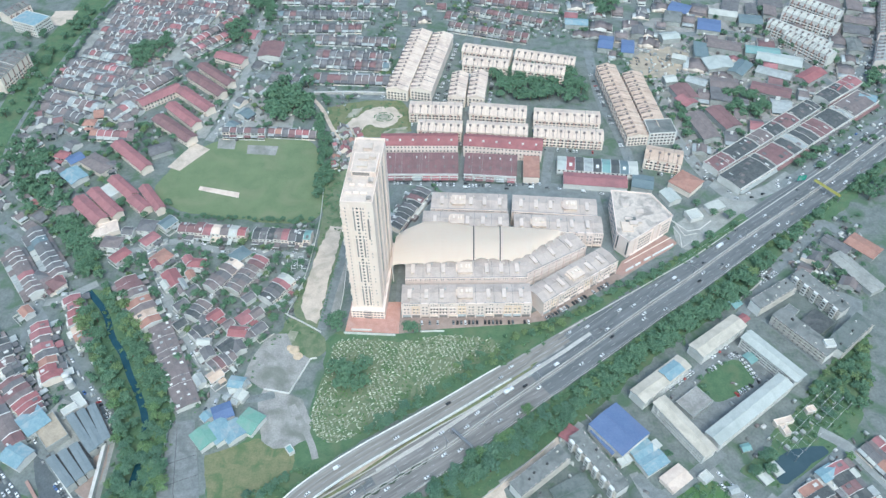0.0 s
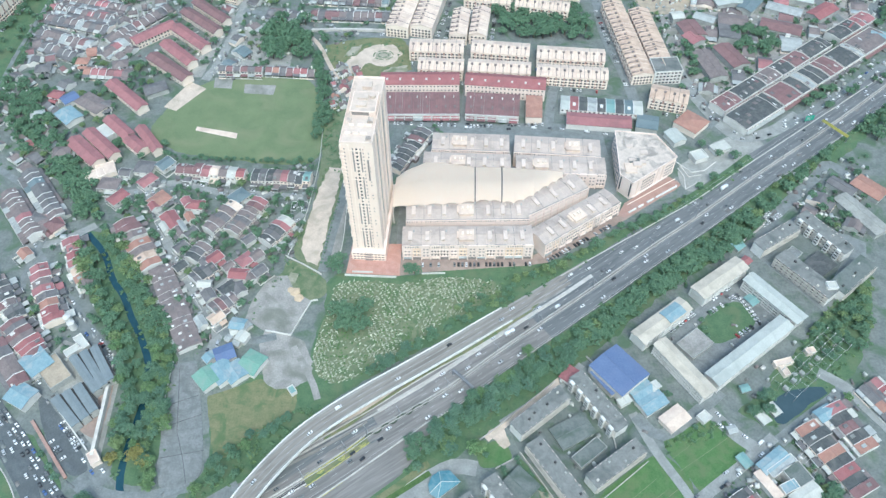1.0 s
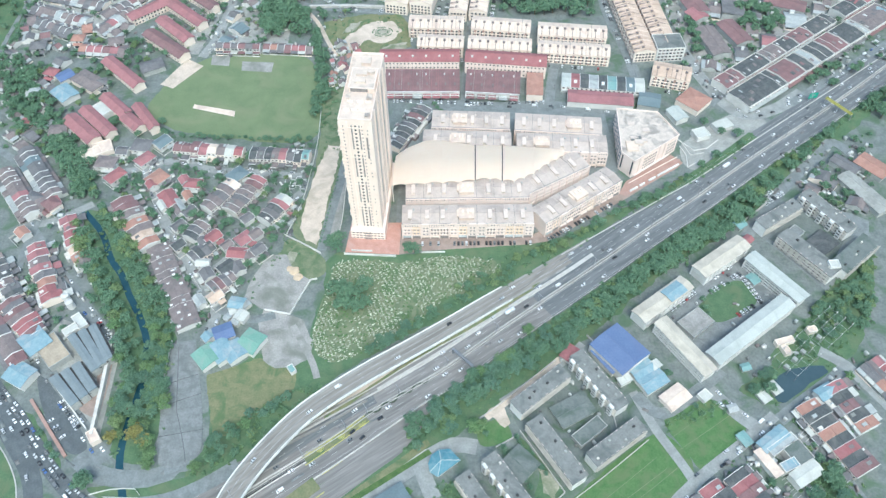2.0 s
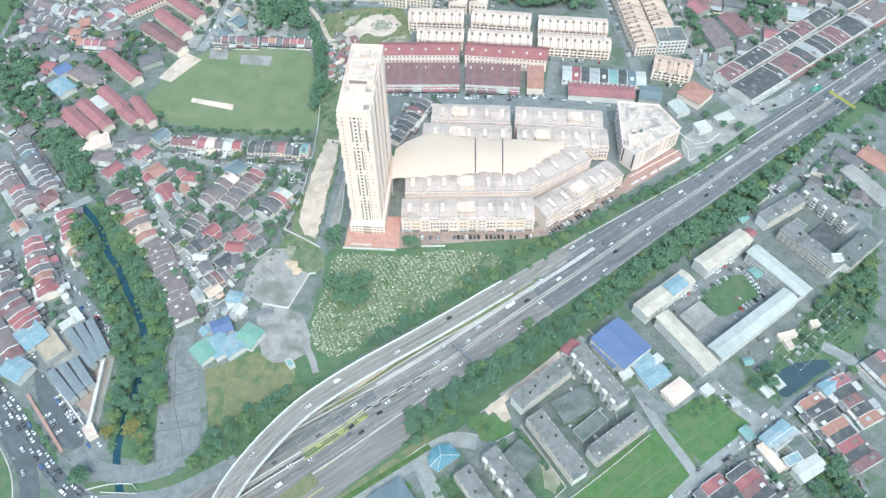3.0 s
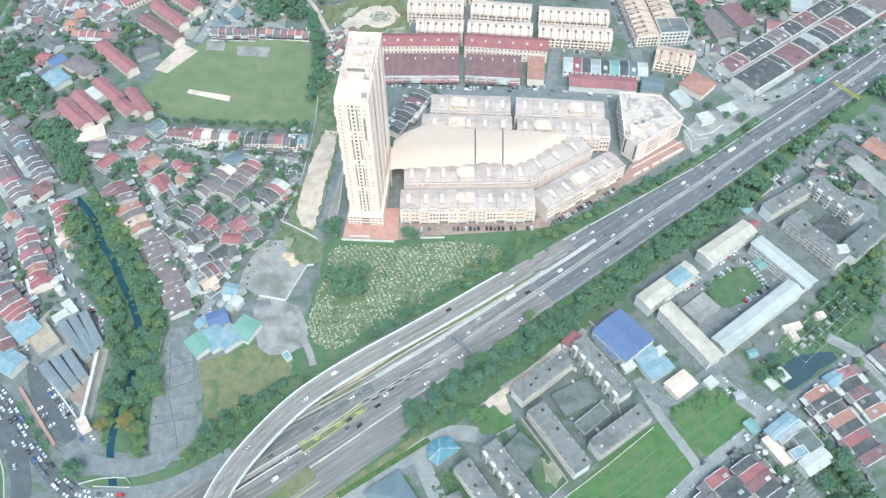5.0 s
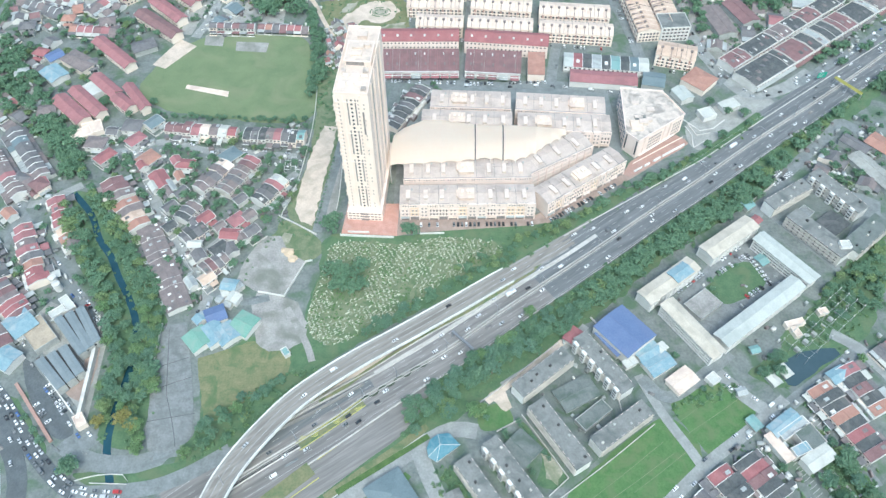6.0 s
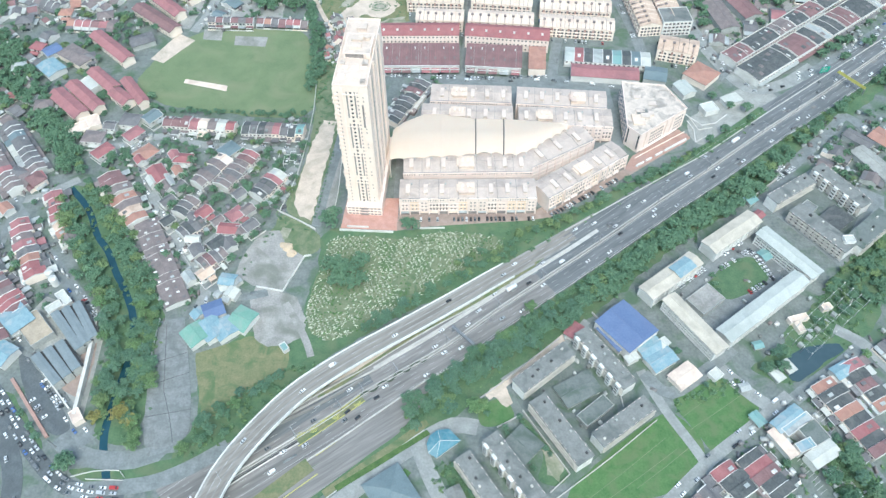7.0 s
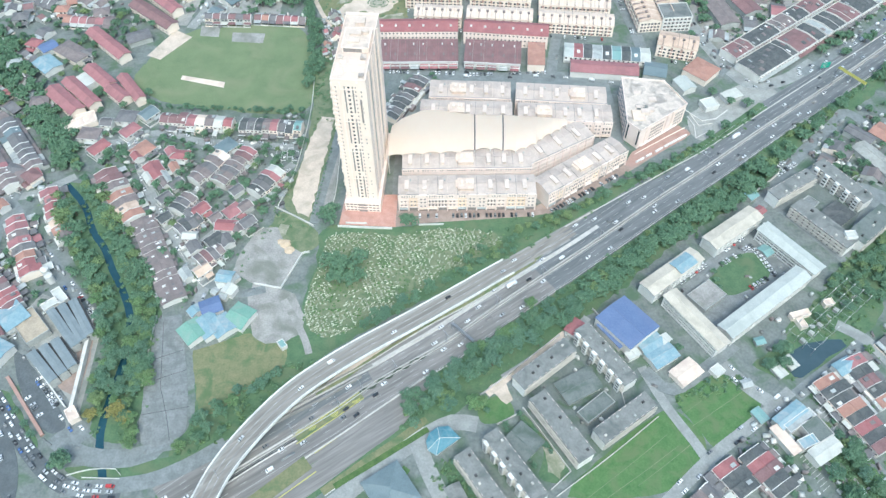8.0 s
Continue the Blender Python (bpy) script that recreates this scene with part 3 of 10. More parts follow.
def spread(points, n, check=0.0):
    """n random spots inside an outline, clear of houses and streets if check is above 0."""
    xs, ys = [p[0] for p in points], [p[1] for p in points]
    for _ in range(n):
        p = (rnd.uniform(min(xs), max(xs)), rnd.uniform(min(ys), max(ys)))
        if inside(p, points) and (not check or free(*p, check)):
            yield p


def scrub(points, n, r0, r1, check=0.0):
    for x, y in spread(points, n, check):
        r = rnd.uniform(r0, r1)
        SCRUB.append((rnd.choice(BUSHES), pose(x, y, -0.1, 0, 0, rnd.uniform(0, 360)) @ Matrix.Diagonal((r, r, r * rnd.uniform(0.6, 1.0), 1))))


def scatter_trees(points, n, r0, r1, mix=("green",)):
    for x, y in spread(points, n, 1.0):
        tree(x, y, rnd.uniform(r0, r1), rnd.choice(mix))


CRATES = []


def clutter(points, n, big=2.2):
    """Small lean-tos, tanks, awnings and crates in the yards."""
    if not CRATES:
        for k in ("white_wall", "pale_sheet", "grey_wall", "flat_roof", "brown_roof", "grey_roof", "pale_sheet", "white_wall"):
            CRATES.append(mesh_of("crate", boxes((-1, 1, -1, 1, 0, 1), (-1.15, 1.15, -1.15, 1.15, 0.93, 1.03)), k))
    for x, y in spread(points, n):
        m = pose(x, y, -0.1, 0, 0, rnd.choice((30, 120, 35, 125, 0, 90)) + rnd.uniform(-6, 6))
        CLUTTER.append((rnd.choice(CRATES), m @ Matrix.Diagonal((rnd.uniform(0.4, big), rnd.uniform(0.4, big * 0.7), rnd.uniform(0.6, 3.0), 1))))


def tree_line(points, spacing, r0, r1, mix=("green",), spread=1.5):
    for p in smooth(points, spacing):
        tree(p.x + rnd.uniform(-spread, spread), p.y + rnd.uniform(-spread, spread), rnd.uniform(r0, r1), rnd.choice(mix))


# cars: a body, glazed cabin and four wheels
def car_meshes(kind):
    L, W, H = {"car": (3.9, 1.65, 1.45), "van": (4.5, 1.75, 2.0), "lorry": (7.6, 2.4, 3.2)}[kind]
    bm = bmesh.new()
    if kind == "car":
        prism(bm, [(-L / 2, 0.35), (L / 2, 0.35), (L / 2, 0.75), (L * 0.22, 0.92), (-L * 0.46, 0.95), (-L / 2, 0.7)], -W / 2, W / 2)
        box(bm, -W * 0.4, W * 0.4, -L * 0.27, L * 0.02, 1.38, H)
    elif kind == "van":
        prism(bm, [(-L / 2, 0.35), (L / 2, 0.35), (L / 2, 0.95), (L * 0.36, 1.15), (L * 0.22, H), (-L / 2, H)], -W / 2, W / 2)
    else:
        box(bm, -W / 2, W / 2, L / 2 - 2.0, L / 2, 0.5, 2.6)
        box(bm, -W / 2, W / 2, -L / 2, L / 2 - 2.3, 0.9, H)
        box(bm, -0.5, 0.5, -L / 2, L / 2 - 1.0, 0.5, 0.9)
    bmesh.ops.recalc_face_normals(bm, faces=bm.faces)
    g = bmesh.new()
    if kind == "car":
        prism(g, [(-L * 0.42, 0.93), (L * 0.20, 0.9), (L * 0.03, 1.4), (-L * 0.29, 1.4)], -W * 0.43, W * 0.43)
    elif kind == "van":
        prism(g, [(L * 0.335, 1.18), (L * 0.365, 1.2), (L * 0.245, H - 0.15), (L * 0.21, H - 0.15)], -W * 0.44, W * 0.44)
    else:
        box(g, -W * 0.42, W * 0.42, L / 2 - 0.3, L / 2 + 0.03, 1.5, 2.4)
    bmesh.ops.recalc_face_normals(g, faces=g.faces)
    wheel = bmesh.new()
    bmesh.ops.create_cone(wheel, cap_ends=True, segments=10, radius1=0.33, radius2=0.33, depth=0.22, matrix=Matrix.Rotation(radians(90), 4, "Y"))
    return bm, mesh_of("windscreen", g, "glass"), mesh_of("wheel", wheel, "rubber"), (W / 2 - 0.1, L * 0.3)


CARS = {}
for kind in ("car", "van", "lorry"):
    bm, glass, wheel, (wx, wy) = car_meshes(kind)
    for col in ("white", "silver", "black", "grey", "red", "blue"):
        CARS[kind, col] = (mesh_of(kind, bm.copy(), "car_" + col), glass, wheel, wx, wy)
    bm.free()


def car(x, y, heading, z=0.1, kind="car", colour=None, where="on the road"):
    """A vehicle that points along heading (degrees from the x axis)."""
    colour = colour or rnd.choice(("white",) * 26 + ("silver",) * 10 + ("black",) * 5 + ("grey",) * 6 + ("red", "blue"))
    TRAFFIC.append((y, len(TRAFFIC), kind, colour, where, pose(x, y, z, 0, 0, heading - 90)))


def park_cars():
    near, far = nearest_first(TRAFFIC, 130)
    for y, i, kind, colour, where, m in near:
        body, glass, wheel, wx, wy = CARS[kind, colour]
        c = tagged(new(kind, body), f"{colour} {'panel van' if kind == 'van' else 'box lorry' if kind == 'lorry' else 'saloon car'} {where}", kind, "vehicles")
        c.matrix_world = m
        new("windscreen", glass).parent = c
        for sx in (-1, 1):
            for sy in (-1, 1):
                w = new("wheel", wheel)
                w.parent = c
                w.location = (sx * wx, sy * wy, 0.33)
    rest = []
    for y, i, kind, colour, where, m in far:
        body, glass, wheel, wx, wy = CARS[kind, colour]
        rest += [(body, m), (glass, m)] + [(wheel, m @ pose(sx * wx, sy * wy, 0.33)) for sx in (-1, 1) for sy in (-1, 1)]
    joined("far_cars", rest, "many small far cars parked and driving", "cars")


def traffic(points, gap, offsets, back=False, z=0.15, kinds=("car",) * 20 + ("van", "van", "lorry"), where="on the road", lift=0.0):
    line = smooth(points, 2.0)
    s = sides(line)
    for o in offsets:
        i = rnd.randint(0, 8)
        while i < len(line) - 1:
            d = line[i + 1] - line[i]
            p = line[i] + s[i] * o
            car(p.x, p.y, math.degrees(math.atan2(d.y, d.x)) + (180 if back else 0), p.z + z, rnd.choice(kinds), None, where)
            i += max(3, int(rnd.uniform(0.4, 1.6) * gap / 2))


def parked(a, b, gap=2.7, fill=0.8, turn=90, z=0.13, colours=(None,)):
    """Cars side by side from a to b."""
    a, b = Vector(a), Vector(b)
    d = b - a
    n = int(d.length / gap)
    for i in range(n + 1):
        if rnd.random() < fill:
            p = a + d * (i / max(n, 1))
            car(p.x, p.y, math.degrees(math.atan2(d.y, d.x)) + turn + (180 if rnd.random() < 0.4 else 0), z, "car", rnd.choice(colours), "parked in a bay")


# terrace houses: walls, main roof, porch roof, back kitchen roof, party wall
HOUSE = {}


def house_meshes(wall, roof, form):
    key = (wall, roof, form)
    if key in HOUSE:
        return HOUSE[key]
    w = 6.6
    tall = 6.4 if form != "low" else 3.6
    body = boxes((-w / 2, w / 2, -5.2, 5.2, -0.2, tall), (-w / 2, w / 2, 5.2, 8.6, -0.2, 3.0), (-w / 2, -w / 2 + 0.2, -10.5, -5.2, -0.2, 1.4), (-w / 2, w / 2, -10.5, -10.3, -0.2, 1.3))
    for s in (-1, 1):
        prism(body, [(-5.2, tall), (5.2, tall), (0, tall + 1.9)], s * (w / 2 - 0.15) - 0.15, s * (w / 2 - 0.15) + 0.15)
    bmesh.ops.recalc_face_normals(body, faces=body.faces)
    for z in ([1.3, 4.7] if form != "low" else [1.5]):
        for y, n in ((-5.22, -1),):
            box(body, -2.4, -0.4, y - 0.02, y + 0.1, z - 0.6, z + 0.6, 1)
            box(body, 0.6, 2.2, y - 0.02, y + 0.1, z - (1.2 if z < 2 else 0.6), z + 0.6, 1)
    rise = 2.0
    main = gable(-w / 2, w / 2, -5.9, 5.8, tall - 0.15, rise, 0.22)
    back = prism(bmesh.new(), [(5.1, 3.7), (8.9, 3.0), (8.9, 3.15), (5.1, 3.9)], -w / 2, w / 2)
    if form == "flat_porch":
        porch = boxes((-w / 2 + 0.3, w / 2 - 0.3, -10.2, -5.2, 2.9, 3.1), (-w / 2 + 0.3, -w / 2 + 0.55, -10.1, -9.85, -0.2, 2.9), (w / 2 - 0.55, w / 2 - 0.3, -10.1, -9.85, -0.2, 2.9))
    else:
        porch = prism(bmesh.new(), [(-10.2, 2.6), (-5.2, 3.4), (-5.2, 3.6), (-10.2, 2.8)], -w / 2 + 0.2, w / 2 - 0.2)
        box(porch, -w / 2 + 0.3, -w / 2 + 0.5, -10.0, -9.8, -0.2, 2.7)
        box(porch, w / 2 - 0.5, w / 2 - 0.3, -10.0, -9.8, -0.2, 2.7)
    party = prism(bmesh.new(), [(-6.0, tall - 0.2), (0, tall + rise), (5.9, tall - 0.2), (5.9, tall + 0.4), (0, tall + rise + 0.6), (-6.0, tall + 0.4)], w / 2 - 0.19, w / 2 + 0.19)
    if form == "flat_porch":
        box(party, -w / 2 + 0.3, w / 2 - 0.3, -10.4, -10.2, 2.7, 3.3)
    for bm in (main, back, porch, party):
        bmesh.ops.recalc_face_normals(bm, faces=bm.faces)
    HOUSE[key] = (mesh_of("terrace_house", body, [wall, "glass"]), mesh_of("roof", main, roof), [mesh_of("porch_roof", porch.copy(), k) for k in (roof, roof, "pale_sheet", "grey_roof", "white_roof")], [mesh_of("kitchen_roof", back.copy(), k) for k in ("pale_sheet", "grey_roof", "grey_roof", "brown_roof")], mesh_of("party_wall", party, "trim_white"))
    return HOUSE[key]


ROOF_WORDS = {"grey_roof": "weathered grey", "brown_roof": "dull brown", "maroon_roof": "dark maroon", "red_roof": "red", "pink_roof": "faded pink-red", "orange_roof": "orange", "pale_sheet": "pale metal", "slate_roof": "blue-grey"}
MIX = {
    "old": ("brown_roof",) * 12 + ("grey_roof",) * 6 + ("maroon_roof",) * 2 + ("pink_roof", "pink_roof") + ("pale_sheet",) * 1,
    "red": ("pink_roof", "red_roof", "pink_roof", "maroon_roof", "orange_roof", "brown_roof", "grey_roof", "grey_roof"),
    "grey": ("grey_roof",) * 7 + ("brown_roof",) * 4 + ("slate_roof", "maroon_roof"),
    "dusk": ("brown_roof",) * 8 + ("maroon_roof",) * 2 + ("grey_roof",) * 4,
    "maroon": ("maroon_roof",) * 6 + ("brown_roof",) * 3 + ("grey_roof",),
    "clay": ("orange_roof",) * 4 + ("pink_roof", "brown_roof"),
    "umber": ("brown_roof",) * 5 + ("grey_roof",) * 3,
    "brick": ("orange_roof", "pink_roof", "red_roof", "pink_roof", "maroon_roof") + ("grey_roof",) * 5 + ("brown_roof",) * 2,
    "tile": ("orange_roof", "pink_roof", "red_roof", "orange_roof", "pink_roof"),
    "orange": ("orange_roof", "pink_roof", "red_roof", "brown_roof", "maroon_roof") + ("grey_roof",) * 5 + ("brown_roof",) * 3,
}


TANKS = [mesh_of("water_tank", boxes((-1.6 + k, -0.2 + k, 3.5 - k, 4.7 - k, 3.0, 7.4 + 0.2 * k)), "white_wall") for k in (0, 1, 2)]


def house(m, mix, form, party=True):
    roof = rnd.choice(MIX[mix])
    wall = rnd.choice(("white_wall", "white_wall", "grey_wall", "cream_wall"))
    body, main, porches, backs, pw = house_meshes(wall, roof, form)
    kids = [("roof", main), ("porch_roof", porches[0] if mix == "dusk" else rnd.choice(porches)), ("kitchen_roof", rnd.choice(backs))]
    if party and rnd.random() < 0.6:
        kids.append(("party_wall", pw))
    FOOT.append((m.inverted(), 3.3, -10.0, 8.5))
    if rnd.random() < 0.35:
        kids.append(("water_tank", rnd.choice(TANKS)))
    TERRACES.append((m.translation.y, len(TERRACES), roof, body, kids, m))


def raise_terraces():
    near, far = nearest_first(TERRACES, 180)
    for y, i, roof, body, kids, m in near:
        h = tagged(new("terrace_house", body), f"terrace house with pale walls and a {ROOF_WORDS[roof]} pitched roof", "house", "terrace houses")
        h.matrix_world = m
        for nm, me in kids:
            new(nm, me).parent = h
    joined("far_terraces", [(me, k[5]) for k in far for me in [k[3]] + [q[1] for q in k[4]]], "dense rows of far terrace houses with weathered roofs", "houses")


def row(a, b, mix="old", depth=19.0, unit=6.8, form=None, face=1, party=True):
    """A terrace along a-b; face 1 turns the porches to the right of that way, -1 to its left, 2 makes two rows back to back."""
    a, b = Vector(a[:2]), Vector(b[:2])
    d = b - a
    n = max(1, int(round(d.length / unit)))
    ang = math.degrees(math.atan2(d.y, d.x))
    nrm = Vector((-d.y, d.x)).normalized()
    form = form or rnd.choice(("porch", "porch", "flat_porch", "low"))
    sc = Matrix.Diagonal((d.length / n / 6.6, depth / 19.0, rnd.uniform(0.93, 1.07), 1))
    for i in range(n):
        p = a + d * (i + 0.5) / n
        if face == 2:
            for s in (1, -1):
                q = p - nrm * s * depth * 0.46
                house(pose(q.x, q.y, 0, 0, 0, ang + (0 if s == 1 else 180)) @ sc, mix, form, party)
        else:
            house(pose(p.x, p.y, 0, 0, 0, ang + (0 if face == 1 else 180)) @ sc, mix, form, party)


def infill(outline, n, angles, mix="old", size=(0.8, 1.5)):
    """Single low houses and sheds wherever an outline has room."""
    for x, y in list(spread(outline, n)):
        if free(x, y, 5.0):
            s = rnd.uniform(*size)
            house(pose(x, y, 0, 0, 0, rnd.choice(angles) + rnd.uniform(-5, 5)) @ Matrix.Diagonal((s * rnd.uniform(1.0, 1.6), s * 0.75, rnd.uniform(0.9, 1.2), 1)), mix, "low", False)


def rows(lines, **kw):
    for a, b in lines:
        row(a, b, **kw)


# detached and semi-detached houses with hipped roofs and a lower wing
BUNGALOW = {}


def bungalow(p, ang=0.0, size=1.0, mix="red"):
    roof = rnd.choice(MIX[mix])
    wall = rnd.choice(("white_wall", "white_wall", "cream_wall", "grey_wall"))
    if (roof, wall) not in BUNGALOW:
        BUNGALOW[roof, wall] = (
            mesh_of("detached_house", boxes((-6, 6, -5, 5, -0.2, 5.6), (-3, 5, -9, -5, -0.2, 3.0), (-1.2, 0.8, -5.06, -4.9, 3.4, 4.8, 1), (2.4, 4.4, -5.06, -4.9, 3.4, 4.8, 1), (-2, 4, -9.06, -8.9, 0.2, 2.4, 1)), [wall, "glass"]),
            mesh_of("roof", hip(-6.7, 6.7, -5.7, 5.7, 5.5, 2.9), roof), mesh_of("porch_roof", gable(-3.5, 5.5, -9.6, -5.0, 3.0, 1.0), roof), mesh_of("side_roof", boxes((6.0, 9.0, -5, 3, 2.6, 2.8), (8.7, 8.9, -4.9, -4.7, -0.2, 2.6), (8.7, 8.9, 2.7, 2.9, -0.2, 2.6)), "pale_sheet"))
    body, main, porch, side = BUNGALOW[roof, wall]
    h = tagged(new("detached_house", body), f"detached house with pale walls and a {ROOF_WORDS[roof]} hipped roof", "house", "detached houses")
    h.matrix_world = pose(p[0], p[1], 0, 0, 0, ang) @ Matrix.Diagonal((size, size, 1, 1))
    FOOT.append((h.matrix_world.inverted(), 7.0, -9.0, 5.5))
    for nm, me in (("roof", main), ("porch_roof", porch), ("side_roof", side)):
        new(nm, me).parent = h
    return h


# ---- ground ----
bm = bmesh.new()
bmesh.ops.create_grid(bm, x_segments=8, y_segments=8, size=9000)
tagged(part("ground", bm, "town_ground"), "flat grey town ground of worn paving and patchy grass", "ground", kind="structure")

area("grass", [(-265.5, 502.6), (-243.7, 549.1), (-206.5, 575.7), (-167.7, 572.1), (-128.6, 572.0), (-109.4, 525.8), (-105.4, 498.5), (-108.9, 451.6), (-178.4, 458.6), (-239.8, 471.4)], "field", 0.12, "mown green school playing field", "playing field", 0.8)
area("grass", [(-88.8, 338.1), (-75.1, 340.7), (-35.0, 335.4), (0.7, 343.0), (36.8, 345.5), (53.0, 348.1), (81.3, 350.7), (107.0, 363.0), (134.4, 381.9), (171.2, 400.4), (205.8, 422.1), (243.5, 450.9), (248.5, 444.3), (164.6, 387.5), (109.5, 350.6), (66.9, 321.4), (23.2, 295.0), (-32.2, 264.2), (-66.6, 240.9), (-79.5, 229.7), (-97.9, 210.5), (-117.4, 185.2), (-132.5, 161.6), (-153.2, 155.2), (-160.1, 171.6), (-145.1, 192.3), (-154.4, 229.9), (-125.5, 256.4), (-95.4, 245.9), (-92.2, 280.3), (-87.2, 303.4)], "grass", 0.06, "rough green verge and burial ground", "grass", 1.2)
area("grass", [(-101.6, 145.0), (-73.1, 168.1), (-29.9, 204.8), (-9.9, 219.8), (25.2, 245.5), (62.9, 273.1), (112.3, 312.4), (166.1, 351.9), (216.0, 391.9), (281.9, 444.1), (329.8, 481.2), (374.3, 517.4), (363.7, 488.1), (319.6, 450.5), (260.6, 400.6), (221.5, 363.6), (179.2, 337.2), (151.7, 317.2), (111.6, 279.7), (75.2, 249.6), (38.1, 221.6), (20.5, 206.5), (-3.0, 190.3), (-28.9, 178.1), (-59.3, 155.0), (-70.7, 144.9)], "grass", 0.06, "overgrown green verge beside the motorway", "grass", 1.2)
area("grass", [(58.6, 144.7), (72.0, 154.8), (126.7, 199.0), (140.6, 193.5), (151.1, 171.0), (120.1, 144.7)], "bright_grass", 0.1, "bright green mown field", "grass", 0.5)
area("grass", [(133.1, 206.3), (148.0, 213.7), (175.7, 223.2), (186.0, 209.9), (185.1, 193.4), (172.1, 181.2), (152.9, 170.4), (142.4, 191.0)], "bright_grass", 0.1, "bright green field with scrub at its edge", "grass", 0.5)
area("grass", [(187.5, 229.0), (217.4, 249.2), (251.8, 279.3), (307.0, 331.6), (281.6, 261.7), (248.9, 236.9), (207.3, 213.6), (192.4, 221.2)], "grass", 0.08, "rough green allotment strip under power lines", "grass", 1.0)
area("grass", [(18.3, 198.2), (24.0, 204.0), (32.6, 207.5), (39.0, 201.0), (41.7, 193.2), (28.5, 188.7), (19.9, 188.4)], "bright_grass", 0.1, "small bright lawn beside a retaining wall", "grass", 0.4)
area("grass", [(168.9, 288.6), (192.5, 309.7), (211.0, 314.5), (218.7, 300.1), (214.3, 290.8), (184.4, 275.0)], "grass", 0.14, "green lawn inside the school court", "lawn", 0.4)
area("grass", [(-157.6, 237.0), (-124.5, 250.1), (-98.7, 243.4), (-98.3, 226.6), (-118.2, 210.5), (-134.3, 196.6), (-144.5, 193.0), (-150.9, 214.4)], "dry_grass", 0.1, "dry yellowish grass plot", "grass", -1.0)
area("grass", [(-127.9, 329.1), (-118.8, 355.0), (-92.1, 337.6), (-85.3, 322.9), (-94.1, 314.5), (-105.7, 314.1), (-115.7, 330.5)], "grave_grass", 0.1, "rough green plot with worn patches beside the gravel lot", "grass", 0.8)
area("dirt_plot", [(-121.0, 333.0), (-116.0, 340.0), (-110.5, 338.0), (-111.0, 331.0), (-114.0, 328.5)], "track_dirt", 0.12, "worn bare patch in the green plot", "dirt", -2.5)
area("grass", [(-111.5, 540.0), (-91.0, 540.0), (-90.5, 500.0), (-82.4, 452.4), (-87.0, 412.0), (-93.0, 380.0), (-93.5, 346.0), (-92.5, 339.0), (-118.6, 355.6), (-114.0, 375.0), (-107.0, 405.0), (-106.0, 452.0), (-107.0, 490.0)], "grave_grass", 0.1, "green strip between the field and the tower plot", "grass", 0.4)
area("dirt_plot", [(-98.3, 451.2), (-87.4, 449.8), (-89.0, 430.5), (-90.5, 410.6), (-93.4, 380.8), (-96.5, 346.0), (-105.7, 350.2), (-111.7, 362.6), (-109.2, 391.6), (-104.9, 424.5)], "dirt", 0.14, "bare pale tan dirt strip beside the tower", "dirt", -1.8)
area("paving", [(-86.9, 424.5), (-80.7, 418.5), (-80.4, 373.2), (-81.6, 354.6), (-90.0, 347.5), (-91.0, 362.6), (-88.6, 387.8)], "gravel", 0.145, "grey gravel drive between the dirt strip and the tower", "drive", -0.6)
band("kerb", [(-80.1, 418.0), (-79.8, 373.2), (-81.4, 354.9)], 0.5, "parapet_white", 0.1, 0.8, "low white wall beside the tower drive", "kerb", step=5)
area("grass", [(-118.5, 621.4), (-83.1, 634.5), (-45.1, 632.7), (-34.7, 616.1), (-33.7, 582.7), (-60.4, 574.3), (-104.4, 566.3), (-115.5, 597.3)], "dry_grass", 0.1, "patchy yellow-green clearing round a ring track", "grass", -2.0)
area("dirt_plot", [(-101.0, 578.2), (-95.0, 597.6), (-80.5, 616.3), (-67.0, 623.8), (-50.9, 621.1), (-43.3, 609.3), (-50.7, 591.8), (-62.0, 588.0), (-75.5, 593.8), (-86.4, 576.8)], "dirt", 0.13, "bare pale dirt clearing", "dirt", -3.0)
area("dirt_plot", [(-62.0, 580.0), (-50.0, 588.0), (-37.0, 590.0), (-38.0, 579.0), (-52.0, 575.0)], "track_dirt", 0.14, "trodden weedy earth behind the maroon rows", "dirt", -2.5)
area("dirt_plot", [(-100.0, 603.0), (-93.0, 618.0), (-82.0, 624.0), (-88.0, 608.0)], "track_dirt", 0.14, "trodden weedy earth by the path", "dirt", -2.5)
ring = (-61.5, 606.0)
area("grass", [(ring[0] + 8.0 * math.cos(k * math.pi / 6), ring[1] + 6.3 * math.sin(k * math.pi / 6)) for k in range(12)], "track_dirt", 0.16, "weedy middle of the ring in the dirt clearing", "grass", -1.5)
for r0, turn in ((9.5, 0.0), (5.0, 0.8)):
    for k in range(5):
        arc = [(ring[0] + r0 * math.cos(turn + (k + q / 4) * 1.2566), ring[1] + r0 * 0.75 * math.sin(turn + (k + q / 4) * 1.2566)) for q in range(4)]
        band("track", arc, 1.1, "grass", 0.1, 0.1, "broken arc of dark weeds in the dirt clearing", "track", step=2)
LANES = np.vstack([LANES] + [[(p.x, p.y, 4.5) for p in smooth([(-141.7, 644.5), (-125.8, 622.7), (-112.9, 592.6), (-102.3, 569.3)], 4)]])
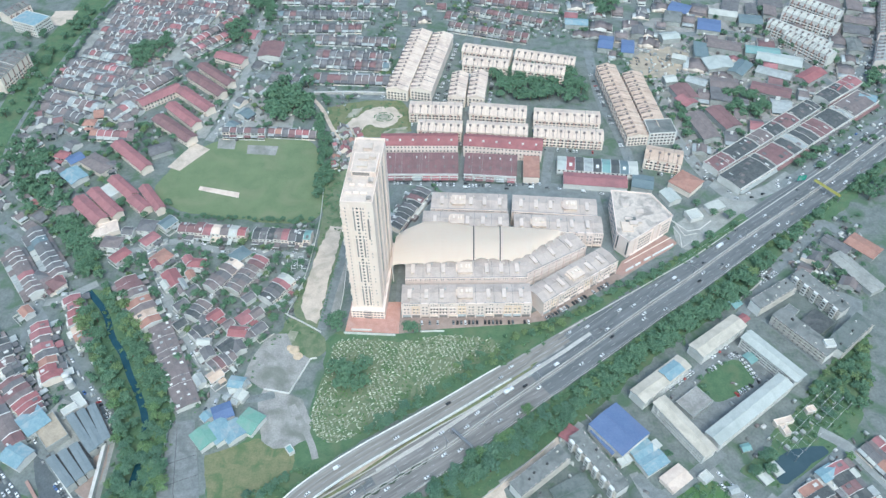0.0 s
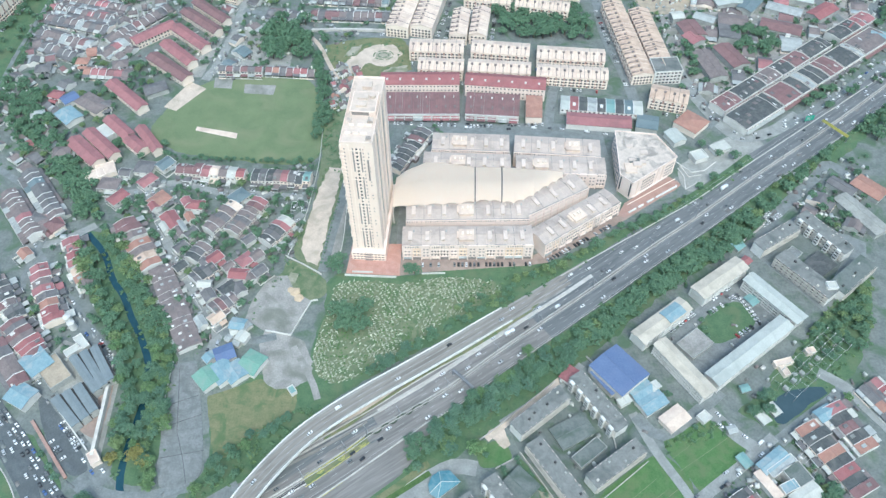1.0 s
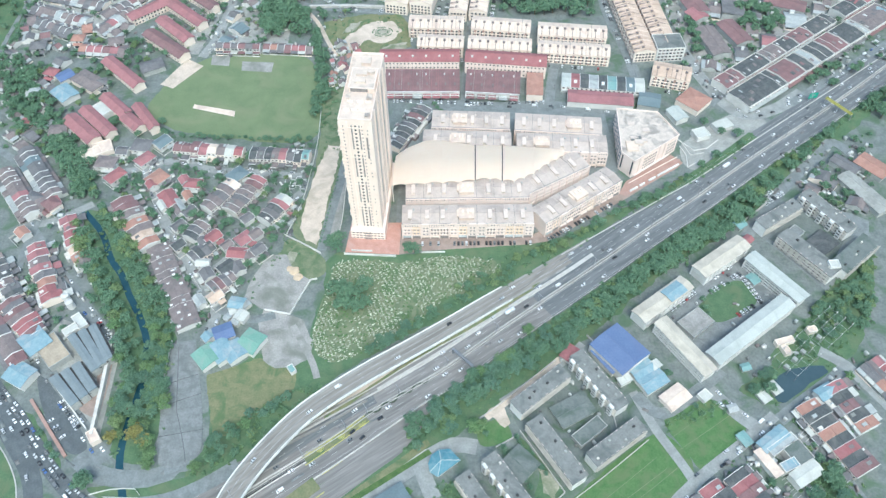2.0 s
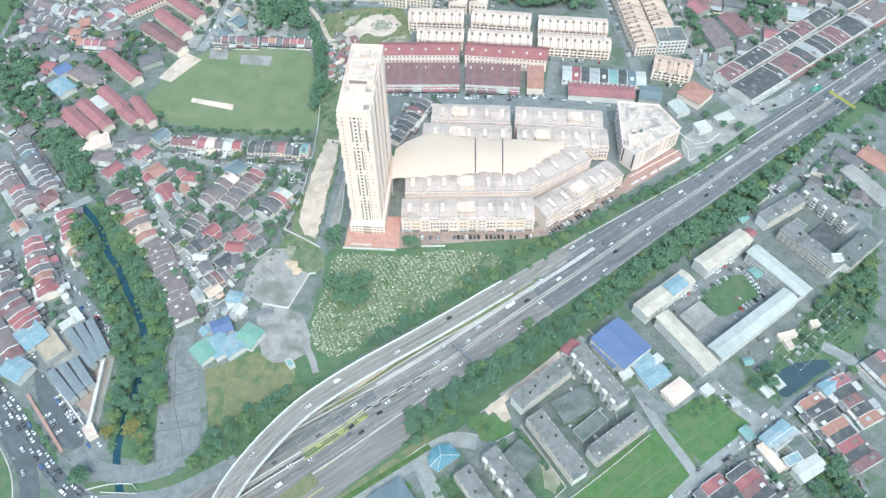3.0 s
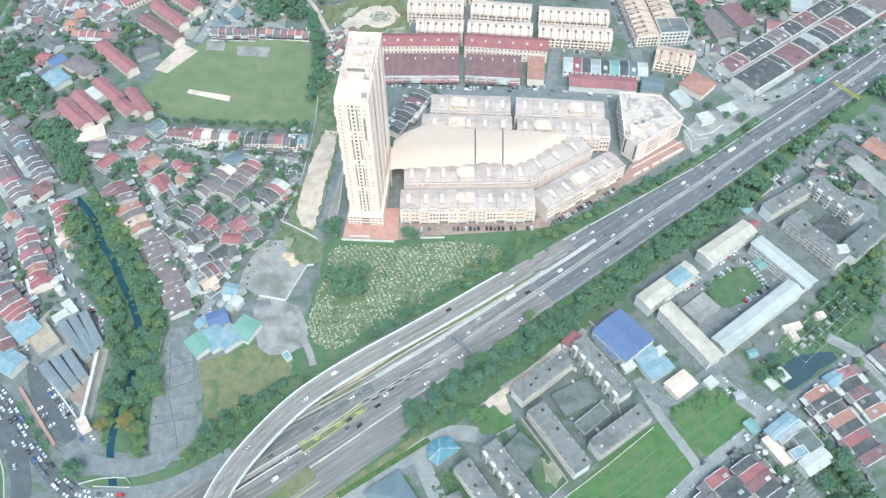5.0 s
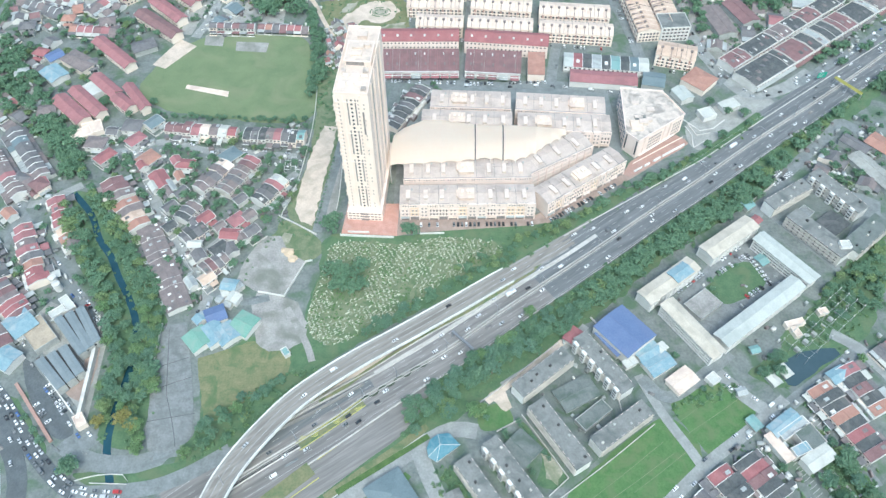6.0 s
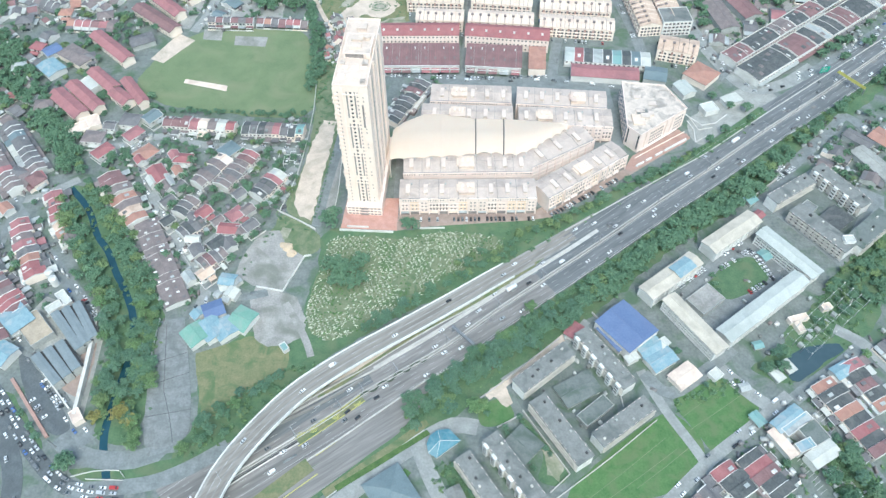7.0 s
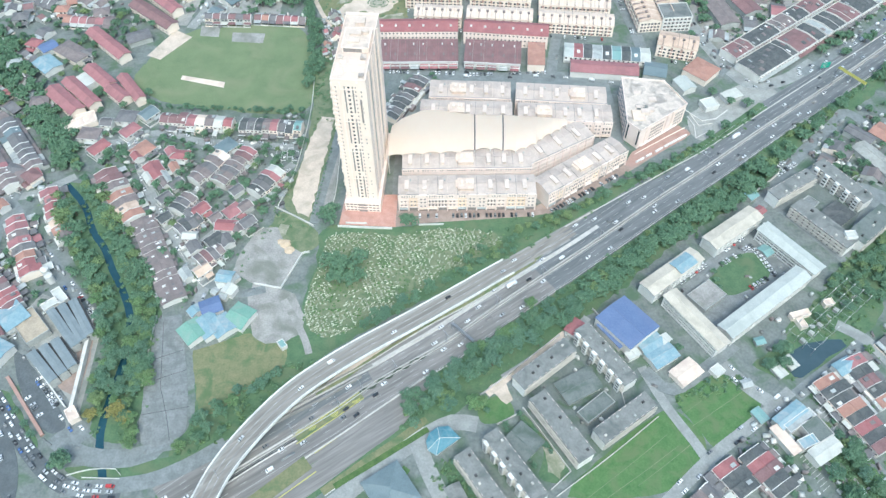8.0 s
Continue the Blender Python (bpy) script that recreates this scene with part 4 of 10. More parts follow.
area("gravel_lot", [(-142.9, 298.8), (-140.5, 314.2), (-131.1, 336.2), (-118.5, 337.2), (-110.7, 323.0), (-97.5, 313.6), (-108.7, 284.4), (-128.4, 288.6)], "gravel", 0.13, "grey gravel parking lot with a low white wall", "parking lot", -0.8)
area("gravel_lot", [(-129.4, 280.4), (-127.6, 288.1), (-108.7, 283.9), (-99.6, 280.3), (-90.2, 262.7), (-90.6, 250.0), (-100.5, 243.8), (-112.6, 241.8), (-121.3, 248.0), (-127.3, 262.8)], "gravel", 0.12, "pale worn gravel yard", "yard", -1.6)
band("track", [(-105.7, 275.5), (-96.3, 260.1), (-88.4, 245.3), (-84.7, 235.0)], 4.5, "gravel", 0.1, 0.06, "pale worn track beside the burial ground", "track", step=4)
area("paving", [(-75.0, 339.1), (-72.4, 367.5), (-34.2, 367.4), (-35.1, 336.9)], "red_paving", 0.13, "reddish brick forecourt of the tower", "forecourt")
area("paving", [(-35.1, 336.9), (-34.1, 354.8), (65.7, 356.6), (139.6, 402.3), (189.0, 436.1), (190.8, 429.7), (140.2, 392.2), (75.2, 349.1), (56.8, 346.0), (-19.2, 340.0)], "brown_paving", 0.13, "brown paved parking apron before the shops", "apron")
area("paving", [(-39.0, 336.9), (-38.0, 435.9), (-13.1, 504.5), (135.2, 496.4), (138.3, 422.4), (69.9, 358.8), (-33.2, 352.7)], "street", 0.11, "grey paved lanes between the shop blocks", "paving")
area("paving", [(148.0, 276.0), (181.0, 311.0), (217.0, 336.0), (246.0, 298.0), (240.0, 289.0), (170.0, 238.0)], "worn_concrete", 0.1, "grey asphalt court of the school", "court")
area("paving", [(36.4, 221.6), (75.5, 251.6), (120.8, 223.3), (127.4, 202.6), (79.4, 164.5), (46.7, 195.5)], "moss_court", 0.1, "mossy grey court between the old flats", "court")
area("paving", [(227.6, 363.6), (276.7, 397.6), (320.4, 368.8), (308.8, 336.8), (267.5, 304.7)], "street", 0.1, "grey yard of the old works", "yard")
area("paving", [(-277.1, 256.8), (-265.2, 280.8), (-219.3, 263.0), (-217.6, 238.0), (-215.1, 194.2), (-220.5, 188.2), (-273.4, 246.3)], "yard", 0.1, "pale concrete works yard", "yard")
area("pavement", [(-220.7, 497.5), (-220.3, 502.6), (-183.1, 493.7), (-182.8, 486.6)], "cream_roof", 0.2, "pale strip of sand on the field", "pitch")
area("pavement", [(-256.2, 529.3), (-239.5, 565.3), (-222.7, 555.0), (-243.8, 523.7)], "dirt", 0.2, "pale concrete court beside the field", "court")
area("pavement", [(-188.3, 561.5), (-158.9, 559.7), (-159.4, 546.0), (-187.0, 548.5)], "gravel", 0.2, "pale worn ball court", "court")
area("pavement", [(-217.9, 571.6), (-200.6, 571.5), (-199.6, 555.0), (-216.4, 556.8)], "gravel", 0.2, "small pale court with a white rim", "court")
area("water", [(205.9, 228.2), (213.9, 236.9), (229.9, 243.4), (248.7, 245.0), (250.6, 240.1), (237.1, 232.9), (211.8, 215.1), (209.5, 221.2)], "pond_water", 0.19, "still grey-blue pond", "pond", 0.5, "structure")
m, w = lie((207.6, 224.3), (250.0, 242.5))
FOOT.append((m.inverted(), w / 2, -8, 8))

area("grass", [(-291.7, 373.9), (-280.9, 383.5), (-256.3, 373.8), (-205.7, 303.8), (-181.1, 262.9), (-182.6, 246.1), (-181.0, 210.7), (-177.1, 175.0), (-207.6, 180.2), (-208.1, 210.7), (-212.8, 246.1), (-236.1, 289.8), (-268.2, 326.0)], "grass", 0.07, "green banks of the canal", "grass", 1.0)
area("grass", [(-215.7, 162.4), (-202.8, 163.7), (-174.2, 163.6), (-147.4, 172.2), (-154.6, 161.0), (-178.5, 155.8), (-206.6, 155.2)], "grass", 0.08, "grass strip by the canal mouth", "grass", 0.6)
area("grass", [(-267.6, 210.9), (-262.9, 210.9), (-248.0, 193.2), (-231.3, 175.1), (-232.4, 166.7), (-246.0, 183.7), (-262.2, 205.3)], "grass", 0.08, "grass divider beside the busy road", "grass", 0.6)
area("paving", [(-185.2, 262.1), (-169.6, 263.8), (-159.6, 229.9), (-148.5, 185.3), (-158.1, 176.7), (-169.8, 174.3), (-176.5, 177.7), (-181.3, 210.7), (-184.3, 246.1)], "worn_concrete", 0.28, "wide worn concrete yard road beside the canal", "road", 0.5)
area("paving", [(-270.2, 242.2), (-256.5, 230.1), (-225.9, 196.8), (-219.0, 185.4), (-232.6, 181.9), (-258.8, 214.6)], "dark_asphalt", 0.2, "asphalt parking strip beside the works", "parking lot", 0.3)
area("grass", [(-82.1, 330.4), (-58.6, 332.9), (-38.7, 328.8), (0.7, 336.8), (32.3, 332.6), (39.8, 325.0), (23.7, 312.7), (0.6, 298.4), (-25.2, 273.4), (-50.0, 258.3), (-67.2, 247.8), (-81.3, 246.6), (-91.8, 260.5), (-90.4, 280.3), (-84.3, 313.0)], "grave_grass", 0.09, "pale rough grass of the burial ground", "grass", 1.5)
area("paving", [(192.2, 454.4), (239.1, 488.7), (262.7, 490.0), (275.1, 475.8), (243.5, 450.9), (200.8, 419.1), (190.5, 428.5)], "yard", 0.09, "dusty grey paved forecourt beside the motorway", "forecourt", 0.6)
area("grass", [(327.9, 465.5), (294.7, 425.0), (263.9, 401.8), (228.6, 372.9), (206.2, 357.5), (182.9, 344.7), (161.0, 325.2), (135.4, 301.7), (117.5, 284.4), (101.1, 274.0), (76.9, 255.7), (53.5, 235.0), (31.3, 215.3), (17.2, 205.8), (10.8, 231.0), (40.3, 255.8), (79.4, 282.2), (122.6, 320.2), (167.4, 348.5), (216.6, 384.3), (270.4, 425.1)], "grass", 0.085, "overgrown green belt beside the motorway", "grass", 1.2)
area("grass", [(316.4, 346.6), (278.2, 314.1), (244.4, 279.7), (254.0, 251.4), (291.5, 277.4)], "grass", 0.075, "overgrown green land beside the works", "grass", 1.2)
area("grass", [(-285.0, 196.0), (-271.0, 184.0), (-258.0, 167.0), (-251.0, 150.0), (-250.0, 138.0), (-290.0, 150.0)], "grass", 0.09, "grass island inside the bend of the road", "grass", 0.8)
band("kerb", [(-285.0, 196.0), (-271.0, 184.0), (-258.0, 167.0), (-251.0, 150.0)], 0.7, "pale_concrete", 0.1, 0.3, "pale curving kerb of the grass island", "kerb", step=4)
# ---- motorway ----
MEDIAN = [(-148.7, 135.0), (-124.9, 154.5), (-87.5, 181.0), (-63.0, 198.6), (-50.4, 209.3), (-30.6, 222.5), (0.4, 243.1), (33.4, 269.7), (64.6, 293.5), (106.3, 325.3), (154.0, 362.8), (195.3, 393.8), (248.6, 435.9), (318.2, 488.3), (382.1, 538.9), (465.1, 607.2)]
band("road", MEDIAN[:9], 34.8, "asphalt", 0.1, 0.05, "grey asphalt motorway with two wide carriageways", shift=2.6)
band("road", MEDIAN[8:], 34.8, "asphalt_dark", 0.1, 0.05, "darker newly laid asphalt motorway with two wide carriageways", shift=2.6)
band("road", [(-97.5, 137.9), (-72.0, 157.6), (-48.2, 177.1), (-32.6, 189.3), (-25.7, 198.5), (-18.3, 209.6)], 14, "asphalt", 0.1, 0.09, "grey asphalt service road beside the motorway")
band("verge", [(-68.0, 148.1), (-47.3, 164.1), (-28.8, 177.4), (-11.3, 191.3)], 4.5, "dry_grass", 0.1, 0.15, "green strip with a drain beside the forecourt road", "verge")
band("kerb", [(-66.2, 146.2), (-45.6, 162.1), (-27.2, 175.4), (-12.8, 186.4)], 0.5, "pale_concrete", 0.1, 0.22, "pale kerb of the drain strip", "kerb")
band("verge", [(-109.7, 137.9), (-90.5, 154.4), (-77.6, 165.4)], 9, "dry_grass", 0.1, 0.22, "dry grass wedge between the carriageways", "verge")
band("median", MEDIAN, 2.2, "concrete", 0.1, 0.3, "pale concrete median with a low barrier", "median")
for k, o in enumerate((0.9, -0.9)):
    band("barrier", MEDIAN, 0.35, "pale_concrete", 0.1, 1.0, "low pale concrete crash barrier", "barrier", "", o)
NORTH_EDGE = [(-113.7, 182.4), (-83.3, 201.6), (-64.2, 213.4), (-42.9, 226.5), (-31.1, 235.5), (-10.3, 249.8), (7.7, 263.3), (30.2, 279.9), (57.5, 300.1), (86.3, 321.3)]
band("barrier", NORTH_EDGE, 0.9, "pale_concrete", 0.1, 1.0, "pale concrete barrier along the slip road", "barrier", "")
band("verge", [(-77.1, 206.7), (-64.4, 215.7), (-48.2, 229.2), (-31.3, 241.6), (-10.3, 256.9), (15.2, 272.8), (41.9, 291.7)], 2.4, "dry_grass", 0.1, 0.25, "narrow grass strip beside the slip road", "verge")
band("verge", [(-77.8, 212.7), (-64.9, 221.1), (-51.7, 229.6), (-34.9, 243.2)], 3.0, "dirt", 0.1, 0.2, "strip of bare earth under the ramp wall", "verge")
band("barrier", [(-104.8, 188.0), (-83.6, 204.5), (-64.6, 217.2), (-48.1, 228.0), (-31.3, 240.4), (-10.3, 255.2), (15.1, 271.1), (41.8, 289.9)], 0.4, "pale_concrete", 0.1, 1.0, "low pale barrier between slip road and ramp", "barrier", "")
band("barrier", [(-79.4, 167.4), (-61.5, 180.9), (-29.9, 205.1), (-9.9, 220.2)], 0.8, "pale_concrete", 0.1, 0.9, "double pale barrier beside the service road", "barrier", "")
band("shoulder", [(-43.9, 225.7), (-31.1, 234.7), (-10.3, 248.9), (7.7, 262.4), (30.1, 279.0), (57.5, 299.2), (86.2, 319.8), (107.7, 336.4)], 3.0, "pale_concrete", 0.1, 0.058, "pale concrete shoulder of the motorway", "shoulder", "structure", 1.0)
band("wall", [(-116.3, 178.3), (-95.3, 190.8), (-76.6, 201.6), (-51.0, 218.7)], 0.8, "concrete", 0.1, 2.6, "stained concrete retaining wall under the ramp", "wall", "")
band("kerb", [(-72.3, 159.9), (-95.0, 141.9)], 0.5, "yellow", 0.1, 0.3, "yellow painted kerb", "kerb")
band("kerb", [(-73.2, 168.7), (-55.1, 183.0), (-29.8, 202.9)], 0.5, "yellow", 0.1, 0.3, "yellow painted kerb", "kerb", "structure", 2.2)
KERB_N = [(83.9, 336.5), (109.9, 353.8), (167.6, 392.1), (199.6, 413.5), (242.5, 446.9), (282.4, 477.2), (324.9, 509.4), (389.1, 558.2), (440.9, 598.5)]
band("kerb", KERB_N, 0.8, "pale_concrete", 0.1, 0.35, "pale kerb at the motorway's edge", "kerb")
area("grass", [(13.9, 280.0), (34.7, 291.3), (59.2, 307.7), (66.9, 312.5), (59.8, 304.4), (34.5, 286.2), (13.8, 275.1)], "dry_grass", 0.22, "grass wedge where the ramp meets the motorway", "grass", -0.4)
# the raised ramp on its wall and piers
RAMP = [(-140.9, 112.0, 9.0), (-130.8, 136.4, 9.0), (-124.4, 154.8, 9.0), (-115.8, 171.2, 8.5), (-103.4, 189.1, 8.0), (-89.4, 206.1, 7.0), (-72.7, 220.9, 6.0), (-51.7, 236.7, 5.0), (-24.5, 255.2, 3.5), (4.2, 275.1, 2.0), (30.7, 294.0, 0.8), (54.4, 310.0, 0.2), (83.3, 329.8, 0.1), (109.2, 347.8, 0.1)]
ramp = tagged(new("ramp"), "raised curving concrete ramp with pale parapets", "ramp", kind="structure")
line = smooth(RAMP, 6)
bm = strip(bmesh.new(), line, 6.2, -6.2, -1.2, 0.05)
bmesh.ops.recalc_face_normals(bm, faces=bm.faces)
part("deck", bm, "concrete", ramp)
for o in (-3.3, 0.0, 3.3):
    bm = strip(bmesh.new(), line[:-4], o + 1.25, o - 1.25, 0.0, 0.062)
    bmesh.ops.recalc_face_normals(bm, faces=bm.faces)
    part("worn_lane", bm, "ramp_lane", ramp)
for s in (1, -1):
    bm = strip(bmesh.new(), line[:-12], s * 6.5 + 0.3, s * 6.5 - 0.3, -1.2, 1.2)
    bmesh.ops.recalc_face_normals(bm, faces=bm.faces)
    part("parapet", bm, "trim_white", ramp)
n = sides(line)
for i in range(0, len(line) - 22, 5):
    p = line[i]
    if p.z > 2.0:
        for o in (-3.5, 3.5):
            q = p + n[i] * o
            part("pier", boxes((q.x - 0.7, q.x + 0.7, q.y - 0.7, q.y + 0.7, -0.3, p.z - 1.1)), "concrete", ramp)
bm = bmesh.new()
for o in (1.65, -1.65):
    for i in range(0, len(line) - 2, 2):
        a, b = line[i], line[i] + (line[i + 1] - line[i]) * 0.5
        strip(bm, [a + n[i] * o, b + n[i] * o], 0.1, -0.1, 0.055, 0.07)
part("lane_marking", bm, "marking", ramp)
# lane marks
bm = bmesh.new()
line = smooth(MEDIAN, 4)
n = sides(line)
for o in (5.2, 8.7, 12.2, -5.2, -8.7):
    for i in range(0, len(line) - 1, 3):
        strip(bm, [line[i] + n[i] * o, line[i + 1] + n[i + 1] * o], 0.09, -0.09, 0.16, 0.175)
for o in (1.7, -1.7, 15.8, -12.6):
    strip(bm, [p + q * o for p, q in zip(line, n)], 0.1, -0.1, 0.16, 0.175)
tagged(part("lane_marking", bm, "marking"), "white dashed and solid lane lines", "road marking", kind="stuff")
# green margin and guard rail on the south side
edge = [p + q * -14.0 for p, q in zip(line, n) if p.x > (-15.0, 214.1)[0]]
rail = tagged(new("guard_rail"), "white steel guard rail along the carriageway", "guard rail")
bm = strip(bmesh.new(), edge, 0.12, -0.12, 0.55, 0.85)
bmesh.ops.recalc_face_normals(bm, faces=bm.faces)
part("rail", bm, "parapet_white", rail)
for p in edge[::2]:
    part("post", boxes((p.x - 0.1, p.x + 0.1, p.y - 0.1, p.y + 0.1, -0.1, 0.8)), "steel", rail)
bm = strip(bmesh.new(), [p + q * -19.2 for p, q in zip(line, n) if p.x > (-15.0, 214.1)[0]], 5.0, -5.0, -0.3, 0.13)
bmesh.ops.recalc_face_normals(bm, faces=bm.faces)
tagged(part("verge", bm, "grass"), "overgrown green margin beside the motorway", "verge", kind="structure")
bm = strip(bmesh.new(), [p + q * -17.2 for p, q in zip(line, n) if p.x <= (-13.3, 214.1)[0]], 3.4, -3.4, -0.3, 0.14)
bmesh.ops.recalc_face_normals(bm, faces=bm.faces)
tagged(part("road", bm, "asphalt"), "grey asphalt hard shoulder of the motorway", "road", kind="structure")
MARGIN = [p + q * -17.6 for p, q in zip(line, n) if p.x > (-15.0, 214.1)[0]]
band("road", [(-112.3, 175.5), (-92.3, 189.7), (-66.6, 208.3), (-46.3, 220.6)], 7.5, "asphalt_dark", 0.1, 0.056, "dark asphalt slip lane under the ramp", "road")
# flat near-black band: the sunken slot's shade is put into its colour
band("road", [(-127.0, 151.2), (-105.9, 166.5), (-86.6, 179.7)], 3.6, "dark_void", 0.1, 0.06, "dark open slot between the carriageways", "slot")
for o in (2.1, -2.1):
    band("barrier", [(-127.0, 151.2), (-105.9, 166.5), (-86.6, 179.7)], 0.5, "parapet_white", 0.1, 0.9, "white parapet beside the dark slot", "barrier", "", o)
band("verge", [(-96.1, 198.5), (-85.6, 206.0), (-71.0, 218.7), (-54.4, 234.7), (-36.8, 247.1)], 5.0, "track_dirt", 0.1, 0.2, "scrubby strip of earth and weeds beside the ramp", "verge")
for p in [(-59.5, 231.0), (-36.9, 248.4)]:
    area("dirt_plot", [(p[0] - 3.2, p[1] - 3.0), (p[0] + 2.0, p[1] - 1.6), (p[0] + 3.4, p[1] + 2.4), (p[0] - 1.6, p[1] + 1.4)], "red_paving", 0.36, "patch of reddish rubble beside the ramp", "rubble", -0.6)
bm = bmesh.new()
for k in range(12):
    a = Vector((*(-13.6, 219.1), 0)).lerp(Vector((*(7.8, 231.0), 0)), k / 11)
    strip(bm, [a, a + Vector((1.0, -1.6, 0))], 0.3, -0.3, 0.155, 0.172)
bmesh.ops.recalc_face_normals(bm, faces=bm.faces)
tagged(part("lane_marking", bm, "parapet_white"), "white hatched bars at the merge", "road marking", kind="stuff")
band("verge", [(-61.6, 151.2), (-36.5, 167.6), (-10.3, 185.0)], 3.4, "weeds", 0.1, 0.32, "dark green weeds along the drain", "verge")
# painted chevrons on the widened median
band("median", [(-85.6, 178.9), (-75.1, 186.9), (-62.8, 196.5), (-50.2, 206.7)], 5.0, "dry_grass", 0.12, 0.36, "planted median with yellow painted arcs", "median")
arcs = tagged(new("median_ornament"), "yellow serpentine ornament laid along the median", "ornament")


def wave(a, b, turns, amp, shift=0.0):
    """A wavy line from a to b."""
    a, b = Vector((*a, 0)), Vector((*b, 0))
    d = (b - a).normalized()
    nrm = Vector((-d.y, d.x, 0))
    return [a.lerp(b, k / 60) + nrm * (shift + amp * math.sin(k / 60 * turns * 6.283)) for k in range(61)]


for k in range(6):
    p = Vector((-84.0, 182.6, 0)).lerp(Vector((-53.5, 203.6, 0)), k / 5)
    for rad in (2.3, 1.5, 0.8):
        ring = [p + Vector((math.cos(t), math.sin(t), 0)) * rad for t in np.linspace(0.6 + 3.14 * (k % 2), 3.74 + 3.14 * (k % 2), 12)]
        bm = strip(bmesh.new(), ring, 0.17, -0.17, 0.3, 0.52)
        bmesh.ops.recalc_face_normals(bm, faces=bm.faces)
        part("arc", bm, "yellow", arcs)
for o in (2.4, -2.4):
    band("kerb", [(-86.8, 178.0), (-75.1, 186.9), (-62.8, 196.5), (-50.2, 206.7)], 0.35, "yellow", 0.12, 0.42, "yellow painted kerb round the median bed", "kerb", shift=o)
bm = strip(bmesh.new(), wave((-51.5, 207.6), (-12.0, 234.4), 4.0, 1.15), 0.5, -0.5, 0.3, 0.8)
bmesh.ops.recalc_face_normals(bm, faces=bm.faces)
tagged(part("hedge", bm, "dark_hedge"), "low clipped dark hedge winding along the median", "hedge")

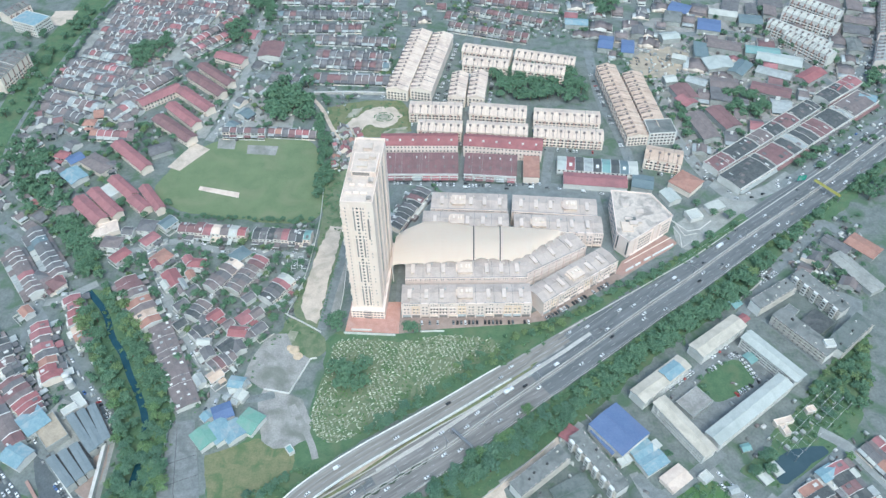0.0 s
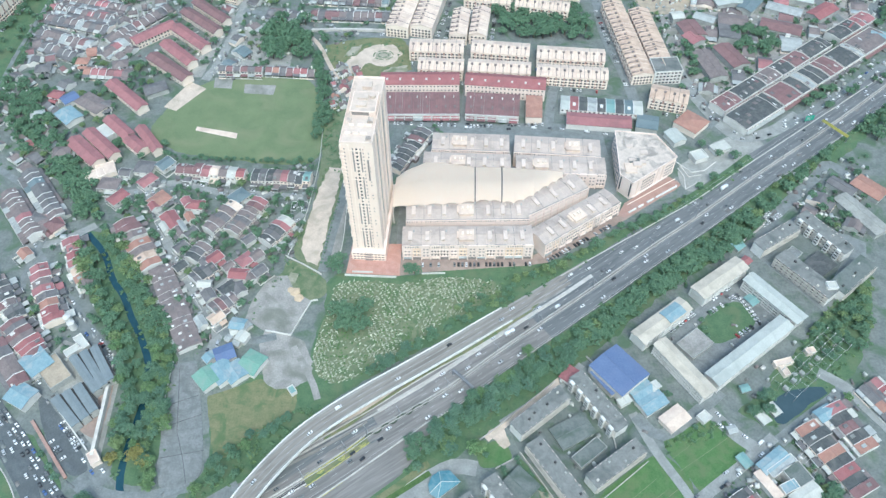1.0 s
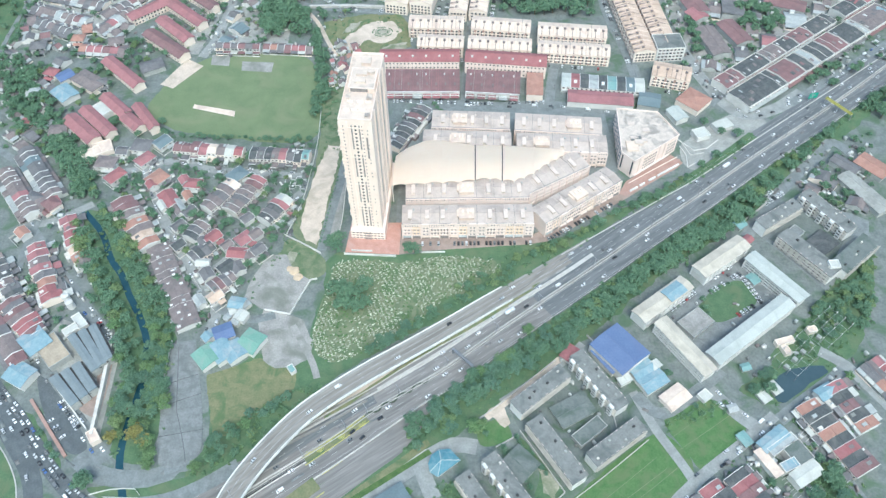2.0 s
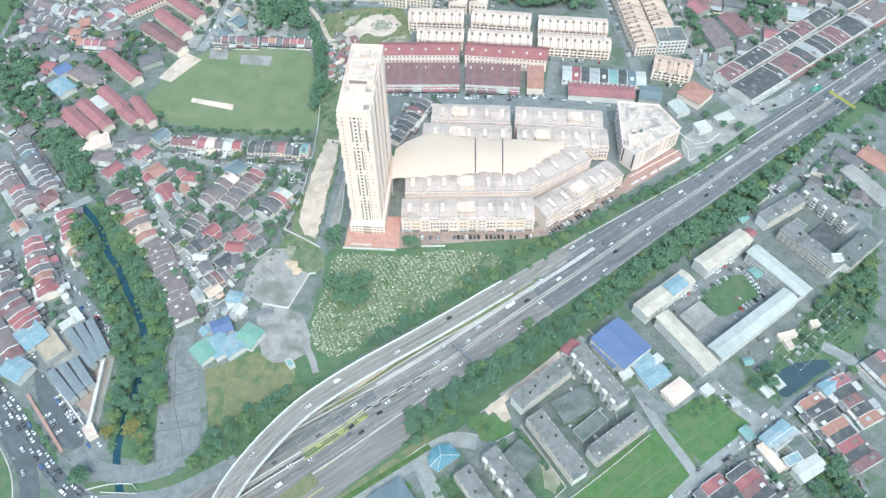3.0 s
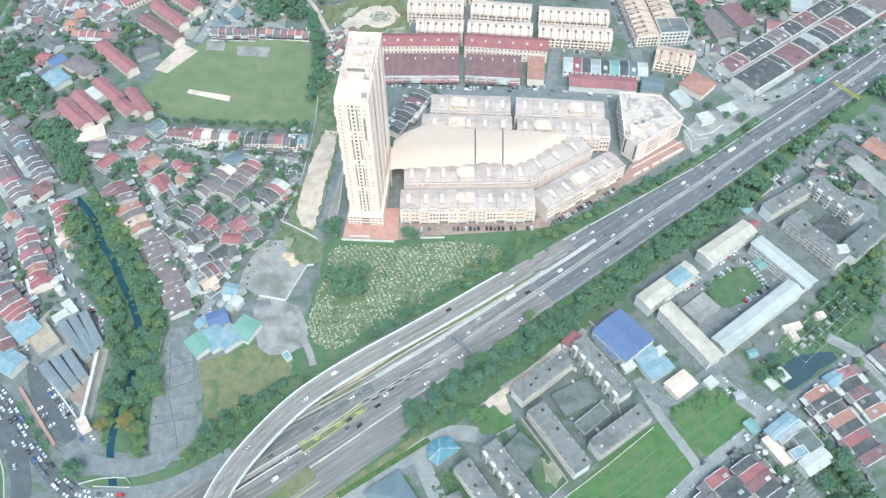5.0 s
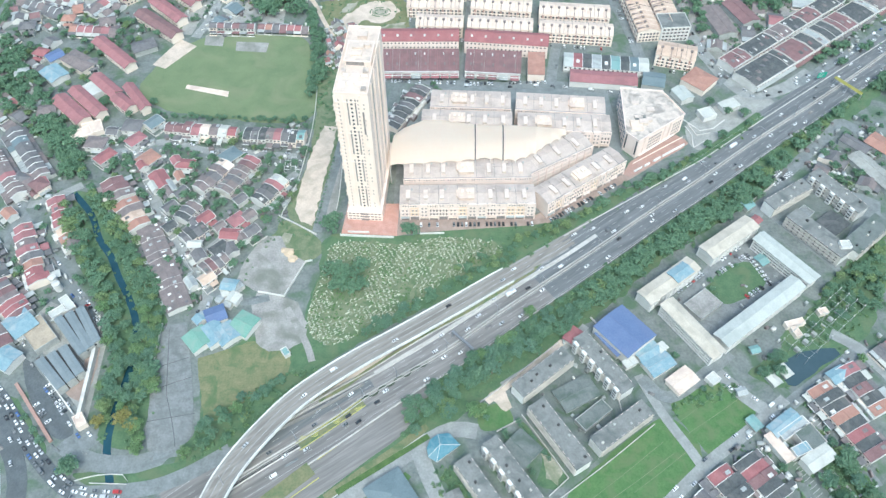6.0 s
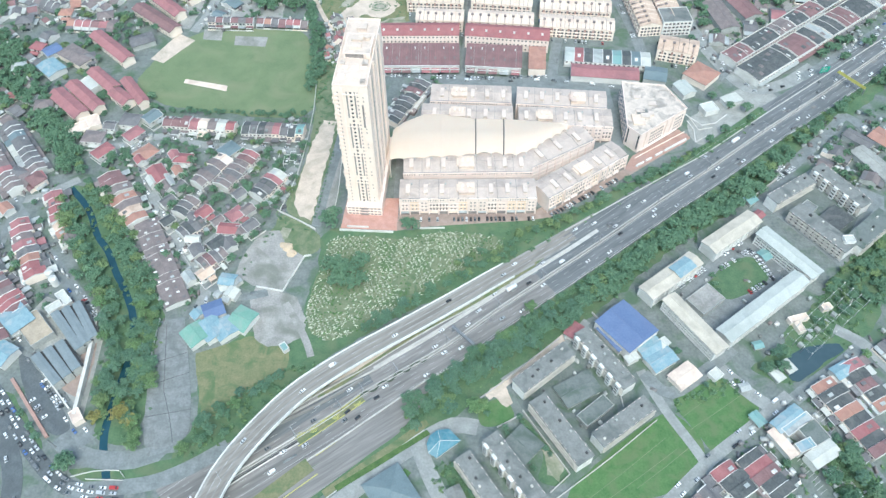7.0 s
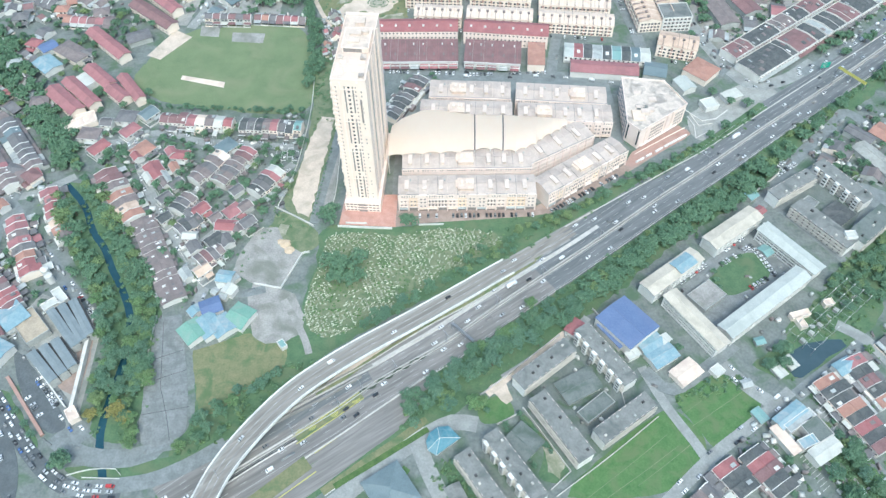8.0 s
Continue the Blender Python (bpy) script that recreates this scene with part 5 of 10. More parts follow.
# ---- streets ----
STREETS = [
    ([(-305.0, 241.0), (-283.4, 219.6), (-273.1, 210.6), (-255.6, 191.6), (-238.1, 172.7), (-217.1, 155.1), (-199.6, 149.2), (-178.3, 148.0)], 9, "grey road with slow nose-to-tail traffic"),
    ([(-300.0, 228.0), (-266.4, 190.2), (-251.9, 173.3), (-243.7, 157.4), (-240.8, 144.5), (-238.6, 134.1)], 11, "grey dual road at the edge of the town"),
    ([(-225.9, 181.2), (-211.6, 171.7), (-197.7, 168.0), (-178.5, 167.9), (-167.2, 171.6), (-161.4, 180.1)], 11, "short grey road bridging the canal"),
    ([(-328.1, 376.9), (-286.8, 328.6), (-256.4, 294.5), (-226.6, 263.0)], 9, "grey street of parked cars"),
    ([(-276.1, 258.9), (-252.4, 226.2), (-226.2, 197.9), (-207.1, 178.5)], 11, "grey street beside the works"),
    ([(-246.0, 430.4), (-218.8, 376.4), (-198.4, 338.5), (-177.2, 313.3), (-160.9, 289.6), (-162.9, 262.9)], 8, "pale narrow grey residential street"),
    ([(-323.6, 364.6), (-302.2, 368.4), (-288.4, 376.7), (-274.8, 386.9)], 7, "pale lane leading to a bridge over the canal"),
    ([(-276.7, 414.9), (-250.9, 424.1), (-220.2, 433.5), (-191.7, 423.9), (-156.1, 420.6), (-116.3, 416.1)], 7, "pale narrow grey residential street"),
    ([(-177.4, 262.9), (-169.1, 226.0), (-164.9, 192.4), (-161.7, 171.6)], 16, "wide worn concrete road beside the canal"),
    ([(-177.2, 313.3), (-155.0, 341.0), (-132.1, 376.1), (-114.2, 399.2)], 6, "pale narrow grey residential lane"),
    ([(-198.4, 338.5), (-181.0, 370.7), (-158.9, 411.4)], 6, "pale narrow grey residential lane"),
    ([(-160.9, 289.6), (-136.8, 280.4), (-118.7, 284.0)], 6, "grey drive to the gravel lot"),
    ([(-309.5, 283.4), (-312.8, 353.6), (-312.3, 399.9), (-340.1, 425.2), (-379.2, 451.9)], 6, "narrow grey residential lane"),
    ([(-213.9, 816.7), (-211.9, 695.2), (-217.7, 604.0), (-226.6, 567.9)], 9, "pale street between the school and the terraces"),
    ([(15.6, 502.1), (20.1, 576.1), (29.6, 694.4), (40.0, 789.4)], 8, "grey street between apartment rows"),
    ([(-50.5, 509.9), (-14.8, 506.0), (40.8, 500.5), (86.3, 502.0), (135.7, 494.3), (169.4, 486.8)], 9, "grey street behind the shop rows"),
    ([(88.5, 498.2), (92.5, 525.4), (99.8, 562.8)], 9, "grey side street"),
    ([(156.3, 727.8), (156.5, 641.6), (167.5, 567.0), (172.0, 501.8)], 10, "grey street past the apartments"),
    ([(216.9, 584.5), (229.7, 533.2), (249.7, 490.4), (280.6, 494.1), (312.9, 517.1)], 12, "pale dusty junction beside the motorway"),
    ([(227.5, 501.7), (268.2, 541.3), (355.9, 616.6), (479.2, 715.2)], 9, "grey street along the shop terraces"),
    ([(297.9, 501.6), (345.4, 537.1), (433.4, 602.3)], 8, "grey frontage road beside the motorway"),
    ([(207.6, 205.4), (225.6, 218.1), (252.1, 236.0), (261.9, 244.1)], 8, "grey lane beside the pond"),
    ([(119.4, 225.3), (130.0, 199.0), (145.3, 169.4), (155.6, 139.1)], 6, "pale concrete lane across the fields"),
    ([(166.7, 229.1), (182.6, 209.9), (201.0, 191.6), (221.6, 154.6), (228.6, 139.0)], 9, "pale street past small shops"),
    ([(247.8, 255.4), (262.1, 244.9), (270.4, 230.8), (285.5, 205.9)], 8, "pale street at the end of the pond"),
    ([(119.6, 142.2), (150.5, 168.4), (180.9, 189.9), (206.0, 209.1)], 7, "pale grey lane between fields and houses"),
    ([(226.4, 209.8), (231.5, 184.5), (242.8, 154.5)], 7, "narrow grey residential street"),
    ([(-69.7, 134.8), (-52.6, 149.3), (-31.6, 167.3), (-14.3, 179.5), (3.6, 189.2), (18.3, 187.7)], 10, "pale concrete forecourt road"),
    ([(-16.6, 177.4), (-8.6, 157.5), (1.6, 137.8)], 9.5, "pale concrete drive"),
    ([(222.8, 352.8), (259.7, 397.6), (302.1, 437.5), (320.7, 453.8), (339.6, 421.6)], 9, "grey road beside the old works"),
    ([(90.9, 261.3), (74.8, 245.4), (34.5, 217.8)], 5, "pale lane behind the old flats"),
    ([(120.8, 223.3), (135.4, 210.0), (165.0, 229.1), (180.0, 241.1)], 8, "grey lane beside the school"),
    ([(-410.0, 526.4), (-418.1, 586.1), (-416.9, 707.0), (-404.1, 845.0)], 4, "grey track along the railway reserve"),
    ([(513.9, 800.3), (462.1, 715.2), (406.3, 631.0)], 14, "grey road with parked cars"),
    ([(-51.3, 637.2), (-86.2, 640.3), (-133.3, 647.5), (-184.1, 673.5), (-209.9, 684.3)], 7, "grey street by the clearing"),
    ([(-211.3, 150.2), (-189.8, 151.4), (-165.6, 154.5), (-145.5, 163.3), (-125.7, 176.3)], 9, "grey road passing under the ramp"),
    ([(199.0, 801.7), (250.7, 763.3), (327.4, 763.0), (376.2, 715.5), (399.9, 661.2)], 9, "grey industrial street"),
]
for pts, w, text in STREETS:
    band("road", pts, w, "pale_lane" if text.startswith("pale") else "dark_asphalt" if "traffic" in text or "dual" in text else "street", 0.06, 0.1 + 0.003 * STREETS.index((pts, w, text)), text)
    LANES = np.vstack([LANES] + [[(p.x, p.y, w / 2) for p in smooth(pts, 4)]])
band("canal", [(-280.7, 380.1), (-259.8, 357.3), (-246.8, 333.5), (-234.7, 318.4), (-223.6, 299.1), (-214.2, 285.2), (-202.9, 263.0), (-198.2, 238.0), (-198.6, 222.1), (-199.5, 183.6), (-190.3, 155.2)], 4.6, "water", 0.0, 0.13, "dark teal canal water", "canal", "structure")

band("wall", [(-211.1, 157.8), (-198.9, 161.1), (-184.7, 161.4), (-180.9, 157.8)], 0.25, "white_wall", 0.1, 1.1, "thin white rail by the canal mouth", "rail", "", step=6)
band("wall", [(-202.3, 156.5), (-181.0, 155.8)], 0.25, "white_wall", 0.1, 1.1, "thin white rail by the canal mouth", "rail", "", step=6)
area("grass", [(-163.0, 146.3), (-141.5, 159.0), (-126.1, 171.5), (-122.7, 166.5), (-138.0, 149.4), (-149.7, 139.5)], "grass", 0.09, "dark grass between the roads under the ramp", "grass", 0.5)
CANAL += smooth([(-280.7, 380.1), (-259.8, 357.3), (-246.8, 333.5), (-234.7, 318.4), (-223.6, 299.1), (-214.2, 285.2), (-202.2, 263.0)], 3)

for pts in ([(-184.6, 212.9), (-171.0, 219.0), (-158.3, 224.0)], [(-170.8, 210.7), (-163.2, 192.4), (-158.5, 178.4)], [(-183.3, 229.9), (-163.0, 237.9)], [(-180.1, 258.6), (-171.1, 210.7)], [(-178.6, 194.2), (-151.5, 199.5)]):
    band("joint", pts, 0.4, "tar_roof", 0.2, 0.1, "dark joint in the worn concrete road", "joint")
patches = []
for me in (mesh_of("road_patch", boxes((-1, 1, -1, 1, 0, 1)), k) for k in ("asphalt", "street", "worn_concrete")):
    for pts, w, text in STREETS + [(MEDIAN, 30, "")]:
        line = smooth(pts, 9)
        for a, b, nrm in zip(line, line[1:], sides(line)):
            if rnd.random() < 0.1 and not text.startswith("pale"):
                p = a + nrm * rnd.uniform(-0.4, 0.4) * w
                z = 0.15 if not text else 0.16 + 0.003 * [s[2] for s in STREETS].index(text)
                patches.append((me, pose(p.x, p.y, z - 0.1, 0, 0, math.degrees(math.atan2(b.y - a.y, b.x - a.x))) @ Matrix.Diagonal((rnd.uniform(1, 5), rnd.uniform(0.4, 1.4), 0.104 + rnd.uniform(0, 0.004), 1))))
joined("road_patches", patches, "mended patches on the roads", "road patch")

# ---- tower and shop complex ----

# local frame of the tower: x across its front, y to the back
tower = part("tower_block", boxes((-10.5, 10.5, 0, 67, 8, 115), (-12.6, 12.6, -3, 69, -0.3, 9)), "tower_wall")
tower.matrix_world = pose(-58.2, 354.5, 0, 0, 0, -4.0)
tagged(tower, "tall cream apartment tower on a low podium", "tower block")
for x0, x1, y0, y1 in ((-10.7, 10.7, -0.2, 0.2), (-10.7, 10.7, 66.8, 67.2), (-10.7, -10.3, 0.2, 66.8), (10.3, 10.7, 0.2, 66.8)):
    part("parapet", boxes((x0, x1, y0, y1, 115, 116.4)), "tower_wall", tower)
part("roof", boxes((-10.3, 10.3, 0.2, 66.8, 115, 115.15)), "tower_roof", tower)
pent = part("penthouse", boxes((-7.4, 9.2, 27, 47, 115.1, 118.6), (-7.7, 9.5, 26.7, 47.3, 118.6, 119.1)), "tower_wall", tower)
part("penthouse_roof", boxes((-7.2, 9.0, 27.2, 46.8, 119.1, 119.2)), "tower_roof", pent)
for y in (31, 38.5):
    part("plant_box", boxes((-4.0, 3.0, y, y + 4.5, 119.2, 120.6)), "tower_roof", pent)
bm = bmesh.new()
bmesh.ops.create_cone(bm, cap_ends=True, segments=16, radius1=2.1, radius2=2.1, depth=2.4, matrix=Matrix.Translation((5.8, 41.5, 120.35)))
part("water_tank", bm, "tower_roof", pent)
# darker grey band across the penthouse front
part("glass_band", boxes((-6.4, 5.0, 26.85, 26.98, 115.6, 118.2)), "shop_glass", tower)
part("lift_room", boxes((-3.0, 3.0, 54, 61, 115.1, 117.6), (-3.3, 3.3, 53.7, 61.3, 117.6, 117.9)), "tower_roof", tower)
for x0, x1, y in ((-8.5, -4.5, 9.0), (-3.2, 0.4, 9.0), (1.6, 6.0, 9.0), (-7.0, -3.5, 17.0), (-1.0, 3.4, 17.0), (4.4, 8.4, 17.0)):
    part("screen_wall", boxes((x0, x1, y - 0.2, y + 0.2, 115.1, 117.0)), "tower_wall", tower)
for x0, x1, y0, y1 in ((-8.8, -6.0, 19.5, 23.0), (5.0, 8.5, 20.0, 24.5), (6.0, 9.0, 3.0, 6.0)):
    part("plant_box", boxes((x0, x1, y0, y1, 115.1, 116.7)), "office_roof", tower)
for x in (6.3, 7.8):
    for y in (25.4, 26.6):
        part("column", boxes((x - 0.25, x + 0.25, y - 0.25, y + 0.25, 115.1, 118.5)), "tower_wall", tower)
for x in (-10.4, -5.4, 5.4, 10.4):
    part("pilaster", boxes((x - 0.5, x + 0.5, -0.7, 0.0, 9, 114)), "tower_wall", tower)
for y in (12, 26, 40, 54):
    part("pilaster", boxes((10.5, 11.2, y - 0.8, y + 0.8, 9, 114)), "tower_wall", tower)
# recesses are not cut in; their shade is a darker strip on the wall
for y in (19, 47):
    part("recess", boxes((10.46, 10.56, y - 1.0, y + 1.0, 30, 108)), "shop_glass", tower)
# grey slits beside the middle stack of windows, broken by sky-garden floors
for k in range(4):
    for x in (-2.5, 2.5):
        part("slit", boxes((x - 0.45, x + 0.45, -0.06, 0.05, 12 + k * 26, 33 + k * 26)), "shop_glass", tower)
part("slit", boxes((6.2, 7.4, -0.06, 0.05, 82, 101)), "shop_glass", tower)
side, ledges = [], []
small, wide, ledge = window_mesh(0.8, 1.2, "tower_glass"), window_mesh(1.3, 1.6, "glass"), mesh_of("ledge", boxes((-0.7, 0.7, -0.8, 0.0, -0.15, 0.5)), "tower_wall")
for k in range(31):
    z = 12.7 + k * 3.25
    for x, me in ((0.0, wide), (-8.0, small), (4.2, small)):
        o = new("window", me)
        o.parent, o.location = tower, (x, -0.02, z)
    if k % 8 == 6:
        part("floor_band", boxes((-4.8, 4.8, -0.5, 0.0, z - 1.6, z - 1.1)), "tower_wall", tower)
    ledges += [(ledge, pose(x, 0, z - 1.2)) for x in (-9.2, 0.0, 4.2)]
    side += [(small, pose(10.52, y, z, 0, 0, 90)) for y in (6, 9, 15.5, 23, 30, 33, 36, 43.5, 51, 60)]
    if k % 4 < 2:
        part("balcony", boxes((-11.6, -9.0, -0.9, 1.4, z - 1.5, z - 1.25), (-11.6, -9.0, -0.9, -0.75, z - 1.25, z - 0.45), (-11.6, -11.45, -0.75, 1.4, z - 1.25, z - 0.45)), "tower_wall", tower)
        side.append((small, pose(-10.52, 0.9, z, 0, 0, -90)))
        side.append((small, pose(7.6, -0.02, z)))
joined("glazing", side, "rows of small dark windows").parent = tower
joined("ledge", ledges, "rows of small cream ledges").parent = tower
for k in range(3):
    part("floor_band", boxes((-12.9, 12.9, -3.5, -3.0, 2.6 + k * 2.8, 3.3 + k * 2.8)), "tower_wall", tower)
    for i in range(9):
        o = new("window", window_mesh(1.9, 1.5, "shop_glass"))
        o.parent, o.location = tower, (-10.6 + i * 2.65, -3.02, 1.6 + k * 2.8)
part("entrance", boxes((-2.6, 2.6, -3.3, -3.0, 0.1, 9.0)), "shop_glass", tower)
band("wall", [(-75.6, 337.1), (-58.8, 336.0), (-37.4, 334.9)], 0.6, "white_wall", 0.1, 1.8, "long low white boundary wall", "wall", "", step=3)
band("wall", [(-70.3, 340.2), (-55.1, 339.6)], 0.5, "white_wall", 0.1, 1.6, "low white planter wall", "wall", "", step=3)
band("wall", [(-18.8, 338.4), (-1.3, 338.9)], 0.6, "white_wall", 0.1, 1.2, "low white boundary wall", "wall", "", step=3)

SHOP = "four-storey shop block with pale facade and grey roof"


def shop_block(a, b, depth, h, boxes_at, big_at=(), front=True, label=SHOP):
    """A row of shops: pale pitched roof with lift housings, white fronts of varied bays between pilasters."""
    s, w = building("shop_block", a, b, depth, h, "gable", "pink_wall", "pale_roof", 1.6, None, 0.2, label, "shop block", "shop blocks")
    n = max(4, int(w / 6.6))
    f = -depth / 2
    for i in range(n + 1):
        x = -w / 2 + w * i / n
        part("pilaster", boxes((x - 0.4, x + 0.4, f - 0.6, f, 0, h + 0.4)), "shop_white", s)
        if 0 < i < n:
            part("roof_seam", prism(bmesh.new(), [(f, h + 0.1), (0, h + 1.75), (depth / 2, h + 0.1), (depth / 2, h + 0.32), (0, h + 1.97), (f, h + 0.32)], x - 0.1, x + 0.1), "housing" if i % 2 else "flat_roof", s)
    part("gutter", boxes((-w / 2, w / 2, f + 0.1, f + 0.7, h + 0.16, h + 0.42)), "flat_roof", s)
    # the top storey: a white band with a close row of small openings
    part("clerestory", boxes((-w / 2, w / 2, f - 0.3, f, h - 2.6, h + 0.5)), "shop_white", s)
    small = window_mesh(0.75, 1.1, "glass")
    m = int(w / 1.75)
    gap = set(rnd.sample(range(m), m // 6))
    line = [(small, pose(-w / 2 + w * (i + 0.5) / m, f - 0.32, h - 1.0)) for i in range(m) if i not in gap]
    joined("glazing", line, "row of small dark windows").parent = s
    for z in (4.2, 8.0, 11.8):
        part("floor_band", boxes((-w / 2, w / 2, f - 0.35, f, z - 0.35, z + 0.1)), "shop_white", s)
    if front:
        pane, tall = window_mesh(1.3, 1.5, "shop_glass"), window_mesh(0.9, 2.0, "glass")
        for i in range(n):
            x0, x1 = -w / 2 + w * i / n + 0.5, -w / 2 + w * (i + 1) / n - 0.5
            kind = (i * 3 + i // 4) % 4
            if kind in (0, 3):
                part("infill_panel", boxes((x0, x1, f - 0.12, f, 4.4, h - 2.7)), "panel_cream" if kind == 3 else "shop_white", s)
            if kind == 2:
                part("bay", boxes((x0 + 0.3, x1 - 0.3, f - 1.1, f, 4.0, h + 1.1)), "shop_white", s)
            y = f - (1.12 if kind == 2 else 0.14)
            for z in (6.0, 9.8, 13.2 * h / 16):
                for x in ((x0 * 0.72 + x1 * 0.28, x0 * 0.28 + x1 * 0.72) if kind != 1 else (x0 + 0.7, (x0 + x1) / 2, x1 - 0.7)):
                    if z > h - 3.4 and kind != 2:
                        continue
                    o = new("window", tall if kind == 1 else pane)
                    o.parent, o.location = s, (x, y, z)
            if kind in (0, 1):
                for z in (4.9, 8.7):
                    part("balcony", boxes((x0 + 0.2, x1 - 0.2, f - 1.1, f, z - 0.35, z - 0.1), (x0 + 0.2, x1 - 0.2, f - 1.1, f - 0.95, z - 0.1, z + 0.5)), "shop_white", s)
            part("shopfront", boxes((x0, x1, f - 0.1, f, 0.2, 3.0)), "shop_glass", s)
            if i % 3 != 1:
                part("awning", prism(bmesh.new(), [(f - 1.6, 2.9), (f, 3.5), (f, 3.65), (f - 1.6, 3.05)], x0, x1), rnd.choice(("pale_sheet", "shop_white", "cream_roof")), s)
                part("parapet", boxes((x0 + 0.3, x1 - 0.3, f - 0.45, f - 0.15, h + 0.5, h + 1.2)), "shop_white", s)
    for t in boxes_at:
        x = -w / 2 + w * t
        part("lift_housing", boxes((x - 1.3, x + 1.3, -depth * 0.30, depth * 0.12, h + 0.2, h + 2.7), (x - 1.5, x + 1.5, -depth * 0.31, depth * 0.13, h + 2.7, h + 2.9)), "housing", s)
        part("roof_tank", boxes((x + 2.0, x + 3.1, depth * 0.16, depth * 0.24, h + 0.6, h + 2.0)), rnd.choice(("housing", "grey_wall")), s)
    for t in big_at:
        x = -w / 2 + w * t
        head = part("stair_head", boxes((x - 5.5, x + 5.5, -depth * 0.33, depth * 0.15, h + 0.2, h + 3.4), (x - 7.0, x - 5.5, -depth * 0.2, depth * 0.15, h + 0.2, h + 2.4), (x - 5.8, x + 5.8, -depth * 0.36, depth * 0.18, h + 3.4, h + 3.7)), "cream_roof", s)
        for k in (-3.4, 0.4, 2.6):
            part("roof_tank", boxes((x + k, x + k + 1.5, -depth * 0.12, depth * 0.03, h + 3.7, h + 4.8)), "cream_wall", head)
    return s


shop_block((-33.0, 361.5), (63.5, 362.5), 19, 16, (0.06, 0.19, 0.31, 0.67, 0.79, 0.92), (0.49,))
shop_block((-31.0, 387.0), (62.0, 388.5), 20, 16, (0.06, 0.19, 0.31, 0.67, 0.79, 0.92), (0.49,), False)
shop_block((-12.0, 466.0), (51.5, 463.0), 20.5, 16, (0.14, 0.52, 0.7, 0.9), (0.36,), False)
shop_block((56.0, 462.5), (126.0, 456.5), 20.5, 16, (0.1, 0.28, 0.45, 0.88), (0.68,), False)
shop_block((-19.0, 443.0), (51.5, 439.5), 20, 16, (0.14, 0.52, 0.7, 0.9), (0.4,), False)
shop_block((56.0, 439.0), (127.5, 435.5), 20, 16, (0.08, 0.5, 0.65, 0.83), (0.28,), True)
shop_block((57.5, 391.0), (106.0, 420.0), 20, 16, (0.2, 0.5, 0.8), (), False)
shop_block((67.5, 361.5), (129.0, 404.5), 18.5, 14.5, (0.14, 0.3, 0.68, 0.84), (0.5,))

# the great tent roof over the middle lane: saddles between ribs on masts
canopy = tagged(new("canopy"), "large cream tensile membrane roof in scalloped bays", "canopy")
FRONT = [(-41.4, 388.7), (-31.1, 390.0), (-16.5, 390.6), (-3.5, 391.3), (9.4, 391.8), (21.6, 394.2), (33.0, 395.3), (42.1, 393.5), (51.3, 392.9), (59.1, 396.4), (66.8, 400.7), (71.4, 405.5), (79.1, 411.5), (85.9, 415.8), (91.6, 420.5)]
BACK = [(-39.8, 419.9), (-32.3, 428.0), (-17.3, 436.8), (-3.7, 437.0), (9.8, 434.2), (22.4, 431.6), (34.2, 431.4), (43.8, 431.2), (53.3, 430.6), (61.1, 429.8), (68.9, 429.2), (73.1, 428.5), (80.5, 427.9), (86.9, 427.2), (92.1, 426.0)]


def tent_rim(line, u):
    i = min(int(u), len(line) - 2)
    return Vector(line[i]).lerp(Vector(line[i + 1]), u - i)


def tent(u, v, sag=0.0, scallop=0.0):
    lo, hi = tent_rim(FRONT, u), tent_rim(BACK, u)
    lo.y += scallop
    p = lo.lerp(hi, v)
    rise = min(1.0, (hi - lo).length / 34) * (3.4 * math.sin(v * math.pi) ** 0.8) - sag * math.sin(v * math.pi)
    return Vector((p.x, p.y, 18.2 + v + rise))


bays = [0, 3, 5, 7, 10, 12, 14]
for u0, u1 in zip(bays, bays[1:]):
    bm = bmesh.new()
    grid, n = [], (u1 - u0) * 6
    for i in range(n + 1):
        u = u0 + (u1 - u0) * i / n
        edge = 0.012 if i in (0, n) and 3 < u < 10 else 0.0
        u += edge if i == 0 else -edge
        swell = abs(math.sin(u * math.pi))
        across = math.sin((u - u0) / (u1 - u0) * math.pi)
        grid.append([bm.verts.new(tent(u, v / 12, 0.5 * across, (1.9 if u > 2 else 1.0) * swell * (1 - v / 12) ** 2)) for v in range(13)])
    for p, q in zip(grid, grid[1:]):
        for v in range(12):
            bm.faces.new((p[v], q[v], q[v + 1], p[v + 1]))
    bmesh.ops.solidify(bm, geom=bm.faces[:], thickness=0.12)
    part("membrane_bay", bm, "membrane", canopy)
for u in range(15):
    if u in (5, 7):
        bm = strip(bmesh.new(), [tent(u, v / 12) for v in range(13)], 0.42, -0.42, 0.05, 0.16)
        bmesh.ops.recalc_face_normals(bm, faces=bm.faces)
        part("rib", bm, "dark_void", canopy, "dark open joint between two membrane bays")
    for line in (FRONT, BACK):
        q = tent_rim(line, min(u, 13.999))
        part("mast", boxes((q.x - 0.3, q.x + 0.3, q.y - 0.3, q.y + 0.3, 0, 18.3)), "white_wall", canopy)

# office block with an angled front
foot = [(140.7, 475.5), (173.6, 471.0), (186.5, 444.0), (146.0, 414.0), (137.6, 424.0)]
TOP = 18.0


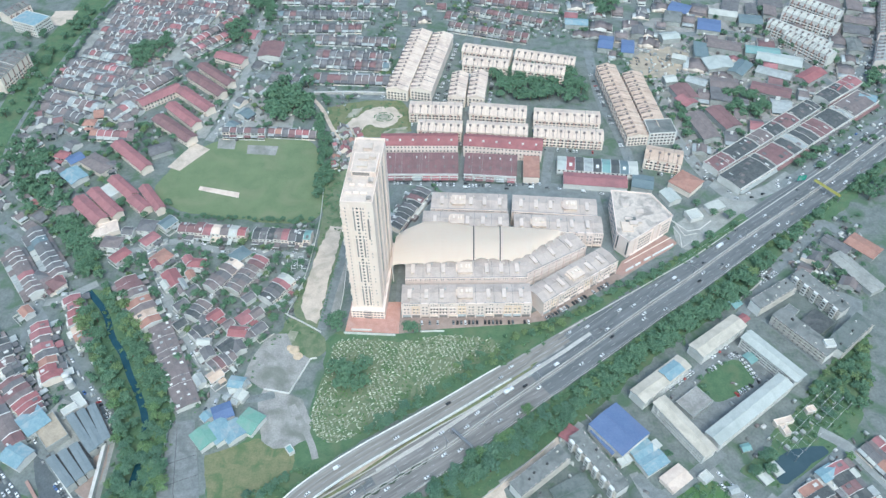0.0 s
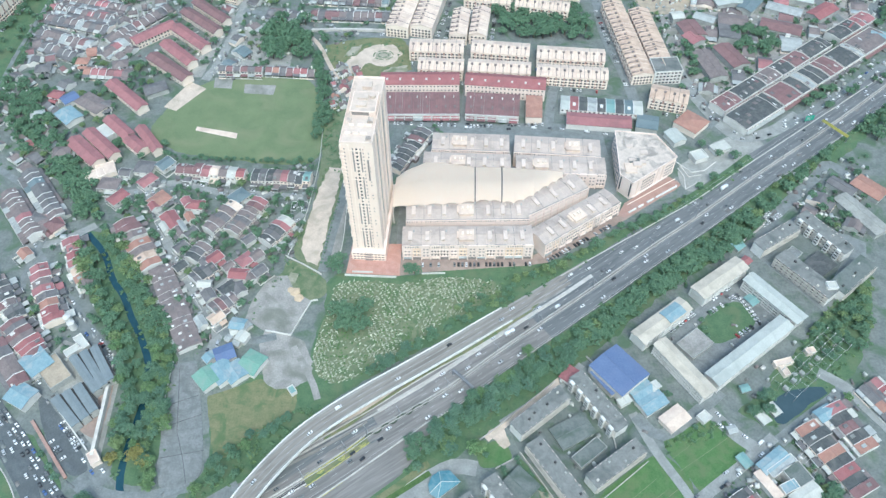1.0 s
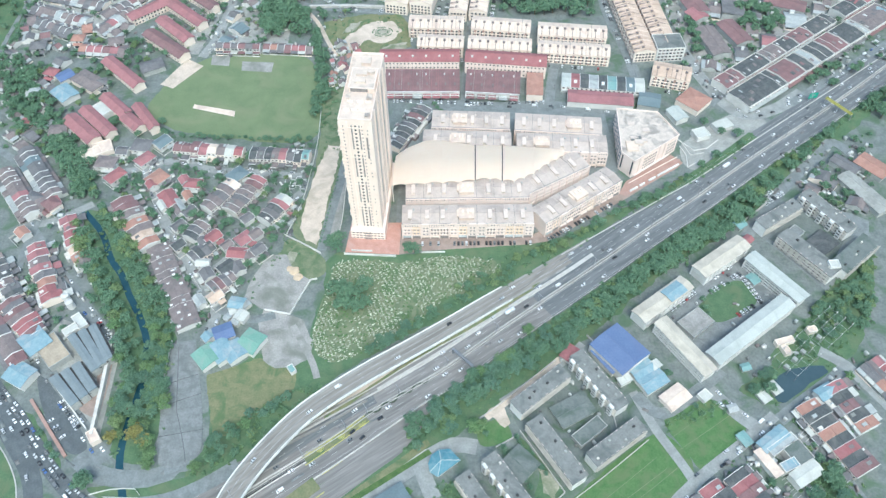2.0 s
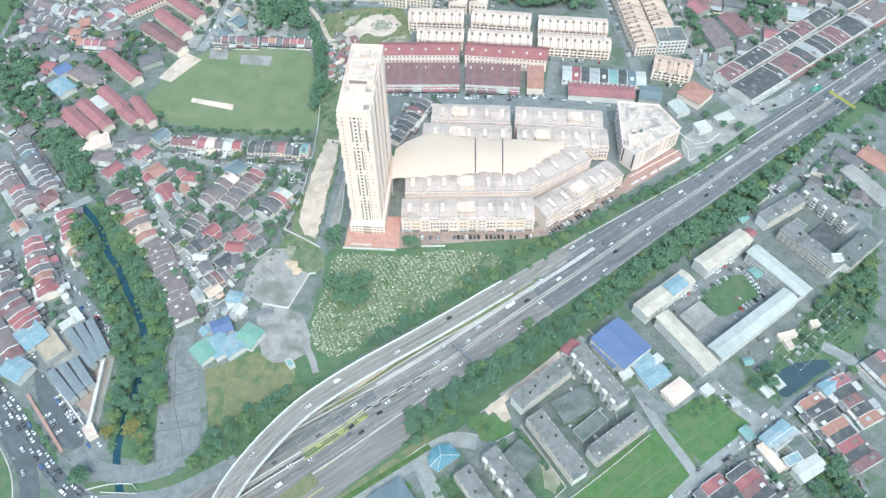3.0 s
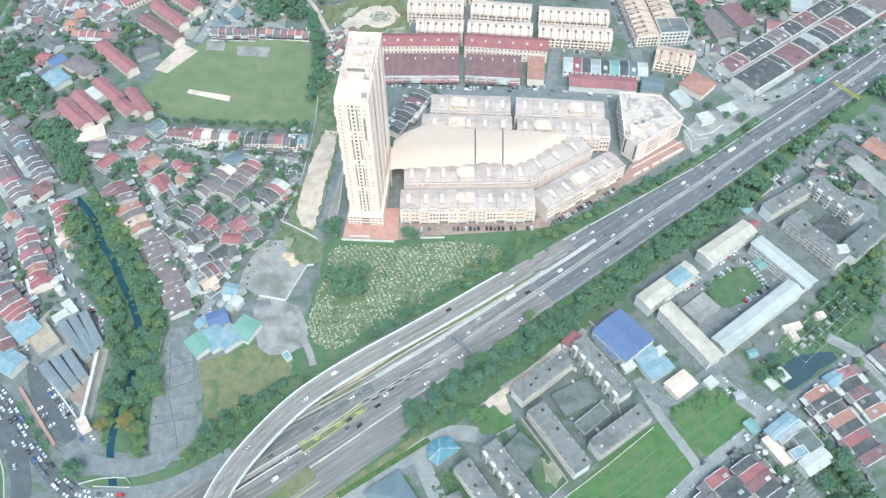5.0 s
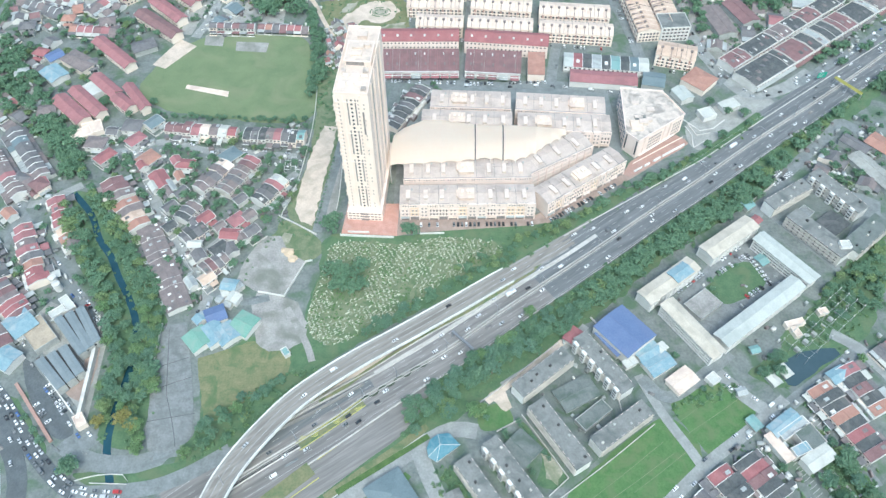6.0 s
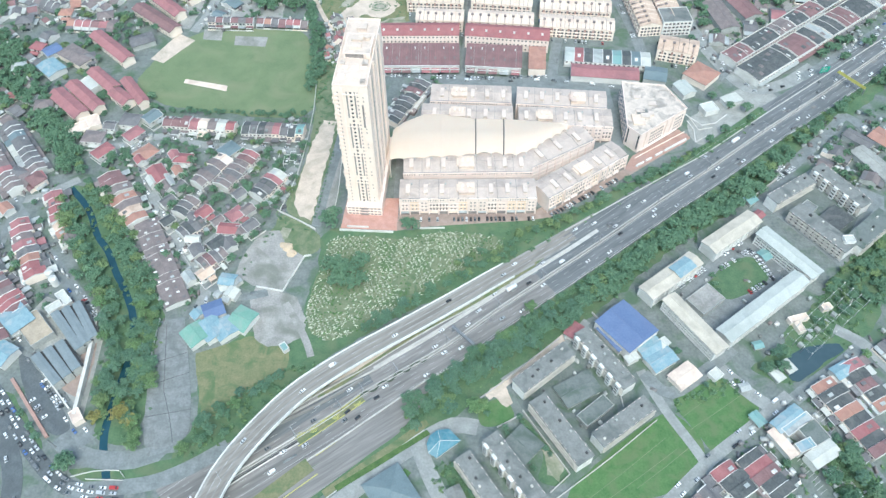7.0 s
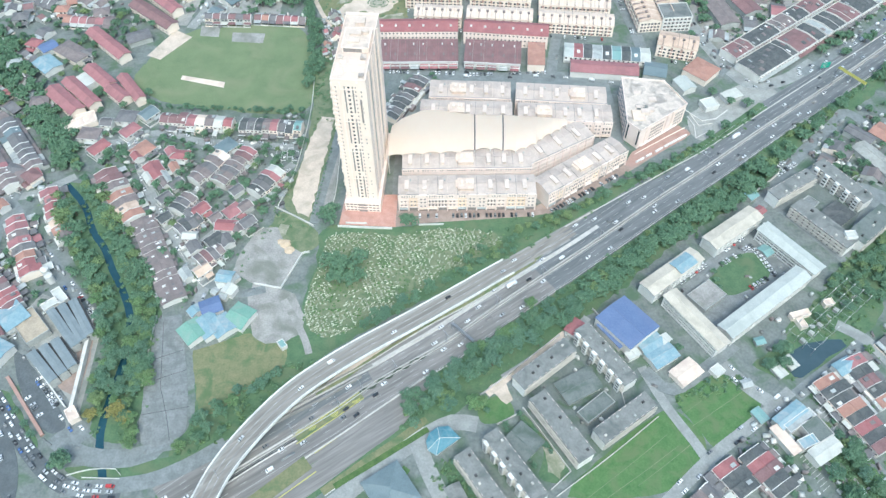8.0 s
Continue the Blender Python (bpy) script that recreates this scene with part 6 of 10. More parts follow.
def prism_on(ring, z0, z1):
    bm = bmesh.new()
    lo, hi = [bm.verts.new((x, y, z0)) for x, y in ring], [bm.verts.new((x, y, z1)) for x, y in ring]
    for i in range(len(ring)):
        bm.faces.new((lo[i], lo[(i + 1) % len(ring)], hi[(i + 1) % len(ring)], hi[i]))
    bm.faces.new(hi)
    bm.faces.new(lo[::-1])
    bmesh.ops.recalc_face_normals(bm, faces=bm.faces)
    return bm


office = tagged(part("office_block", prism_on(foot, -0.3, TOP), "shop_white"), "white office block with flat stained roof and angled front", "office block")
mid = Vector((sum(p[0] for p in foot) / 5, sum(p[1] for p in foot) / 5))
bm = strip(bmesh.new(), [Vector((*(mid + (Vector(p) - mid) * 1.004), TOP)) for p in foot + foot[:1]], 0.3, -0.3, 0, 1.1)
bmesh.ops.recalc_face_normals(bm, faces=bm.faces)
part("parapet", bm, "shop_white", office)
roof = part("roof", prism_on([mid + (Vector(p) - mid) * 0.985 for p in foot], TOP + 0.02, TOP + 0.14), "office_roof", office)
part("plant_deck", boxes((142.5, 151.5, 425.5, 436.5, TOP + 0.1, TOP + 1.2), (142.2, 142.5, 425.2, 436.8, TOP + 0.1, TOP + 1.9)), "cream_roof", roof)
for x, y, a, b, h in ((152.5, 434.5, 3.2, 2.4, 2.4), (157.5, 437.5, 2.2, 2.0, 1.6), (149.0, 440.5, 2.4, 1.6, 1.3), (160.5, 449.5, 3.0, 2.2, 0.8), (150.0, 457.5, 2.6, 1.8, 0.7)):
    part("plant_room", boxes((x - a, x + a, y - b, y + b, TOP + 0.1, TOP + h)), "housing", roof)
for x, y, a, b in ((150.5, 438.5, 3.6, 1.0), (154.5, 440.5, 1.0, 2.0)):
    part("duct", boxes((x - a, x + a, y - b, y + b, TOP + 0.1, TOP + 0.9)), "flat_roof", roof)


def on_face(i, j, t, z, out=0.04):
    """A pose on the wall from corner i to corner j, with y into the block."""
    p, q = Vector(foot[i]), Vector(foot[j])
    d = (q - p).normalized()
    nrm = Vector((d.y, -d.x))
    if nrm.dot(mid - p) > 0:
        nrm = -nrm
    r = p.lerp(q, t) + nrm * out
    return pose(r.x, r.y, z, 0, 0, math.degrees(math.atan2(nrm.y, nrm.x)) + 90)


def face_part(name, i, j, t, z, row, material):
    o = part(name, boxes(row), material, office)
    o.matrix_local = on_face(i, j, t, z)
    return o


# the long front: two tall gridded window groups between plain white walls
grid_pane = window_mesh(1.7, 2.2, "shop_glass")
for c, cols in ((0.14, 4), (0.62, 6)):
    for z in (3.2, 6.6, 10.0, 13.4):
        for k in range(cols):
            o = new("window", grid_pane)
            o.parent, o.matrix_local = office, on_face(2, 3, c + (k - (cols - 1) / 2) * 0.049, z)
    face_part("frame", 2, 3, c, 16.0, (-cols * 1.25 - 0.3, cols * 1.25 + 0.3, -0.5, 0.0, -0.9, -0.4), "shop_white")
for t in (0.30, 0.42, 0.86):
    face_part("pilaster", 2, 3, t, 0, (-0.6, 0.6, -0.7, 0.0, 0, TOP + 0.6), "shop_white")
face_part("canopy_slab", 2, 3, 0.55, 2.0, (-20, 20, -1.6, 0.0, -0.3, 0.0), "shop_white")
# the narrow end: a blank white wall between two dark glazed slots
for t in (0.10, 0.88):
    face_part("glass_slot", 3, 4, t, 0, (-0.6, 0.6, -0.08, 0.0, 3.0, TOP - 1.0), "glass")
# the long rear flank in blue-grey glass
for z in (3, 7, 11, 15):
    for k in range(9):
        o = new("window", window_mesh(3.8, 2.6, "blue_glass"))
        o.parent, o.matrix_local = office, on_face(0, 4, (k + 0.5) / 9, z)
area("paving", [(142.1, 410.1), (183.1, 440.0), (191.0, 431.0), (185.4, 424.7), (139.6, 394.0), (134.5, 397.0)], "terrace_brick", 0.2, "reddish-brown terrace before the office block", "terrace")
for p, q in (((143.5, 399.0), (150.0, 403.4)), ((152.0, 404.8), (156.5, 407.8)), ((160.0, 410.2), (166.0, 414.2)), ((168.0, 415.6), (187.0, 428.2))):
    band("wall", [p, q], 1.1, "trim_white", 0.1, 1.6, "low cream terrace wall in short lengths", "wall", "", step=4)
band("kerb", [(144.0, 408.0), (164.0, 421.5), (187.5, 437.0)], 0.6, "cream_wall", 0.1, 0.5, "pale step along the brown terrace", "kerb", step=4)
DARKER = ("black", "grey", "grey", "silver", "white", "black", "black")
for p, q in zip([(191.9, 457.8), (202.8, 444.5), (214.2, 447.1), (225.5, 457.0)], [(202.8, 444.5), (214.2, 447.1), (225.5, 457.0)]):
    band("kerb", [p, q], 0.8, "parapet_white", 0.1, 0.5, "pale kerb round the guardhouse island", "kerb", step=3)
for p, q in zip([(192.1, 449.8), (195.5, 439.3), (194.0, 425.3), (206.9, 434.2)], [(195.5, 439.3), (194.0, 425.3), (206.9, 434.2)]):
    band("kerb", [p, q], 0.6, "parapet_white", 0.1, 0.5, "pale zigzag kerb of the access lane", "kerb", step=3)
for p, q in zip([(194.7, 453.8), (199.1, 439.3), (210.4, 441.9)], [(199.1, 439.3), (210.4, 441.9)]):
    band("kerb", [p, q], 0.5, "old_wall", 0.1, 0.45, "pale kerb of the access lane", "kerb", step=3)
parked((-52, 506.5), (10, 503.5), 2.9, 0.7)
parked((18, 502.0), (84, 504.5), 2.9, 0.7)
parked((-10, 481.0), (124, 470.5), 3.0, 0.35)
for k in range(26):
    tree(-55 + k * 5.6 + rnd.uniform(-1.5, 1.5), 505.6 - k * 0.1 + rnd.uniform(-1.0, 1.0) + (1.6 if k < 12 else 0), rnd.uniform(0.9, 1.8))
parked((-30, 346.5), (62, 347.5), 2.9, 0.7, colours=DARKER)
parked((76, 351), (134, 390), 2.9, 0.75, colours=DARKER)
building("kiosk", (209.5, 466.6), (213.1, 456.5), 12, 4, "flat", "white_wall", "white_roof", label="small white flat-roofed guardhouse by the road", category="kiosk")
building("kiosk", (224.9, 468.6), (238.2, 474.8), 9, 4, "slab", "white_wall", "white_roof", label="small white flat-roofed kiosk by the road", category="kiosk")

# ---- red and brown rows behind the shops ----
for a, b in (((-60, 553), (11, 553)), ((17, 553), (89, 545))):
    s, w = building("row_building", a, b, 18, 13, "gable", "shop_white", "red_roof", 4.2, (3, int(abs(b[0] - a[0]) / 3.3), 1.3, 1.4, "f"), 0.3, "white three-storey row with a red pitched roof", "shop row", "red roofed rows")
    for i in range(6):
        x = -w / 2 + w * (i + 0.5) / 6
        part("roof_hatch", boxes((x - 0.9, x + 0.9, -5.0, -3.4, 15, 16.4)), "white_wall", s)
        part("roof_seam", boxes((x + 2.5, x + 2.8, -0.5, 0.5, 17.2, 17.7)), "maroon_roof", s)
for a, b in (((-54, 524), (11, 524)), ((17, 524), (64, 520))):
    s, w = building("row_building", a, b, 26, 7, "shed", "white_wall", "maroon_roof", 3.0, None, 0.3, "low row under a broad maroon roof", "shop row", "maroon roofed rows")
    n = int(w / 8)
    part("gutter", boxes((-w / 2, w / 2, -13.7, -13.3, 6.7, 7.4)), "trim_white", s)
    part("rail", boxes((-w / 2, w / 2, -15.6, -15.3, 4.3, 5.0)), "trim_white", s)
    for i in range(n):
        x = -w / 2 + w * (i + 0.5) / n
        part("awning", prism(bmesh.new(), [(-17.5, 3.0), (-13.0, 4.2), (-13.0, 4.4), (-17.5, 3.2)], x - 3.5, x + 3.5), rnd.choice(("pale_sheet", "maroon_roof", "pink_roof")), s)
        for dx in (0.0, 1.9, 3.9):
            part("roof_seam", prism(bmesh.new(), [(-13, 7.3), (13, 10.2), (13, 10.46), (-13, 7.56)], x + dx, x + dx + 0.16), rnd.choice(("brown_roof", "pink_roof", "grey_wall")), s)
        if rnd.random() < 0.7:
            part("water_tank", boxes((x - 1.5, x - 0.5, 6.0, 7.2, 9.2, 11.0)), "trim_white", s)
        part("roof_light", prism(bmesh.new(), [(-6, 8.05), (-3, 8.39), (-3, 8.75), (-6, 8.4)], x - 0.8, x + 0.8), "brown_roof", s)
building("row_building", (70, 519), (84, 518), 26, 7.5, "shed", "cream_wall", "orange_roof", 3.0, None, 0.3, "low shop under an orange roof", "shop row", "maroon roofed rows")
UNITS = ("aqua_white_roof", "red_roof", "tar_roof", "pale_sheet", "tar_roof", "teal_roof", "tar_roof", "slate_roof", "white_roof")
for k, top in enumerate(UNITS):
    a, b = Vector((101.5, 527.5)).lerp(Vector((173.0, 519.0)), k / 9), Vector((101.5, 527.5)).lerp(Vector((173.0, 519.0)), (k + 1) / 9)
    s, w = building("shophouse", a, b, 19, 6.4, "gable", "white_wall", top, 1.8, None, 0.0, "narrow shophouse with a " + {"aqua_white_roof": "pale aqua", "red_roof": "red", "tar_roof": "blackish", "pale_sheet": "pale metal", "teal_roof": "teal", "slate_roof": "slate grey", "white_roof": "whitish"}[top] + " roof in a mixed row", "shophouse", "coloured shophouses")
    part("party_wall", prism(bmesh.new(), [(-9.6, 6.3), (0, 8.2), (9.6, 6.3), (9.6, 6.9), (0, 8.8), (-9.6, 6.9)], w / 2 - 0.18, w / 2 + 0.18), "trim_white", s)
    part("balcony", boxes((-w / 2 + 0.5, w / 2 - 0.5, -11.3, -9.5, 3.2, 3.4), (-w / 2 + 0.5, w / 2 - 0.5, -11.3, -11.1, 3.4, 4.5)), "trim_white", s)
    for x in (-w / 4, w / 4):
        o = new("window", window_mesh(1.6, 1.5, "glass"))
        o.parent, o.location = s, (x, -9.52, 5.1)
    if k in (1, 4, 7):
        part("roof_hatch", boxes((-1.3, 1.3, -5.0, -1.5, 6.9, 8.4)), "trim_white", s)
building("row_building", (104.9, 506.7), (160.5, 500.5), 16, 6, "gable", "white_wall", "pink_roof", 2.0, None, 0.3, "low shop row with a faded red roof", "shop row")
building("row_building", (165.7, 503.4), (183.6, 498.9), 18, 6, "gable", "grey_wall", "slate_roof", 2.0, None, 0.3, "low hall with a dark grey roof", "hall")
building("hall", (205.3, 509.1), (220.8, 493.7), 22, 6, "hip", "cream_wall", "orange_roof", 3.0, None, 0.5, "small hall with a faded orange-red hipped roof", "hall")
building("hall", (192.7, 491.4), (199.1, 477.3), 12, 5, "gable", "white_wall", "aqua_white_roof", 2.0, None, 0.5, "small hall with a pale mint roof", "hall")

# ---- cream apartment rows ----
def flats(a, b, depth=15, h=11, unit=7.0, face="f", top="cream_roof", wall="cream_wall", label="cream four-storey apartment row with a pitched roof"):
    s, w = building("apartment_block", a, b, depth, h, "gable", wall, top, 3.0, None, 0.3, label, "apartment row", "apartment rows")
    n = max(3, int(w / unit))
    p, q = Vector(a), Vector(b)
    off = Vector((-(q - p).y, (q - p).x)).normalized() * (depth / 2 + 4.5)
    for side in (-1, 1):
        parked(p + off * side, q + off * side, 2.9, 0.5)
    windows(s, w, depth, [1.9, 5.1, 8.3], n * 2, 1.8, 1.8, face)
    for i in range(n):
        x = -w / 2 + w * (i + 0.5) / n
        part("roof_vent", boxes((x - 1.1, x + 1.1, -3.0, -0.9, h + 1.6, h + 3.4), (x - 0.25, x + 0.25, -depth / 2, -3.0, h - 0.1, h + 2.2)), "brown_roof", s)
        if i:
            part("fire_wall", prism(bmesh.new(), [(-depth / 2, h), (0, h + 3.0), (depth / 2, h), (depth / 2, h + 0.45), (0, h + 3.5), (-depth / 2, h + 0.45)], x - w / n / 2 - 0.15, x - w / n / 2 + 0.15), rnd.choice((wall, "tan_roof", "brown_roof")), s)
        bm = boxes((x - 0.9, x + 0.9, -depth / 2 - 0.09, -depth / 2, 0.4, h - 0.9))
        for z in (3.3, 6.5):
            box(bm, x - 1.1, x + 1.1, -depth / 2 - 0.9, -depth / 2, z - 0.2, z + 0.7, 1)
        part("facade_bay", bm, ["terrace_brick", wall], s)
    return s


for a, b in (((-35.5, 607.4), (16.0, 604.5)), ((23.7, 605.4), (78.5, 598.7)), ((85.4, 595.9), (148.5, 589.3))):
    flats(a, b, 20)
for a, b in (((-26.5, 578.9), (15.5, 575.3)), ((19.8, 576.2), (77.5, 570.7)), ((83.2, 568.9), (147.7, 561.8))):
    flats(a, b, 18)
for a, b in (((18.9, 717.6), (70.7, 704.9)), ((75.0, 706.0), (136.5, 689.2)), ((18.5, 691.8), (65.9, 684.0)), ((70.5, 681.8), (123.8, 670.9))):
    flats(a, b, 17, 11)
for a, b in (((-25.8, 749.7), (-49.5, 634.6)), ((-2.5, 743.6), (-25.6, 634.5))):
    flats(a, b, 22, 12, face="fr")
for a, b in (((15.2, 667.1), (10.6, 622.6)), ((35.7, 669.1), (29.7, 622.5))):
    flats(a, b, 17, 11, face="fr")
for a, b in (((167.4, 680.4), (180.2, 560.0)), ((192.2, 666.5), (201.3, 570.4))):
    flats(a, b, 20, 11, face="fr", top="tan_roof", label="four-storey apartment row with a tan tiled roof")
building("office_block", (201.5, 581.9), (203.2, 560.8), 26, 14, "flat", "white_wall", "flat_roof", win=(4, 6, 2.2, 1.6, "fr"), label="pale office block at the end of the flats", category="office block")
flats((182.5, 536.2), (214.1, 527.0), 20, 12, top="tan_roof", label="short four-storey apartment row with a tan roof")

# ---- school above the field ----
def school(a, b, depth, top="pink_roof", h=7.0, label="long school block with a faded red roof"):
    return building("school_block", a, b, depth, h, "gable", "cream_wall", top, 2.6, (2, 12, 1.6, 1.5, "fb"), 1.0, label, "school block", "school blocks")


for a, b, d in (((-309.3, 556.4), (-271.2, 520.4), 11), ((-309.9, 489.4), (-279.0, 459.4), 10), ((-297.1, 506.1), (-272.8, 482.8), 10), ((-319.9, 478.7), (-290.5, 451.3), 12), ((-272.3, 479.8), (-256.7, 465.9), 10), ((-266.2, 493.8), (-244.2, 465.6), 8),
                ((-305.9, 620.1), (-274.1, 649.8), 13), ((-270.7, 644.8), (-233.1, 610.3), 11), ((-274.5, 618.1), (-240.9, 585.4), 11), ((-246.9, 711.2), (-215.4, 697.5), 13)):
    school(a, b, d)
for a, b, d in (((-282.0, 597.3), (-240.3, 562.4), 12), ((-267.0, 672.7), (-226.4, 636.6), 11), ((-259.4, 689.9), (-221.0, 654.7), 10)):
    school(a, b, d, "maroon_roof", 7.0, "long school block with a dark maroon-brown roof")
building("school_hall", (-301.7, 496.4), (-288.3, 485.6), 11, 6, "flat", "white_wall", "white_roof", label="white flat roof between school blocks", category="hall")
building("hall", (-347.1, 531.7), (-337.4, 541.0), 12, 5, "gable", "white_wall", "blue_roof", 1.5, label="small hall with a blue metal roof", category="hall")
building("hall", (-343.0, 519.4), (-327.6, 505.8), 16, 5, "gable", "white_wall", "sky_roof", 1.5, label="hall with a pale sky-blue roof", category="hall")
building("school_block", (-330.7, 536.5), (-306.1, 519.4), 16, 6, "hip", "cream_wall", "brown_roof", 2.5, label="low school block with a brown hipped roof", category="school block", group="school blocks")
building("hall", (-289.9, 442.4), (-276.2, 448.8), 14, 4, "flat", "cream_wall", "cream_roof", label="pale flat roofed hall by the trees", category="hall")
building("hall", (-296.2, 434.0), (-283.3, 442.3), 11, 4.6, "flat", "cream_wall", "cream_roof", label="pale flat roofed annex by the trees", category="hall")
building("staff_house", (-276.3, 545.4), (-258.9, 555.0), 14, 5, "hip", "grey_wall", "grey_roof", 2.0, label="grey roofed staff house beside the field", category="house")
row((-213.8, 577.6), (-172.7, 575.8), "grey", 14, 7.0)
row((-170.6, 579.3), (-124.0, 575.6), "red", 14, 7.0)

# ---- houses between field and canal ----
ROOF_WORDS.update({"tar_roof": "blackish", "cream_roof": "cream", "white_roof": "whitish metal", "teal_roof": "teal metal", "tan_roof": "tan"})


def terrace(a, b, depth, tops, porch, h, rise):
    """Houses in a row from a to b, each with its own roof colour and extensions; porch: the side of the car porches."""
    a, b = Vector(a), Vector(b)
    side = Vector((a.y - b.y, b.x - a.x)).normalized()
    for k, top in enumerate(tops):
        deep = depth - rnd.choice((0, 0, 1.0, 2.0, 3.0))
        off = side * rnd.uniform(-0.9, 0.9)
        hh = h + rnd.choice((-0.4, -0.2, 0, 0, 0.3, 0.6))
        s, w = building("terrace_house", a.lerp(b, k / len(tops)) + off, a.lerp(b, (k + 1) / len(tops)) + off, deep, hh, "gable", rnd.choice(("white_wall", "white_wall", "old_wall", "cream_wall")), top, rise, None, 0.0, f"terrace house with pale walls and a {ROOF_WORDS[top]} pitched roof", "house", "terrace houses")
        d = deep / 2
        for x in ((-w / 2, w / 2) if k == 0 else (w / 2,)):
            if k and k < len(tops) - 1 and rnd.random() < 0.35:
                continue
            part("party_wall", prism(bmesh.new(), [(-d, hh - 0.1), (0, hh + rise - 0.1), (d, hh - 0.1), (d, hh + 0.5), (0, hh + rise + 0.5), (-d, hh + 0.5)], x - 0.15, x + 0.15), rnd.choice(("trim_white", "parapet_white")), s)
        reach = rnd.choice((3.0, 4.0, 5.0, 6.0))
        y0, y1 = sorted((porch * d, porch * (d + reach)))
        e = y0 if porch < 0 else y1
        x0, x1 = (-w / 2 + 0.3, w / 2 - 0.3) if rnd.random() < 0.5 else (-w / 2 + 0.3, w * rnd.uniform(0.05, 0.3))
        part("porch_roof", boxes((x0, x1, y0, y1, 2.8, 3.0), *((x, x + 0.25, e - 0.12, e + 0.12, -0.2, 2.8) for x in (x0 + 0.2, x1 - 0.4))), rnd.choice(("white_roof", "pale_sheet", "grey_roof", "brown_roof", "grey_roof", top)), s)
        if rnd.random() < 0.45:
            part("fascia", boxes((x0 - 0.1, x1 + 0.1, e - 0.13, e + 0.13, 2.6, 3.2)), "trim_white", s)
        if rnd.random() < 0.45:
            x, y = rnd.uniform(-w / 4, w / 4), rnd.choice((-1, 1)) * d * rnd.uniform(0.3, 0.6)
            z = hh + rise * (1 - abs(y) / d)
            part("dormer", boxes((x - 1.1, x + 1.1, y - 1.6, y + 1.6, z - 0.8, z + 0.55)), rnd.choice(("flat_roof", "pale_sheet", "parapet_white", "brown_roof", "grey_roof")), s)
        if porch < 0:
            for x in (-w / 4, w / 4):
                o = new("window", window_mesh(1.5, 1.3, "glass"))
                o.parent, o.matrix_local = s, pose(x, -d - 0.02, hh - 1.5)
        y0, y1 = sorted((-porch * d, -porch * (d + rnd.choice((1.6, 2.6, 3.6)))))
        part("kitchen", boxes((-w / 2 + 0.2, w / 2 - 0.2, y0, y1, -0.2, 2.9), (-w / 2, w / 2, y0, y1, 2.9, 3.05)), rnd.choice(("grey_wall", "flat_roof", "old_wall", "brown_roof", "grey_roof")), s)
        if rnd.random() < 0.35:
            x, y = rnd.uniform(-w / 3, w / 3), -porch * (d + 0.9)
            part("water_tank", boxes((x - 0.6, x + 0.6, y - 0.6, y + 0.6, 3.0, 4.3)), "trim_white", s)


def cottage(a, b, depth, top, form, h):
    """A detached house with a white-edged roof, a flat porch and a yard wall."""
    s, w = building("detached_house", a, b, depth, h, form, "white_wall", top, 2.0, None, 0.5, f"detached house with pale walls and a {ROOF_WORDS[top]} {'hipped' if form == 'hip' else 'pitched'} roof", "house", "detached houses")
    d = depth / 2
    for x0, x1, y0, y1 in ((-w / 2 - 0.7, w / 2 + 0.7, -d - 0.7, -d - 0.42), (-w / 2 - 0.7, w / 2 + 0.7, d + 0.42, d + 0.7)):
        part("fascia", boxes((x0, x1, y0, y1, h - 0.35, h + 0.15)), "parapet_white", s)
    if form == "gable":
        for x in (-w / 2 - 0.55, w / 2 + 0.55):
            part("barge_board", prism(bmesh.new(), [(-d - 0.6, h - 0.2), (0, h + 1.85), (d + 0.6, h - 0.2), (d + 0.6, h + 0.25), (0, h + 2.35), (-d - 0.6, h + 0.25)], x - 0.16, x + 0.16), "parapet_white", s)
    if w > 9:
        part("porch_roof", boxes((-w * 0.1, w * 0.42, -d - 3.8, -d, 2.5, 2.7), (-w * 0.08, -w * 0.08 + 0.25, -d - 3.6, -d - 3.35, -0.2, 2.5), (w * 0.38, w * 0.38 + 0.25, -d - 3.6, -d - 3.35, -0.2, 2.5)), rnd.choice(("white_roof", top, "pale_sheet", "grey_roof")), s)
        for x in (-w / 4, w / 4):
            o = new("window", window_mesh(1.5, 1.3, "glass"))
            o.parent, o.location = s, (x, -d - 0.02, h - 1.4)
        part("yard_wall", boxes((-w / 2 - 1.5, w / 2 + 1.5, -d - 5.2, -d - 5.0, -0.2, 1.4), (-w / 2 - 1.5, -w / 2 - 1.3, -d - 5.0, d, -0.2, 1.4)), "parapet_white", s)


